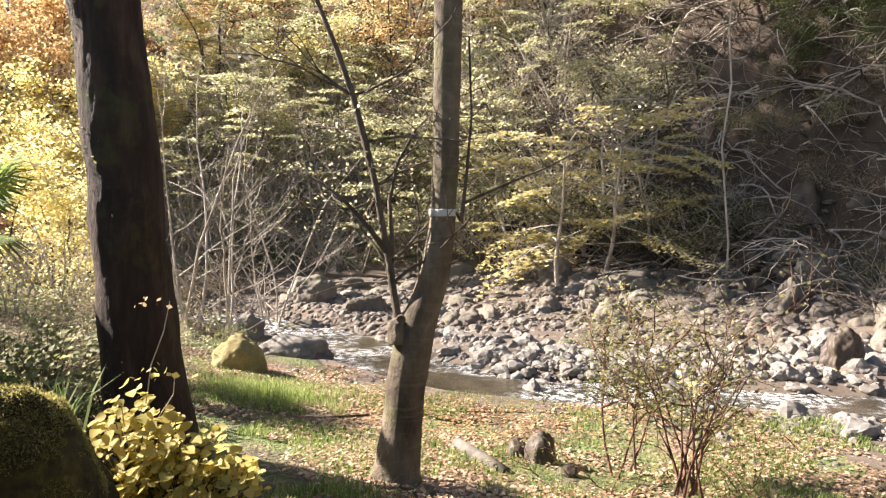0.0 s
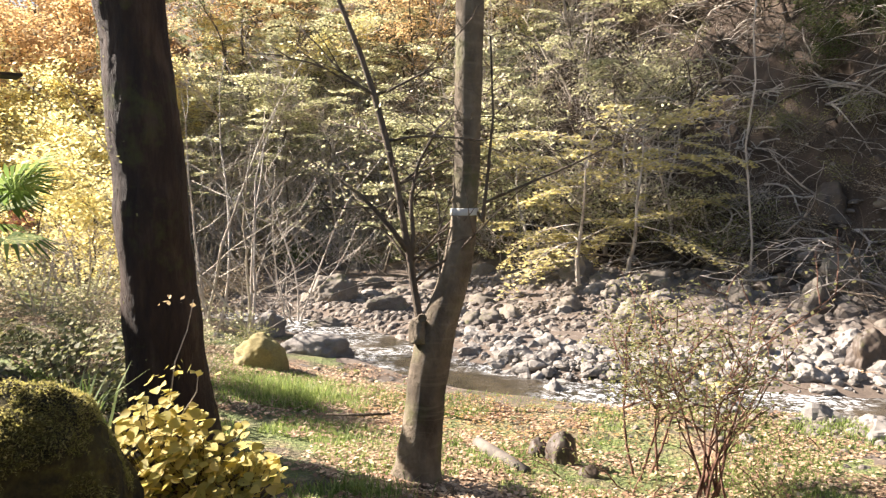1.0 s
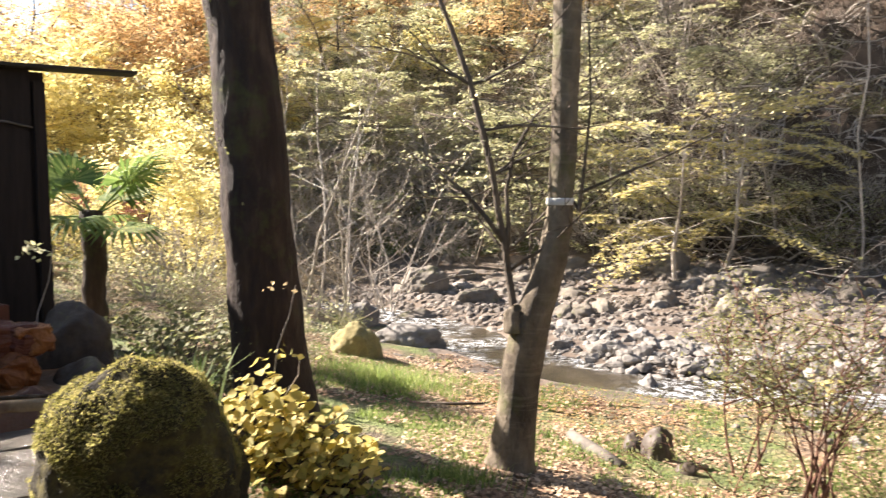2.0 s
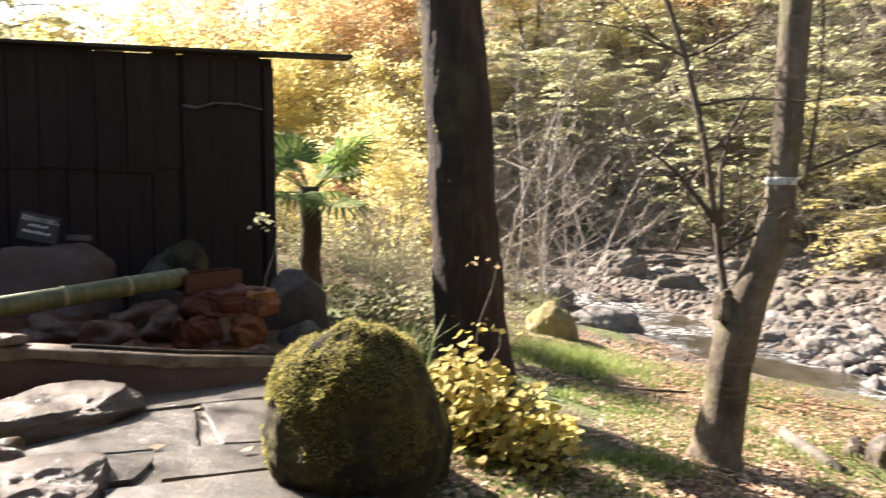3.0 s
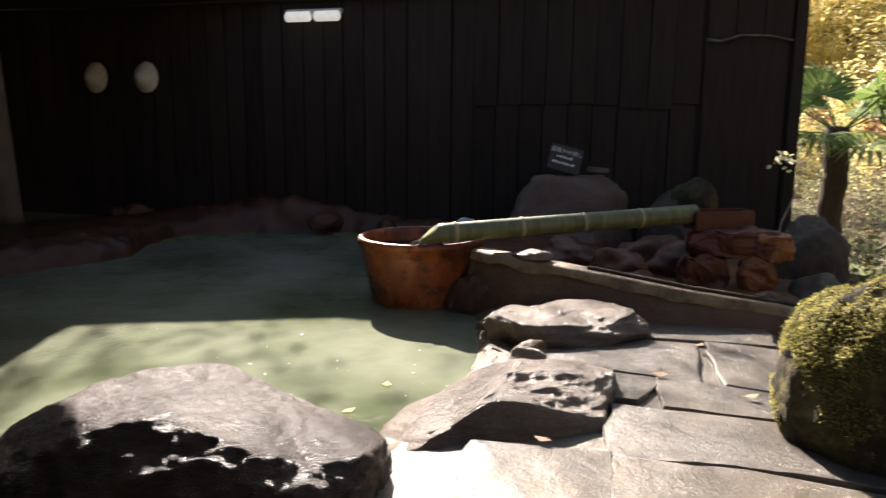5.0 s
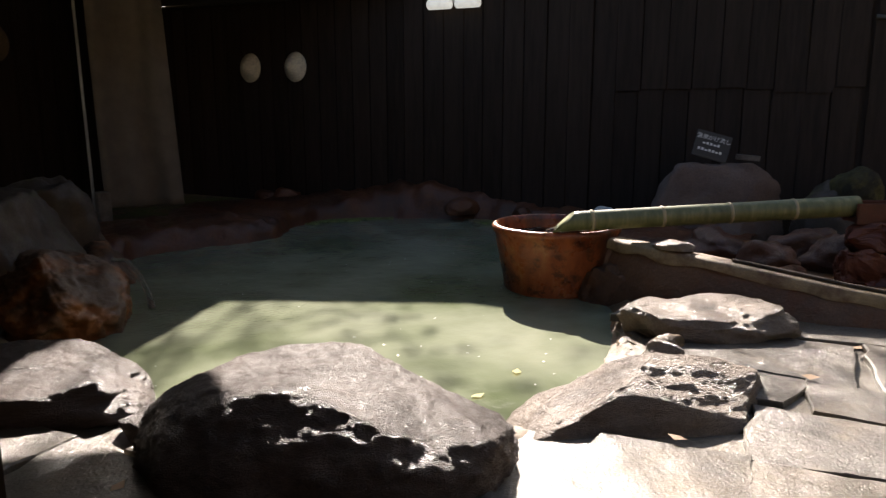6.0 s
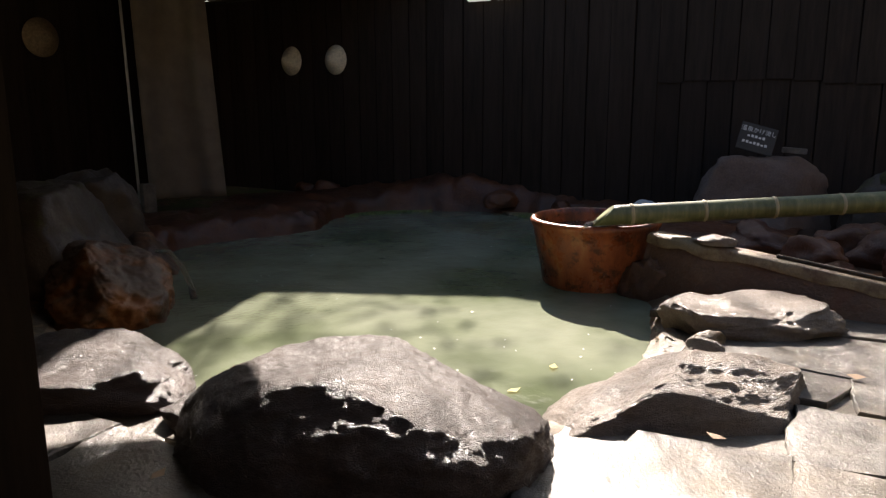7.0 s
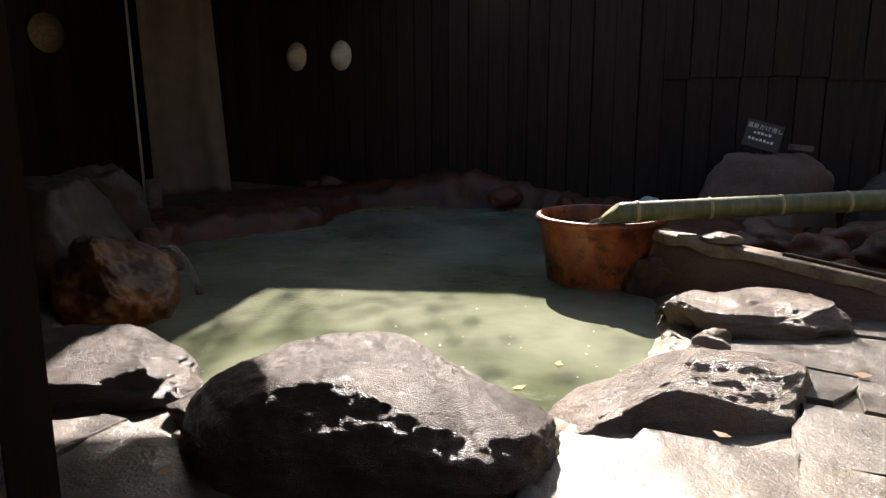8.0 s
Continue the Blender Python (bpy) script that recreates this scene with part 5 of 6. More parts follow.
def forked_tree():
    t = thing("tree", pose(0, 0, 0), "slender forked grey-brown tree with white tape round it", "tree")
    pts = [(-0.42, 5.97, -1.05, .34), (-0.40, 5.98, -0.86, .25), (-0.37, 5.99, -0.66, .185), (-0.33, 5.99, -0.30, .160), (-0.295, 5.99, 0.02, .152), (-0.245, 5.99, 0.30, .158), (-0.20, 6.0, 0.50, .142), (-0.12, 6.0, 0.72, .125), (-0.06, 6.0, 0.92, .115), (-0.02, 6.0, 1.15, .108), (0.0, 6.0, 1.36, .104), (0.02, 6.0, 1.75, .104), (0.03, 6.0, 2.2, .106), (0.045, 6.0, 3.0, .108), (0.06, 6.0, 4.2, .10), (0.1, 6.0, 6.0, .08), (0.12, 6.0, 7.8, .05)]
    path = []
    for (x0, y0, z0, r0), (x1, y1, z1, r1) in zip(pts, pts[1:]):
        for i in range(4):
            u = i / 4
            path.append(((x0 + (x1 - x0) * u, y0 + (y1 - y0) * u, z0 + (z1 - z0) * u), r0 + (r1 - r0) * u))
    v, f = tube_data([path], 28)
    v = [p + Vector((noise.noise(p * 5) * 0.012, noise.noise(p * 5 + Vector((9, 0, 0))) * 0.012, 0)) for p in v]
    trunk = put("trunk", mesh_from("trunk", v, f, M_BARK2, True), t)
    # knot with a rotted hole, and the old scar above it
    me = rock_mesh("knot", (0.085, 0.075, 0.20), 5, M_BARK2, detail=4, facets=3, rough=0.12)
    k = put("knot", me, trunk, "swollen knot at the fork")
    k.matrix_basis = pose(-0.36, 5.90, 0.36)
    v, f = lathe([(0.012, 0.0), (0.03, 0.012), (0.038, 0.0), (0.03, -0.012)], 14)
    k = put("knot_hole", mesh_from("knot_hole", v, f, M_BARK2, True), trunk, "round branch scar")
    k.matrix_basis = pose(-0.325, 5.868, 0.555, 90, 0, -10)
    tips, limbs = [], []
    stem = [((-0.33, 5.98, 0.44), .05), ((-0.365, 5.99, 0.60), .034), ((-0.40, 5.99, 0.82), .031), ((-0.42, 5.99, 0.98), .031), ((-0.47, 5.99, 1.25), .028), ((-0.52, 5.98, 1.58), .026), ((-0.60, 5.97, 1.92), .029), ((-0.69, 5.96, 2.27), .026), ((-0.80, 5.94, 2.6), .022), ((-0.95, 5.92, 2.98), .018), ((-1.2, 5.9, 3.6), .01)]
    limbs.append(stem)
    fork2 = [((-0.43, 5.99, 1.05), .026), ((-0.55, 5.97, 1.22), .022), ((-0.70, 5.95, 1.40), .018), ((-0.80, 5.93, 1.50), .014), ((-1.0, 5.9, 1.66), .008)]
    fork3 = [((-0.41, 5.99, 0.95), .024), ((-0.40, 6.0, 1.2), .020), ((-0.42, 6.02, 1.45), .017), ((-0.36, 6.04, 1.75), .013), ((-0.21, 6.05, 2.02), .010), ((-0.02, 6.1, 2.2), .006)]
    fork4 = [((0.07, 5.97, 1.42), .02), ((0.14, 5.95, 1.30), .018), ((0.18, 5.94, 1.65), .013), ((0.22, 5.93, 2.1), .009), ((0.20, 5.92, 2.7), .007)]
    fork5 = [((0.17, 5.94, 1.45), .012), ((0.42, 5.92, 1.56), .010), ((0.8, 5.9, 1.72), .008), ((1.2, 5.85, 1.92), .005)]
    limbs += [fork2, fork3, fork4, fork5]
    r = random.Random(14)
    for src, n, ln in ((stem, 15, 0.85), (fork2, 5, 0.5), (fork3, 6, 0.5), (fork4, 5, 0.5), (fork5, 5, 0.5)):
        for k in range(n):
            q, rad = src[r.randint(2, len(src) - 1)]
            a = r.choice((0.0, math.pi)) + r.gauss(0, 0.5)
            grow(r, q, (math.cos(a), math.sin(a), r.uniform(0.2, 0.8)), ln * r.uniform(0.6, 1.3), max(rad * 0.45, 0.004), 1, limbs, tips, 0.3, 4, 0.55, 0.02, 6)
    for k in range(16):
        a = r.uniform(0, 6.283)
        grow(r, (0.06, 6.0, r.uniform(3.6, 7.6)), (math.cos(a), math.sin(a), 0.5), 1.9, 0.035, 2, limbs, tips, 0.25, 3, 0.55, 0.05, 5)
    v, f = tube_data(limbs, 6)
    put("branchwork", mesh_from("branchwork", v, f, M_STEM, True), t, "thin brown branches")
    c, g = crown_points([q for q in tips if r.random() < 0.6 and abs(q[0].x - 0.02) > 0.26], 2, 0.06, r)
    put("crown", leaf_mesh("crown", c, g.uniform(0.025, 0.045, len(c)), g, L_LIME), t, "sparse small yellow-green leaves")
    v, f = tube_data([[((0.0, 6.0, 1.345), .109), ((0.0, 6.0, 1.35), .111), ((0.0, 6.0, 1.395), .111), ((0.0, 6.0, 1.40), .109)]], 28)
    put("tape", mesh_from("tape", v, f, M_TAPE, True), t, "band of white tape")


forked_tree()


# ---------------------------------------------------------------- the yellow bush and the plants on the lawn
def broad_leaf_bush(name, x, y, z, w, h, n, leaf, size, seed, label):
    """Layers of broad rounded leaves on thin stems."""
    r = random.Random(seed)
    root = thing(name, pose(x, y, z), label, "bush")
    paths, verts, faces = [], [], []
    for k in range(n):
        a, rad = r.uniform(0, 6.283), w * math.sqrt(r.random())
        zz = h * (0.15 + 0.85 * r.random() ** 0.7) * math.sqrt(max(0.05, 1 - (rad / w) ** 2 * 0.75)) * (1 + 0.45 * noise.noise(Vector((math.cos(a) * 1.6, math.sin(a) * 1.6, seed))))
        rad *= 1 + 0.5 * noise.noise(Vector((math.cos(a) * 2.2, math.sin(a) * 2.2, seed + 5)))
        c = Vector((math.cos(a) * rad, math.sin(a) * rad, zz))
        nor = Vector((r.gauss(0, 0.4) - 0.25, r.gauss(0, 0.4) - 0.35, 1)).normalized()
        t = Vector((math.cos(a) + r.gauss(0, .5), math.sin(a) + r.gauss(0, .5), -0.3))
        t = (t - nor * t.dot(nor)).normalized()
        b = nor.cross(t)
        s = size * r.uniform(0.6, 1.25)
        i = len(verts)
        outline = ((-0.5, 0), (-0.38, 0.36), (-0.05, 0.48), (0.3, 0.3), (0.55, 0), (0.3, -0.3), (-0.05, -0.48), (-0.38, -0.36))
        verts.append(c - nor * s * 0.08)
        for u, v_ in outline:
            verts.append(c + t * s * u + b * s * v_ + nor * s * (abs(v_) * 0.18 - u * u * 0.25))
        faces += [(i, i + 1 + q, i + 1 + (q + 1) % 8) for q in range(8)]
        if k % 4 == 0:
            paths.append([((c.x * 0.15, c.y * 0.15, 0), .006), ((c.x * 0.6, c.y * 0.6, c.z * 0.6), .004), (c, .003)])
    v, f = tube_data(paths, 4)
    put("stemwork", mesh_from("stemwork", v, f, M_DARKTWIG), root)
    put("foliage", mesh_from("foliage", verts, faces, leaf, True), root)
    return root


broad_leaf_bush("yellow_bush", -1.98, 4.80, -0.40, 0.34, 0.66, 300, L_BUSH, 0.082, 3, "bush of broad yellow leaves under the big tree")
broad_leaf_bush("yellow_bush", -1.66, 4.72, -0.44, 0.38, 0.50, 330, L_BUSH, 0.078, 8, "low spreading bush of yellow leaves")
broad_leaf_bush("yellow_bush", -1.38, 4.58, -0.46, 0.28, 0.36, 200, L_BUSH, 0.068, 9, "low yellow-leaved bush beside the mossy boulder")
broad_leaf_bush("dark_shrub", -3.7, 7.0, -0.5, 0.95, 0.75, 900, L_OLIVE, 0.06, 5, "low dark green shrub beyond the mossy boulder")
broad_leaf_bush("dark_shrub", -2.9, 6.6, -0.5, 0.6, 0.6, 500, L_OLIVE, 0.05, 6, "low dark green shrub beyond the mossy boulder")
broad_leaf_bush("dark_shrub", -4.6, 8.0, -0.5, 0.7, 0.7, 500, L_OLIVE, 0.06, 7, "low dark green shrub beside the palm")


def sprig(x, y, z, n, size, leaf, seed, label, height):
    r = random.Random(seed)
    root = thing("leafy_sprig", pose(x, y, z), label, "sprig")
    path = [((0, 0, -height), .006)] + [((r.gauss(0, .02) + 0.05 * i, r.gauss(0, .02), -height + height * (i + 1) / 5), .006 - i * .0008) for i in range(5)]
    v, f = tube_data([path], 5)
    put("stem", mesh_from("stem", v, f, M_TWIG), root)
    g = np.random.default_rng(seed)
    c = g.normal(size=(n, 3)) * np.array([0.07, 0.04, 0.035]) + np.array([0.1, 0, 0])
    put("foliage", leaf_mesh("foliage", c, g.uniform(0.6, 1.2, n) * size, g, leaf, flat=0.2, slim=0.8), root)


sprig(-1.98, 5.02, 0.33, 14, 0.055, L_BUSH, 3, "dry curled yellow leaves on a thin stem", 0.7)
sprig(-2.12, 5.30, 0.78, 8, 0.04, L_ORANGE, 5, "small orange leaves on a thin stem", 1.1)
sprig(-3.95, 5.20, 1.04, 26, 0.055, L_LIME, 7, "pale yellow leaves on a thin stem by the fence", 1.2)

# strap-leaved plant on the mossy boulder's far side
g = np.random.default_rng(2)
roots = [(-1.92 + g.normal() * 0.05, 3.78 + g.normal() * 0.05, 0.31) for _ in range(34)]
put("strap_plant", blade_mesh("strap_plant", roots, g.uniform(0.18, 0.32, 34), g, L_PALM, 0.010, 1.0), None, "clump of green strap leaves behind the mossy boulder", category="plant")


def palm(x, y, z):
    p = thing("fan_palm", pose(x, y, z), "small fan palm with a shaggy trunk and green fronds", "palm")
    r = random.Random(2)
    path = [((0.02 * math.sin(i), 0, i * 0.14 - 0.1), 0.13 + 0.018 * (i % 2)) for i in range(13)]
    v, f = tube_data([path], 14)
    put("trunk", mesh_from("trunk", v, f, M_BARK1, True), p, "shaggy fibrous trunk")
    for k in range(15):
        a = k * 2.4 + r.uniform(-.3, .3)
        tilt = r.uniform(-0.35, 1.1)
        d = Vector((math.cos(a), math.sin(a), tilt)).normalized()
        base = Vector((0, 0, 1.5))
        hub = base + d * r.uniform(0.55, 0.8)
        v, f = tube_data([[(base, .012), (hub, .008)]], 5)
        st = put("frond_stalk", mesh_from("frond_stalk", v, f, L_PALM), p)
        verts, faces = [], []
        side = d.cross(Vector((0, 0, 1))).normalized()
        upv = side.cross(d)
        for j in range(26):
            t = radians(-125 + 250 * j / 25)
            u = (d * math.cos(t) + side * math.sin(t)).normalized()
            ln = 0.72 * (0.75 + 0.25 * math.cos(t)) * r.uniform(0.9, 1.05)
            w = u.cross(upv).normalized() * 0.028
            i = len(verts)
            q = hub + u * ln * 0.6 + upv * 0.05
            e = hub + u * ln + upv * (0.03 - 0.12 * r.random()) - Vector((0, 0, 0.05))
            verts += [hub, q + w, q - w, e]
            faces += [(i, i + 2, i + 1), (i + 1, i + 2, i + 3)]
        put("frond", mesh_from("frond", verts, faces, L_PALM), p)


palm(-5.66, 8.72, -0.35)


# red-twigged bush before the stream
def red_bush():
    r = random.Random(9)
    root = thing("red_twig_bush", pose(1.92, 5.9, -0.85), "open bush of thin reddish twigs with few leaves", "bush")
    paths, tips = [], []
    for k in range(13):
        a = r.uniform(0, 6.283)
        grow(r, (r.gauss(0, .07), r.gauss(0, .07), 0), (math.cos(a) * 0.45, math.sin(a) * 0.3, 1), r.uniform(0.8, 1.35), 0.011, 2, paths, tips, 0.18, 3, 0.55, 0.05, 6, 0.8)
    v, f = tube_data(paths, 4)
    put("stemwork", mesh_from("stemwork", v, f, M_REDTWIG, True), root)
    sel_ = [q for q in tips if q[0].z > 0.55]
    c, g = crown_points(sel_, 2, 0.08, r)
    put("foliage", leaf_mesh("foliage", c, g.uniform(0.025, 0.05, len(c)), g, L_OLIVE), root, "sparse olive leaves")
    g = np.random.default_rng(1)
    c = g.normal(size=(40, 3)) * 0.07 + np.array([0.0, -0.1, 0.88])
    put("foliage", leaf_mesh("foliage", c, g.uniform(0.04, 0.07, 40), g, L_YELLOW), root, "cluster of yellow leaves")


red_bush()
for i, (x, y, s) in enumerate(((1.35, 6.6, 0.9), (2.7, 6.4, 0.8), (2.9, 5.6, .7))):
    t = tangle("twiggy_shrub", 300 + i, 0.75 * s, "low twiggy shrub with small olive leaves", "shrub", M_REDTWIG, L_OLIVE, 9, 3, 0.045, 0.08)
    t.matrix_basis = at(x, y, i, 1.0)
# dense green twig head above the stream's bend
t = tree("young_tree", 71, 1.75, 0.016, "young tree with fine olive leaves above the stream", "tree", M_REDTWIG, L_OLIVE, per=7, spray=0.10, leaf_size=0.036, stems=4, depth=2, kids=4, start=0.6, lean=0.1)
t.matrix_basis = at(1.55, 6.9, 0.4)

# fallen log, stump stones
v, f = tube_data([[((0.13, 7.40, -0.92), .058), ((0.25, 7.15, -0.92), .064), ((0.40, 6.88, -0.925), .062), ((0.55, 6.60, -0.93), .055)]], 14)
put("log", mesh_from("log", v, f, M_PALEWOOD, True), None, "short pale weathered log lying in the grass", category="log")
rock("grass_stone", 0.93, 7.2, -1.10, (0.17, 0.14, 0.36), 20, 401, M_DARKROCK, "upright dark stone in the grass", detail=4)
rock("grass_stone", 1.12, 6.75, -1.16, (0.16, 0.12, 0.24), 60, 402, M_DARKROCK, "dark stone in the grass", detail=4)
rock("grass_stone", 0.72, 7.35, -1.12, (0.14, 0.12, 0.26), 90, 403, M_DARKROCK, "dark stone in the grass", detail=4)
v, f = tube_data([[((-1.35, 7.35, -0.63), .012), ((-1.0, 7.3, -0.62), .015), ((-0.72, 7.38, -0.63), .01)]], 7)
put("fallen_branch", mesh_from("fallen_branch", v, f, M_DARKTWIG, True), None, "thin dark branch lying on the lawn", category="branch")

# ---------------------------------------------------------------- boulders along the stream
BOULDERS = (  # x, y, sink, half length, half width, height, turn, kind
    (-3.25, 18.6, .15, .62, .5, .95, 10, 0), (-1.65, 17.2, .2, .75, .35, .55, 35, 0), (-3.0, 16.4, .2, .75, .45, .55, 15, 0), (-2.45, 12.3, .15, .68, .42, .52, 5, 1),
    (-3.65, 14.0, .12, .38, .3, .58, 40, 1), (1.31, 10.95, .1, .23, .19, .42, 60, 1), (5.95, 11.35, .15, .36, .3, .8, 15, 3), (6.95, 15.4, .15, .38, .34, .85, 70, 0),
    (8.1, 16.4, .2, .62, .5, 1.2, 25, 2), (2.8, 19.3, .2, .5, .4, .75, 15, 0), (5.9, 16.4, .2, .42, .36, .55, 15, 0), (4.55, 17.3, .2, .42, .3, .5, 50, 0), (3.5, 15.2, .2, .55, .4, .6, 10, 0),
    (-1.1, 18.2, .2, .4, .3, .45, 60, 0), (6.6, 13.2, .15, .45, .3, .4, 35, 1), (7.4, 12.6, .15, .35, .3, .5, 90, 0), (-0.1, 16.4, .15, .3, .25, .35, 20, 1), (4.9, 12.6, .15, .32, .26, .35, 40, 1),
    (2.2, 12.4, .12, .26, .2, .3, 10, 1), (3.4, 12.0, .12, .3, .22, .32, 70, 1), (5.0, 11.1, .12, .3, .25, .28, 15, 1), (8.2, 13.8, .2, .55, .4, .7, 15, 2), (-6.2, 16.6, .2, .5, .35, .5, 80, 0), (9.6, 15.5, .2, .7, .5, .9, 80, 2), (3.9, 9.6, .1, .28, .2, .26, 80, 1), (4.6, 8.6, .1, .25, .2, .22, 30, 1))
for i, (x, y, k, a, b, h, t, m) in enumerate(BOULDERS):
    rock("stream_boulder", x, y, gz(x, y) - k, (a, b, h), t, 500 + i, (M_RIVERMOSS, M_RIVER, M_RIVERMOSS, M_DARKROCK)[m], ("weathered grey-brown boulder on the stream bank", "pale grey boulder in the stream bed", "mossy boulder below the cliff", "dark upright boulder on the stream bank")[m], group="boulders along the stream", detail=5, facets=14, rough=0.17, fine=0.06, lava=0.22)
rock("lawn_rock", -2.78, 10.25, gz(-2.78, 10.25) - 0.12, (0.40, 0.3, 0.58), 165, 560, stone_mat("lichen_rock", (0.16, 0.13, 0.05), (0.30, 0.25, 0.10), (0.42, 0.36, 0.18), 0.9, 2.5), "smooth yellowish rock at the lawn's edge", detail=5, facets=6)
for i, (az, d, a, b, h) in enumerate(((-25.0, 19.8, .40, .4, .95), (-23.2, 18.6, .75, .45, .6), (-21.5, 18.2, .5, .4, .6), (-26.5, 18.2, .5, .4, .6), (-16, 20.6, .6, .4, .7), (-22, 19.4, .5, .4, .7), (-19, 19.6, .5, .35, .6), (-12.5, 21.5, .6, .5, .8), (-10, 22, .5, .4, .7), (-14, 20.4, .5, .4, .6))):
    x, y = polar(az, d)
    rock("cliff_rock", x, y, gz(x, y) - 0.25, (a, b, h), 40 * i, 580 + i, M_DARKROCK, "blocky rock jutting out of the cliff", group="rocks in the cliff", detail=4, facets=16, rough=0.2, fine=0.06, lava=0.3)


def gravel(name, spots, seed, mat, label):
    """Many loose stones as one mesh. spots: centre, reach, number, size."""
    g = np.random.default_rng(seed)
    base = []
    for k in range(5):
        me = rock_mesh("seed_stone", (1, 0.8, 0.9), 900 + seed * 7 + k, mat, detail=2, facets=18, rough=0.30)
        co = np.empty(len(me.vertices) * 3)
        me.vertices.foreach_get("co", co)
        base.append((co.reshape(-1, 3), np.array([tuple(p.vertices) for p in me.polygons])))
        bpy.data.meshes.remove(me)
    vs, fs, n = [], [], 0
    for (cx, cy, rx, ry, turn, count, smin, smax) in spots:
        u = g.normal(size=(count, 2)) * 0.5
        a = radians(turn)
        X, Y = cx + u[:, 0] * rx * math.cos(a) - u[:, 1] * ry * math.sin(a), cy + u[:, 0] * rx * math.sin(a) + u[:, 1] * ry * math.cos(a)
        Z = ground_z(X, Y)
        for x, y, z in zip(X, Y, Z):
            if x < -2.2 and y < 9.5:
                continue
            co, fa = base[g.integers(5)]
            s = smin + (smax - smin) * g.random() ** 4
            t = g.uniform(0, 6.283)
            c, sn = math.cos(t), math.sin(t)
            q = co * np.array([s, s, s * g.uniform(0.7, 1.2)])
            q = np.stack([q[:, 0] * c - q[:, 1] * sn + x, q[:, 0] * sn + q[:, 1] * c + y, q[:, 2] + z - s * 0.3], 1)
            vs.append(q)
            fs.append(fa + n)
            n += len(q)
    v, f = np.concatenate(vs), np.concatenate(fs)
    me = mesh_from(name, v.tolist(), f.tolist(), mat)
    put(name, me, None, label, kind="stuff", category="stones")


gravel("gravel_bar", ((2.0, 12.3, 3.4, 1.0, -12, 700, .03, .22), (3.0, 11.4, 3.0, .5, -5, 350, .03, .2), (6.0, 11.6, 3.2, 1.4, -15, 520, .03, .25), (0.2, 13.6, 1.6, 1.0, -40, 220, .03, .2), (3.4, 9.0, 2.2, .6, -8, 300, .015, .10), (1.4, 10.5, 2.0, .55, -10, 300, .02, .11), (-0.6, 11.8, 1.4, .6, -45, 220, .02, .11), (2.8, 10.0, 1.8, .4, -5, 240, .02, .10)), 1, M_GRAVEL, "pale grey river stones heaped in the stream bed")
gravel("bank_stones", ((4.4, 8.7, 2.4, .7, -12, 420, .02, .12), (6.6, 8.2, 2.2, .8, -12, 320, .02, .13), (4.2, 7.6, 1.9, 1.1, -12, 620, .012, .08), (-2.2, 15.6, 2.4, 1.0, -45, 700, .02, .16), (-3.3, 17.4, 2.8, 1.3, -30, 800, .02, .17), (-4.6, 16.4, 2.4, 1.0, -35, 400, .02, .15), (-1.5, 18.0, 5.0, 2.6, -25, 2200, .02, .17), (3.0, 16.2, 5.0, 2.8, -12, 2600, .02, .16), (0.5, 20.0, 5.0, 1.6, -12, 900, .03, .22), (6.5, 14.6, 3.4, 2.0, -12, 600, .03, .28), (-6.5, 19.0, 5.0, 1.6, -30, 320, .03, .22), (7.5, 16.8, 3.0, 1.6, -15, 300, .05, .40), (3.8, 18.6, 3.0, 1.4, -12, 320, .04, .30), (-2.5, 11.6, 2.2, .7, -40, 260, .02, .10)), 2, M_RUBBLE, "grey-brown stones and rubble on the far bank")

# ---------------------------------------------------------------- lawn: grass and fallen leaves
def lawn_points(n, seed, box):
    g = np.random.default_rng(seed)
    X, Y = g.uniform(box[0], box[1], n), g.uniform(box[2], box[3], n)
    ok = ~inside(TERRACE, X, Y) & (near_line(STREAM, X, Y) > 1.25)
    X, Y = X[ok], Y[ok]
    return X, Y, ground_z(X, Y), g


def patchy(X, Y, scale, seed):
    return np.array([noise.fractal(Vector((x * scale, y * scale, seed)), 1.0, 2.0, 4) for x, y in zip(X, Y)])


X, Y, Z, g = lawn_points(95000, 3, (-4.5, 4.5, 3.6, 11.0))
ok = patchy(X, Y, 0.8, 5.0) + 0.8 * np.exp(-((X + 2.0) ** 2 + (Y - 8.6) ** 2) / 0.7) > 0.04
X, Y, Z = X[ok], Y[ok], Z[ok]
lush = np.exp(-((X + 2.0) ** 2 + (Y - 8.6) ** 2) / 0.5)
put("grass", blade_mesh("grass", list(zip(X, Y, Z - 0.01)), g.uniform(0.035, 0.095, len(X)) * (1 + 1.6 * lush), g, L_GREEN, 0.005, 0.8), None, "patchy short green grass on the lawn", kind="stuff", category="grass")
X, Y, Z, g = lawn_points(80000, 4, (-4.5, 6.0, 3.4, 11.5))
ok = patchy(X, Y, 0.8, 9.0) + 0.35 * g.random(len(X)) > 0.02
put("fallen_leaves", leaf_mesh("fallen_leaves", np.stack([X, Y, Z + 0.035], 1)[ok], g.uniform(0.025, 0.065, ok.sum()), g, L_DRY, flat=1.6, slim=0.7), None, "brown and straw-coloured fallen leaves on the grass", kind="stuff", category="leaves")
X, Y, Z, g = lawn_points(1300, 6, (-1.2, 2.4, 7.8, 9.8))
put("fallen_leaves", leaf_mesh("fallen_leaves", np.stack([X, Y, Z + 0.04], 1), g.uniform(0.03, 0.06, len(X)), g, L_ORANGE, flat=1.6, slim=0.7), None, "drift of orange leaves at the water's edge", kind="stuff", category="leaves")
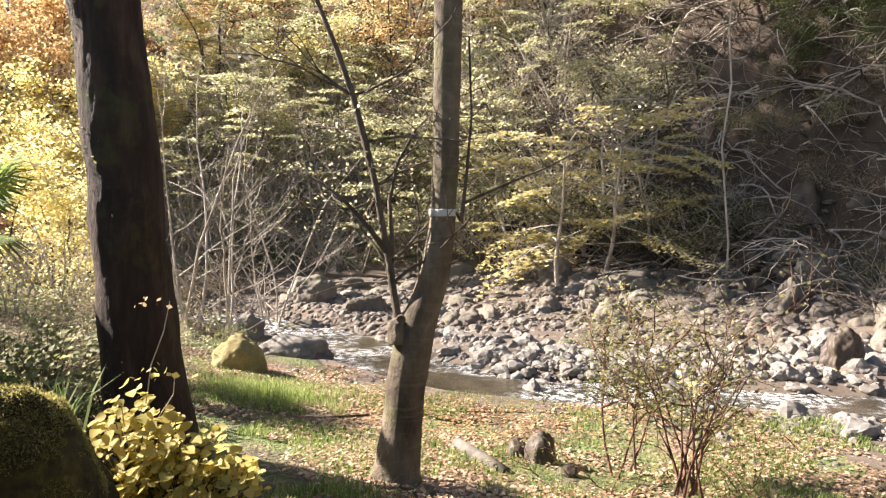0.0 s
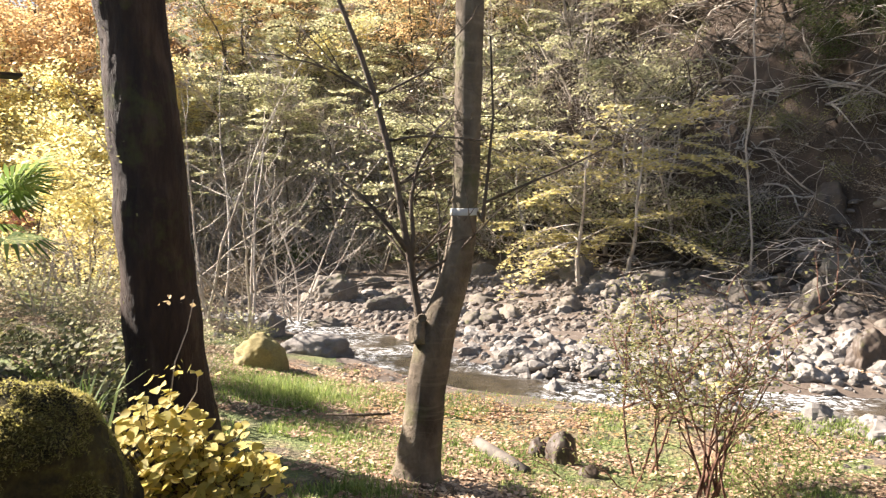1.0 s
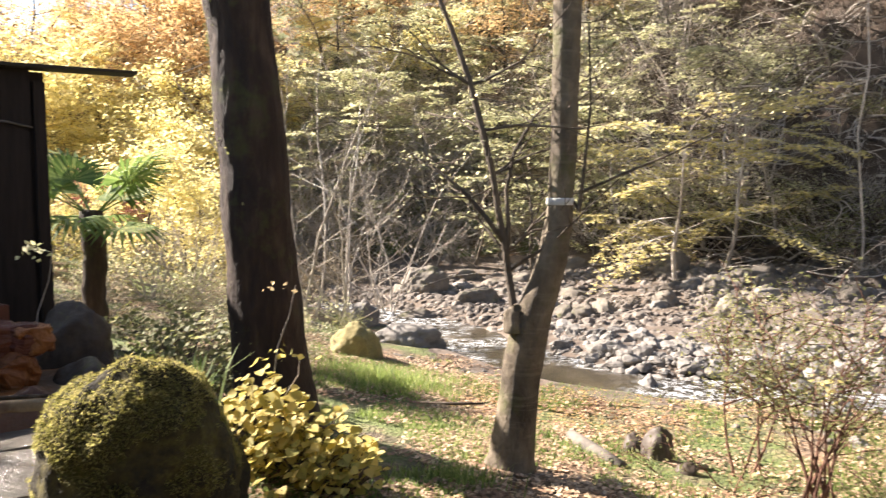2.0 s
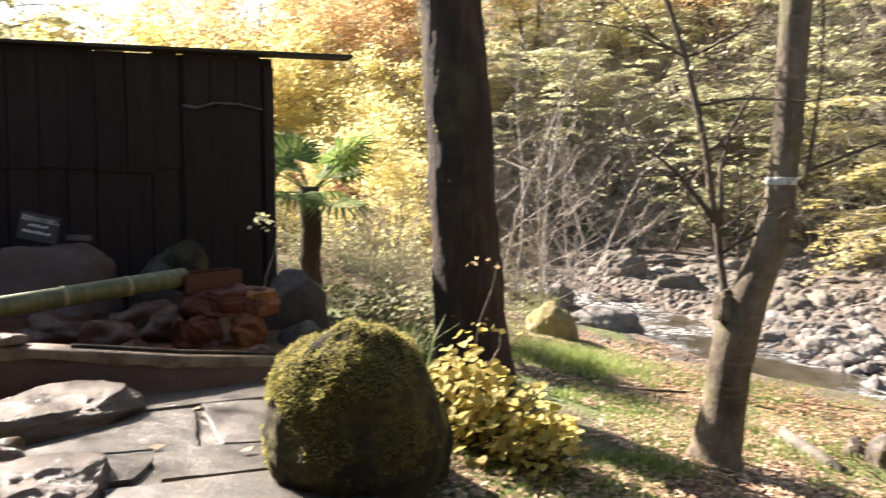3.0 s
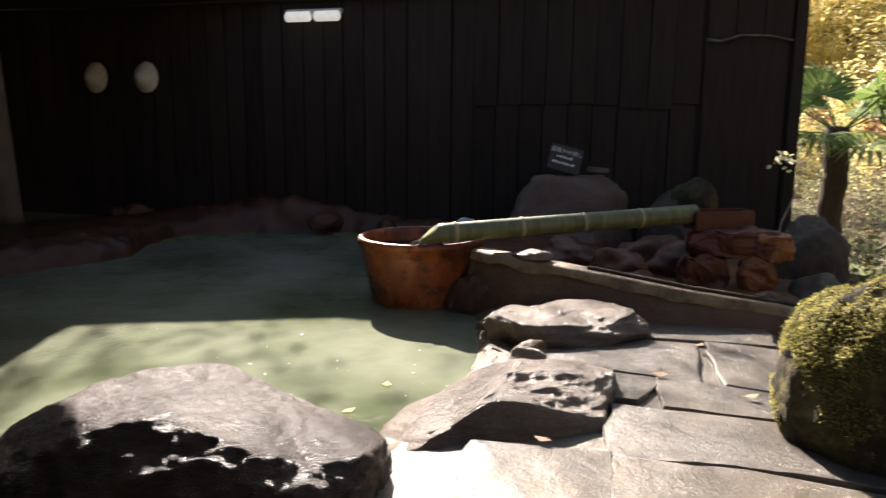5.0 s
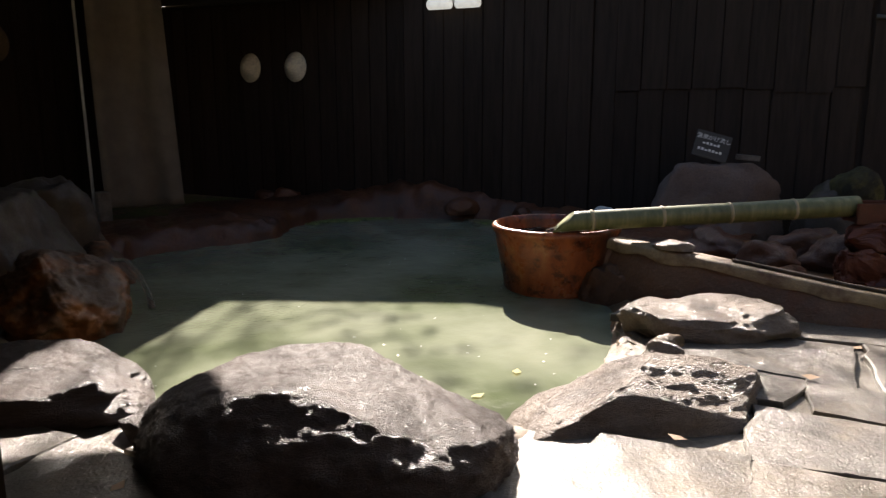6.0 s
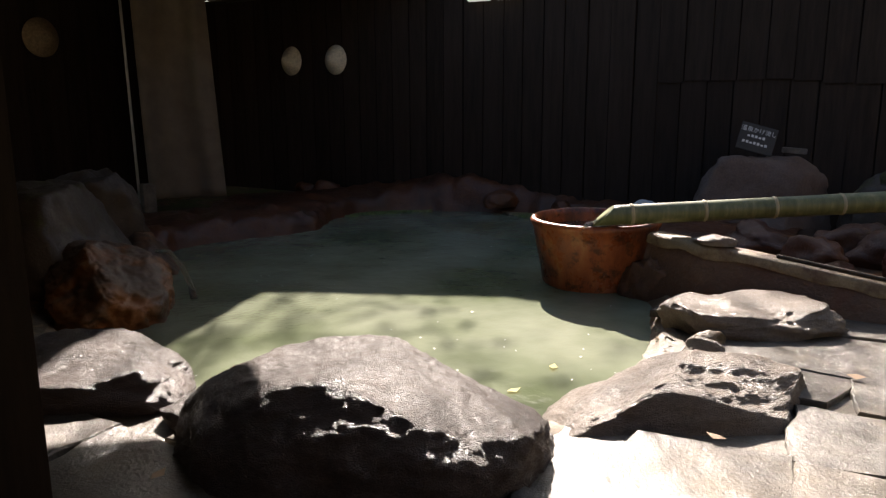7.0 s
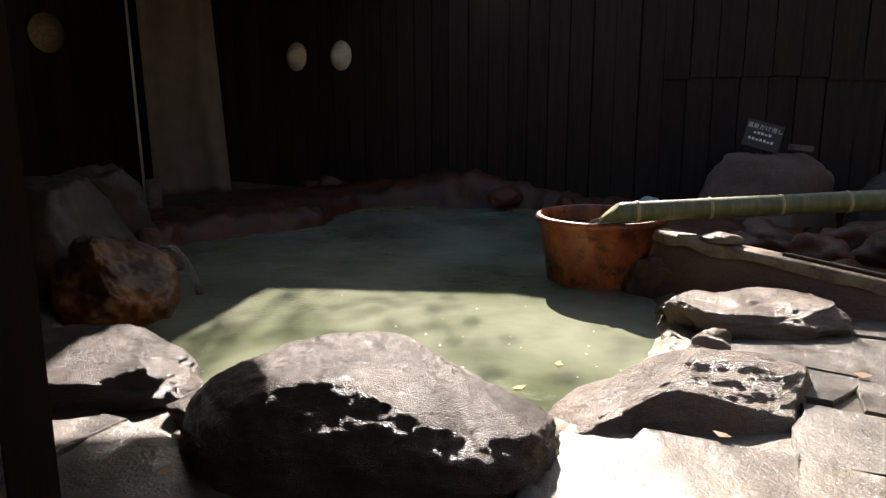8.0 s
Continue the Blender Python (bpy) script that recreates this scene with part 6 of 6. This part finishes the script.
roots = [(-0.75 + g.normal() * .16, 5.35 + g.normal() * .10, gz(-0.75, 5.35)) for _ in range(260)]
put("grass_tuft", blade_mesh("grass_tuft", roots, g.uniform(0.08, 0.2, 260), g, L_GREEN, 0.005, 0.9), None, "bright green grass tuft at the tree's foot", kind="stuff", category="grass")

# ---------------------------------------------------------------- hillside woods
LIB = {}


def lib(key, ob):
    LIB.setdefault(key, []).append([ob, 0])


def plant(key, x, y, turn, scale, sink=0.15):
    rec = LIB[key][int(abs(x * 7.3 + y * 3.1)) % len(LIB[key])]
    m = at(x, y, turn, scale, sink)
    if rec[1] == 0:
        rec[0].matrix_basis = m
    else:
        copy_thing(rec[0], at(x, y, turn, 1.0, sink)).matrix_basis = m
    rec[1] += 1


def spray_tree(name, seed, height, limbs_n, reach, label, bark, leaf, size):
    """A slender leaning tree whose long level limbs carry flat sprays of leaves."""
    r = random.Random(seed)
    root = thing(name, pose(0, 0, 0), label, "tree", "trees with level sprays")
    lean = Vector((r.gauss(0, 0.15), r.gauss(0, 0.15), 1)).normalized()
    trunk = [(lean * (height * i / 8) + Vector((0.10 * math.sin(i * 1.3 + seed), 0.10 * math.cos(i + seed), -0.3 if i == 0 else 0)), 0.06 * (1 - 0.8 * i / 8)) for i in range(9)]
    twigs, cs = [], []
    for k in range(limbs_n):
        q, rad = trunk[r.randint(2, 8)]
        a = r.uniform(0, 6.283)
        ln = reach * r.uniform(0.6, 1.1)
        p, d = q.copy(), Vector((math.cos(a), math.sin(a), r.uniform(-0.1, 0.8)))
        limb = [(p.copy(), max(rad * 0.5, 0.012))]
        for i in range(9):
            d = (d + Vector((r.gauss(0, 0.10), r.gauss(0, 0.10), -0.07))).normalized()
            p = p + d * ln / 9
            limb.append((p.copy(), 0.014 * (1 - 0.75 * i / 9) + 0.002))
            if i < 2:
                continue
            for sgn in (-1, 1):
                e = (d * 0.7 + Vector((-d.y, d.x, 0)) * sgn * r.uniform(0.6, 1.0) + Vector((0, 0, r.gauss(0, 0.10)))).normalized()
                tl = ln * 0.34 * (1 - 0.06 * i) * r.uniform(0.6, 1.2)
                t = [(p.copy(), 0.006)]
                for j in range(4):
                    e = (e + Vector((r.gauss(0, 0.12), r.gauss(0, 0.12), -0.05))).normalized()
                    s_ = t[-1][0] + e * tl / 4
                    t.append((s_, 0.005 - j * 0.0008))
                    for _ in range(r.randint(2, 4)):
                        cs.append(s_ + Vector((r.gauss(0, 0.07), r.gauss(0, 0.07), r.gauss(0, 0.018))))
                twigs.append(t)
        twigs.append(limb)
    v, f = tube_data([trunk], 7)
    put("trunk", mesh_from("trunk", v, f, bark, True), root)
    v, f = tube_data(twigs, 3)
    put("branchwork", mesh_from("branchwork", v, f, bark, True), root)
    g = np.random.default_rng(seed)
    put("crown", leaf_mesh("crown", [tuple(c) for c in cs], g.uniform(0.6, 1.3, len(cs)) * size, g, leaf, flat=0.9, slim=0.6), root)
    return root


def arching_canes(name, seed, n, size, label, bark):
    """A thicket of bare arching stems that cross one another."""
    r = random.Random(seed)
    root = thing(name, pose(0, 0, 0), label, "shrub", "bare thickets")
    paths, tips = [], []
    for k in range(n):
        a = r.uniform(0, 6.283)
        grow(r, (r.gauss(0, size * 0.35), r.gauss(0, size * 0.35), -0.1), (math.cos(a) * 0.7, math.sin(a) * 0.7, r.uniform(0.5, 1.3)), size * r.uniform(0.7, 1.4), 0.014, 1, paths, tips, 0.30, 4, 0.55, -0.07, 7)
    v, f = tube_data(paths, 3)
    put("stemwork", mesh_from("stemwork", v, f, bark, True), root)
    return root


for s in range(4):
    lib("lime", spray_tree("hill_tree", 800 + s, 4.4, 15, 2.1, "slender hillside tree with flat sprays of yellow-green leaves", M_STEM, L_LIME, 0.125))
for s in range(2):
    lib("spray", spray_tree("golden_tree", 810 + s, 3.6, 14, 2.3, "leaning tree with level sprays of golden leaves", M_TWIG, L_SPRAY, 0.115))
for s in range(3):
    lib("canes", arching_canes("bare_thicket", 830 + s, 26, 1.7, "thicket of pale bare arching stems on the slope", M_TWIG))
    lib("browncanes", arching_canes("brown_thicket", 835 + s, 24, 1.6, "thicket of brown bare stems on the slope", M_STEM))
    lib("yellow", tree("yellow_tree", 820 + s, 5.2, 0.06, "tree in bright yellow autumn leaf on the slope", "tree", M_DARKTWIG, L_YELLOW, per=7, spray=0.26, leaf_size=0.15, stems=2, depth=2, kids=6, lean=0.25, start=0.2, flat=0.3, group="yellow trees"))
    lib("orange", tree("orange_tree", 840 + s, 6.0, 0.07, "tree in dull orange autumn leaf on the slope", "tree", M_DARKTWIG, L_ORANGE, per=7, spray=0.28, leaf_size=0.15, stems=2, depth=2, kids=6, lean=0.25, start=0.25, flat=0.3, group="orange trees"))
    lib("bare", tree("bare_shrub", 860 + s, 4.2, 0.045, "leafless pale grey many-stemmed shrub", "shrub", M_TWIG, None, stems=5, depth=2, kids=5, lean=0.30, start=0.25, spread=0.8, sides=5, lift=0.08, wob=0.25, group="bare shrubs"))
    lib("ever", tree("evergreen", 880 + s, 5.5, 0.09, "dark evergreen tree on the cliff", "tree", M_DARKTWIG, L_DARK, per=8, spray=0.26, leaf_size=0.17, stems=2, depth=2, kids=6, lean=0.3, start=0.15, flat=0.4, group="evergreens"))
    lib("olive", tangle("undergrowth", 900 + s, 1.7, "tangle of olive-leaved stems on the slope", "undergrowth", M_TWIG, L_OLIVE, 22, 4, 0.10, 0.20))
    lib("dry", tangle("dry_undergrowth", 920 + s, 1.8, "tangle of dry brown stems and leaves on the slope", "undergrowth", M_TWIG, L_DRYGRASS, 30, 3, 0.095, 0.20))
    lib("limelow", tangle("leafy_undergrowth", 940 + s, 1.9, "yellow-green leafy undergrowth on the slope", "undergrowth", M_TWIG, L_LIME, 22, 4, 0.115, 0.20))
for s in range(2):
    lib("sapling", tree("bare_sapling", 970 + s, 6.4, 0.032, "clump of tall thin pale leafless saplings", "tree", M_TWIG, None, stems=4, depth=2, kids=4, lean=0.14, start=0.15, spread=0.8, sides=5, lift=0.12, wob=0.25, group="bare saplings"))
lib("pink", tree("pink_shrub", 960, 2.2, 0.03, "shrub with pinkish-red autumn leaves", "shrub", M_DARKTWIG, L_PINK, per=12, spray=0.25, leaf_size=0.13, stems=4, depth=2, kids=5, start=0.2))

rw = random.Random(77)


def scatter(key, n, az, up, scale, sink=0.15):
    """Plants of one kind over a stretch of the slope: bearings, metres up from its foot."""
    for _ in range(n):
        a = rw.uniform(*az)
        d = float(hill_foot(a)) + rw.uniform(*up)
        x, y = polar(a, d)
        plant(key, x, y, rw.uniform(0, 6.283), rw.uniform(*scale), sink)


# open wood on the slope
scatter("limelow", 26, (-17, 14), (1.5, 10), (0.7, 1.2))
scatter("olive", 24, (-20, 24), (1.0, 10), (0.6, 1.0))
scatter("dry", 26, (-13, 30), (1.0, 11), (0.7, 1.2))
scatter("canes", 60, (-14, 24), (0.8, 11), (0.7, 1.3), 0.05)
scatter("browncanes", 30, (-16, 24), (0.8, 11), (0.7, 1.3), 0.05)
scatter("lime", 34, (-13, 18), (1.5, 13), (0.7, 1.15))
scatter("bare", 22, (-18, 22), (0.5, 10), (0.7, 1.2))
scatter("orange", 5, (-4, 8), (8, 13), (0.6, 0.9))
scatter("orange", 12, (2, 26), (10, 17), (0.8, 1.2))
scatter("canes", 44, (5, 20), (0.3, 8), (0.7, 1.3), 0.05)
scatter("bare", 12, (6, 20), (0.3, 5), (0.6, 1.0), 0.05)
# the cliff: bare soil and roots, few leaves, evergreens along its top
scatter("browncanes", 60, (-36, -15), (0.3, 10), (0.35, 0.7), 0.05)
scatter("dry", 26, (-36, -14), (0.3, 9), (0.25, 0.5))
scatter("canes", 10, (-32, -14), (0.5, 7), (0.4, 0.8), 0.05)
scatter("olive", 18, (-36, -15), (1, 9), (0.4, 0.8))
scatter("ever", 7, (-36, -19), (4.0, 6), (0.3, 0.5))
scatter("ever", 14, (-38, -18), (6.0, 9), (0.45, 0.75))
scatter("ever", 22, (-40, -17), (9, 14), (0.8, 1.25))
scatter("ever", 4, (-15, -7), (11, 14), (0.8, 1.1))
# up the valley
scatter("yellow", 14, (19, 36), (-1.5, 6), (0.7, 1.0))
scatter("orange", 18, (22, 44), (6, 16), (0.8, 1.25))
scatter("yellow", 12, (28, 44), (2, 12), (0.8, 1.2))
scatter("orange", 4, (46, 75), (2, 12), (0.6, 0.8))
scatter("dry", 18, (16, 42), (-6, 0), (0.5, 0.9))
scatter("olive", 14, (22, 42), (-9, 0), (0.5, 0.9))
scatter("yellow", 6, (6, 21), (5, 12), (0.5, 0.8))
scatter("lime", 6, (8, 21), (1, 8), (0.7, 1.0))
for az, d, s in ((33.0, 24, 1.0), (35.0, 24.5, 0.9), (31.0, 25, 0.8), (37.5, 24, .9)):
    plant("pink", *polar(az, d), az, s)
for az, d, s in ((27, 19, .7), (30, 18, .6), (24.5, 21, .75), (33, 16, .45)):
    plant("yellow", *polar(az, d), az, s)
# pale bare shrubs on the near bank beside the big tree
for az, d, s in ((15.8, 14.0, 0.9), (18.6, 14.4, 0.95), (12.6, 17, .8)):
    plant("sapling", *polar(az, d), az * 3, s)
for az, d, s in ((26.5, 13.5, .55), (29.5, 14, .5)):
    plant("bare", *polar(az, d), az * 3, s)
# sprays that reach out from the slope over the stream
for az, d, s in ((-8.5, 18.6, 1.0), (-12.0, 19.4, 1.05), (-5.0, 19.8, 0.9), (-15.5, 20.6, 0.9), (-10.5, 21.5, 1.1)):
    plant("spray", *polar(az, d), az, s)
for az, d, s in ((1.5, 20.5, .8), (6.0, 22.0, .8)):
    plant("lime", *polar(az, d), az, s)
# trees behind the fence and on the terrace
for i, (az, d, s, k) in enumerate(((56.5, 15.5, 0.85, "lime"), (52, 17, 0.9, "lime"), (66, 17, 0.8, "orange"), (45, 18, 0.9, "yellow"), (43, 16, 0.75, "yellow"), (75, 19, 1.0, "lime"), (70, 18, .95, "yellow"))):
    plant(k, *polar(az, d), i * 1.7, s)
for i, (az, d, rad) in enumerate(((57.0, 20, .23), (58.8, 20.3, .27), (60.6, 20.1, .21))):
    x, y = polar(az, d)
    v, f = tube_data([[((0, 0, -0.3), rad * 1.2), ((0.05, 0, 1.5), rad), ((0.1 - .1 * i, 0.05, 4), rad * .9), ((0.4 - .35 * i, 0.1, 7), rad * .6)]], 12)
    tr = thing("dark_tree", at(x, y, 0), "dark straight trunk behind the fence", "tree", "trunks behind the fence")
    put("trunk", mesh_from("trunk", v, f, M_BARK1, True), tr)
    limbs, tips = [], []
    rk = random.Random(i)
    for k in range(9):
        a = rk.uniform(0, 6.283)
        grow(rk, (0.2 - .15 * i, 0.05, rk.uniform(4, 7)), (math.cos(a), math.sin(a), 0.5), 1.8, 0.04, 1, limbs, tips, 0.25, 4, 0.55, 0.05, 5)
    v, f = tube_data(limbs, 4)
    put("branchwork", mesh_from("branchwork", v, f, M_BARK1, True), tr)
    c, g = crown_points(tips[::2], 2, 0.25, rk)
    put("crown", leaf_mesh("crown", c, g.uniform(0.08, 0.13, len(c)), g, L_OLIVE), tr)


# bare roots and creepers hanging on the cliff
def roots_on_cliff():
    r = random.Random(55)
    for k in range(230):
        az, up = r.uniform(-36, -9), r.uniform(0.2, 8.5)
        d = float(hill_foot(az)) + up
        x, y = polar(az, d)
        paths, tips = [], []
        n = r.randint(1, 3)
        for q in range(n):
            a = radians(az) + r.gauss(0, 0.8)
            grow(r, (0, 0, 0.1), (math.sin(a) * 0.9 + r.gauss(0, .5), -math.cos(a), r.uniform(-0.2, 0.5)), r.uniform(1.2, 2.8), 0.03, 1, paths, tips, 0.4, 4, 0.6, -0.10, 7)
        v, f = tube_data(paths, 4)
        ob = put("bare_creeper", mesh_from("bare_creeper", v, f, M_TWIG if k % 2 == 0 else M_STEM, True), None, "pale bare root and creeper stems on the cliff", category="creeper", group="creepers on the cliff")
        ob.matrix_basis = at(x, y, 0, 1.0, 0.0)
    x, y = polar(-20.2, 18.8)
    v, f = tube_data([[((0, 0, -1), .028), ((0.06, 0, 1), .025), ((-0.03, 0, 2), .024), ((-0.12, 0.05, 3.2), .022), ((0.05, 0, 4.6), .02), ((-0.03, 0, 5.8), .018), ((0.06, 0, 7), .014)]], 8)
    ob = put("slender_tree", mesh_from("slender_tree", v, f, M_TWIG, True), None, "single straight pale stem before the cliff", category="tree")
    ob.matrix_basis = at(x, y, 0)


roots_on_cliff()

# tall cedars added up the valley; their unseen high crowns shade the cliff
for i, (az, d) in enumerate(((22.2, 26), (22.7, 24.5), (23.2, 27.5), (22.4, 29.5), (22.0, 23.0), (22.9, 25.2))):
    x, y = polar(az, d)
    ck = random.Random(40 + i)
    high = -2.5 if i > 3 else 0.0
    ced = thing("tall_cedar", at(x, y, 0), "added tall cedar whose unseen high dark crown shades the cliff", "tree", "tall cedars")
    v, f = tube_data([[((0, 0, -0.5), .22), ((0, 0, 6), .18), ((0, 0, 13), .13), ((0, 0, 20 + high), .05)]], 10)
    put("trunk", mesh_from("trunk", v, f, M_BARK1, True), ced)
    limbs, tips = [], []
    for k in range(26):
        a = ck.uniform(0, 6.283)
        grow(ck, (0, 0, high + ck.uniform(14.0, 19.5)), (math.cos(a), math.sin(a), 0.1), 2.6, 0.04, 1, limbs, tips, 0.2, 5, 0.5, 0.02, 5)
    v, f = tube_data(limbs, 4)
    put("branchwork", mesh_from("branchwork", v, f, M_BARK1, True), ced)
    c, g = crown_points(tips, 8, 0.3, ck)
    put("crown", leaf_mesh("crown", c, g.uniform(0.15, 0.26, len(c)), g, L_DARK), ced)


# larger loose stones in the stream bed, each by itself
rs = random.Random(101)
stones = [rock_mesh("river_stone", (1, 0.8, 1.0), 950 + k, M_RIVER, detail=3, facets=18, rough=0.28, fine=0.06) for k in range(6)]
for me_ in stones:
    me_.polygons.foreach_set("use_smooth", [False] * len(me_.polygons))
for k in range(150):
    a, b = rs.choice(((2.0, 12.2), (3.4, 11.7), (6.0, 11.5), (4.6, 8.9), (0.6, 13.2), (6.2, 12.6)))
    x, y = a + rs.gauss(0, 1.0), b + rs.gauss(0, 0.42)
    h = 0.10 + 0.16 * rs.random() ** 2
    ob = put("river_stone", stones[k % 6], None, "pale grey water-worn stone in the stream bed", category="stone", group="stones in the stream bed")
    ob.matrix_basis = Matrix.LocRotScale((x, y, gz(x, y) - h * 0.3), Euler((0, 0, rs.uniform(0, 6.28))), (h * rs.uniform(0.9, 1.4), h, h * rs.uniform(0.9, 1.3)))

# rough growth between the big tree, the palm and the stream
for i, (x, y, k, sc) in enumerate(((-4.3, 9.6, "limelow", .36), (-3.4, 9.2, "dry", .34), (-5.0, 10.8, "dry", .42), (-4.2, 11.4, "limelow", .42), (-6.0, 11.8, "limelow", .5), (-5.2, 12.8, "dry", .5), (-3.6, 12.0, "olive", .34), (-6.8, 13.4, "olive", .5), (-4.7, 8.9, "dry", .28), (-3.2, 7.9, "limelow", .24), (-7.4, 11.2, "limelow", .5), (-6.4, 9.9, "dry", .42), (-3.9, 8.2, "dry", .25))):
    plant(k, x, y, i * 1.3, sc, 0.05)

# thin tree added behind the fence; its unseen high crown dapples the paving
t = tree("slender_tree", 733, 6.7, 0.05, "unseen slender tree added behind the fence to dapple the bath", "tree", M_BARK2, L_LIME, per=4, spray=0.20, leaf_size=0.10, stems=1, depth=2, kids=5, lean=0.02, start=0.70, spread=1.0)
t.matrix_basis = at(-12.1, 5.4, 0.6)
# three more added crowns, out of view, that break up the sun on the pool
for i, (x, y, hh) in enumerate(((-14.6, 3.7, 6.9), (-15.6, 5.2, 7.6), (-16.4, 4.3, 8.0))):
    t = tree("slender_tree", 741 + i, hh, 0.05, "unseen slender tree added behind the fence to dapple the bath", "tree", M_BARK2, L_LIME, per=3, spray=0.22, leaf_size=0.14, stems=1, depth=2, kids=5, lean=0.02, start=0.62, spread=1.0)
    t.matrix_basis = at(x, y, 0.9 * i)
# dense crown added out of view, blocking sun from the floor at the left
t = tree("slender_tree", 751, 8.9, 0.07, "unseen dense-crowned tree added behind the hut to shade the floor", "tree", M_BARK2, L_OLIVE, per=12, spray=0.28, leaf_size=0.14, stems=1, depth=2, kids=5, lean=0.02, start=0.78, spread=0.9)
t.matrix_basis = at(-14.4, 2.9, 0.4)
# trees on the rise beyond the fence
for i, (az, d, k, sc) in enumerate(((65, 22, "lime", 1.2), (67.5, 24, "orange", 1.1), (71, 23, "lime", 1.25), (74, 25, "lime", 1.3), (77, 24, "yellow", 1.2), (61.5, 26, "lime", 1.4))):
    plant(k, *polar(az, d), i * 1.3, sc)
for i, (az, d, k, sc) in enumerate(((50, 24, "lime", 1.25), (53.5, 25, "lime", 1.3), (63, 24, "yellow", 1.05), (58.5, 27, "lime", 1.4), (68, 26, "lime", 1.2))):
    plant(k, *polar(az, d), i * 1.1, sc)
for i, (az, d, k, sc) in enumerate(((44, 23, "orange", 0.85), (46.5, 25, "orange", 0.9), (49, 22, "lime", 0.95), (51.5, 23, "orange", 0.75), (55, 22.5, "lime", 1.0), (62, 22, "ever", 0.75), (65, 24, "ever", 0.8), (69, 22, "lime", 1.1), (47.5, 28, "yellow", 1.1), (59.5, 25, "ever", 0.7))):
    plant(k, *polar(az, d), i * 0.9, sc)
# blocks lying on the far bank
rb = random.Random(404)
for k in range(54):
    az = rb.uniform(-15, 14)
    x, y = polar(az, rb.uniform(15.6, float(hill_foot(az)) + 0.8))
    if near_line(STREAM, np.array([x]), np.array([y]))[0] < 1.0:
        continue
    h = rb.uniform(0.15, 0.42)
    rock("bank_rock", x, y, gz(x, y) - 0.14, (h * rb.uniform(0.8, 1.5), h * rb.uniform(0.5, 0.9), h), rb.uniform(0, 180), 700 + k, M_RIVERMOSS if k % 4 else M_RIVER, "blocky grey-brown rock on the far bank", group="rocks on the far bank", detail=4, facets=16, rough=0.2, fine=0.07, lava=0.3)
# rubble in the foot of the cliff
rc = random.Random(303)
for k in range(26):
    az = rc.uniform(-31, -11)
    x, y = polar(az, float(hill_foot(az)) + rc.uniform(-1.5, 3.2))
    h = rc.uniform(0.2, 0.55)
    rock("cliff_rock", x, y, gz(x, y) - 0.15, (h * rc.uniform(0.6, 1.1), h * rc.uniform(0.5, 0.8), h), rc.uniform(0, 180), 620 + k, M_RIVERMOSS if k % 3 else M_DARKROCK, "blocky rock jutting out of the cliff", group="rocks in the cliff", detail=4, facets=14, rough=0.2, fine=0.06, lava=0.3)

# ---------------------------------------------------------------- flagstones last
build_paving()
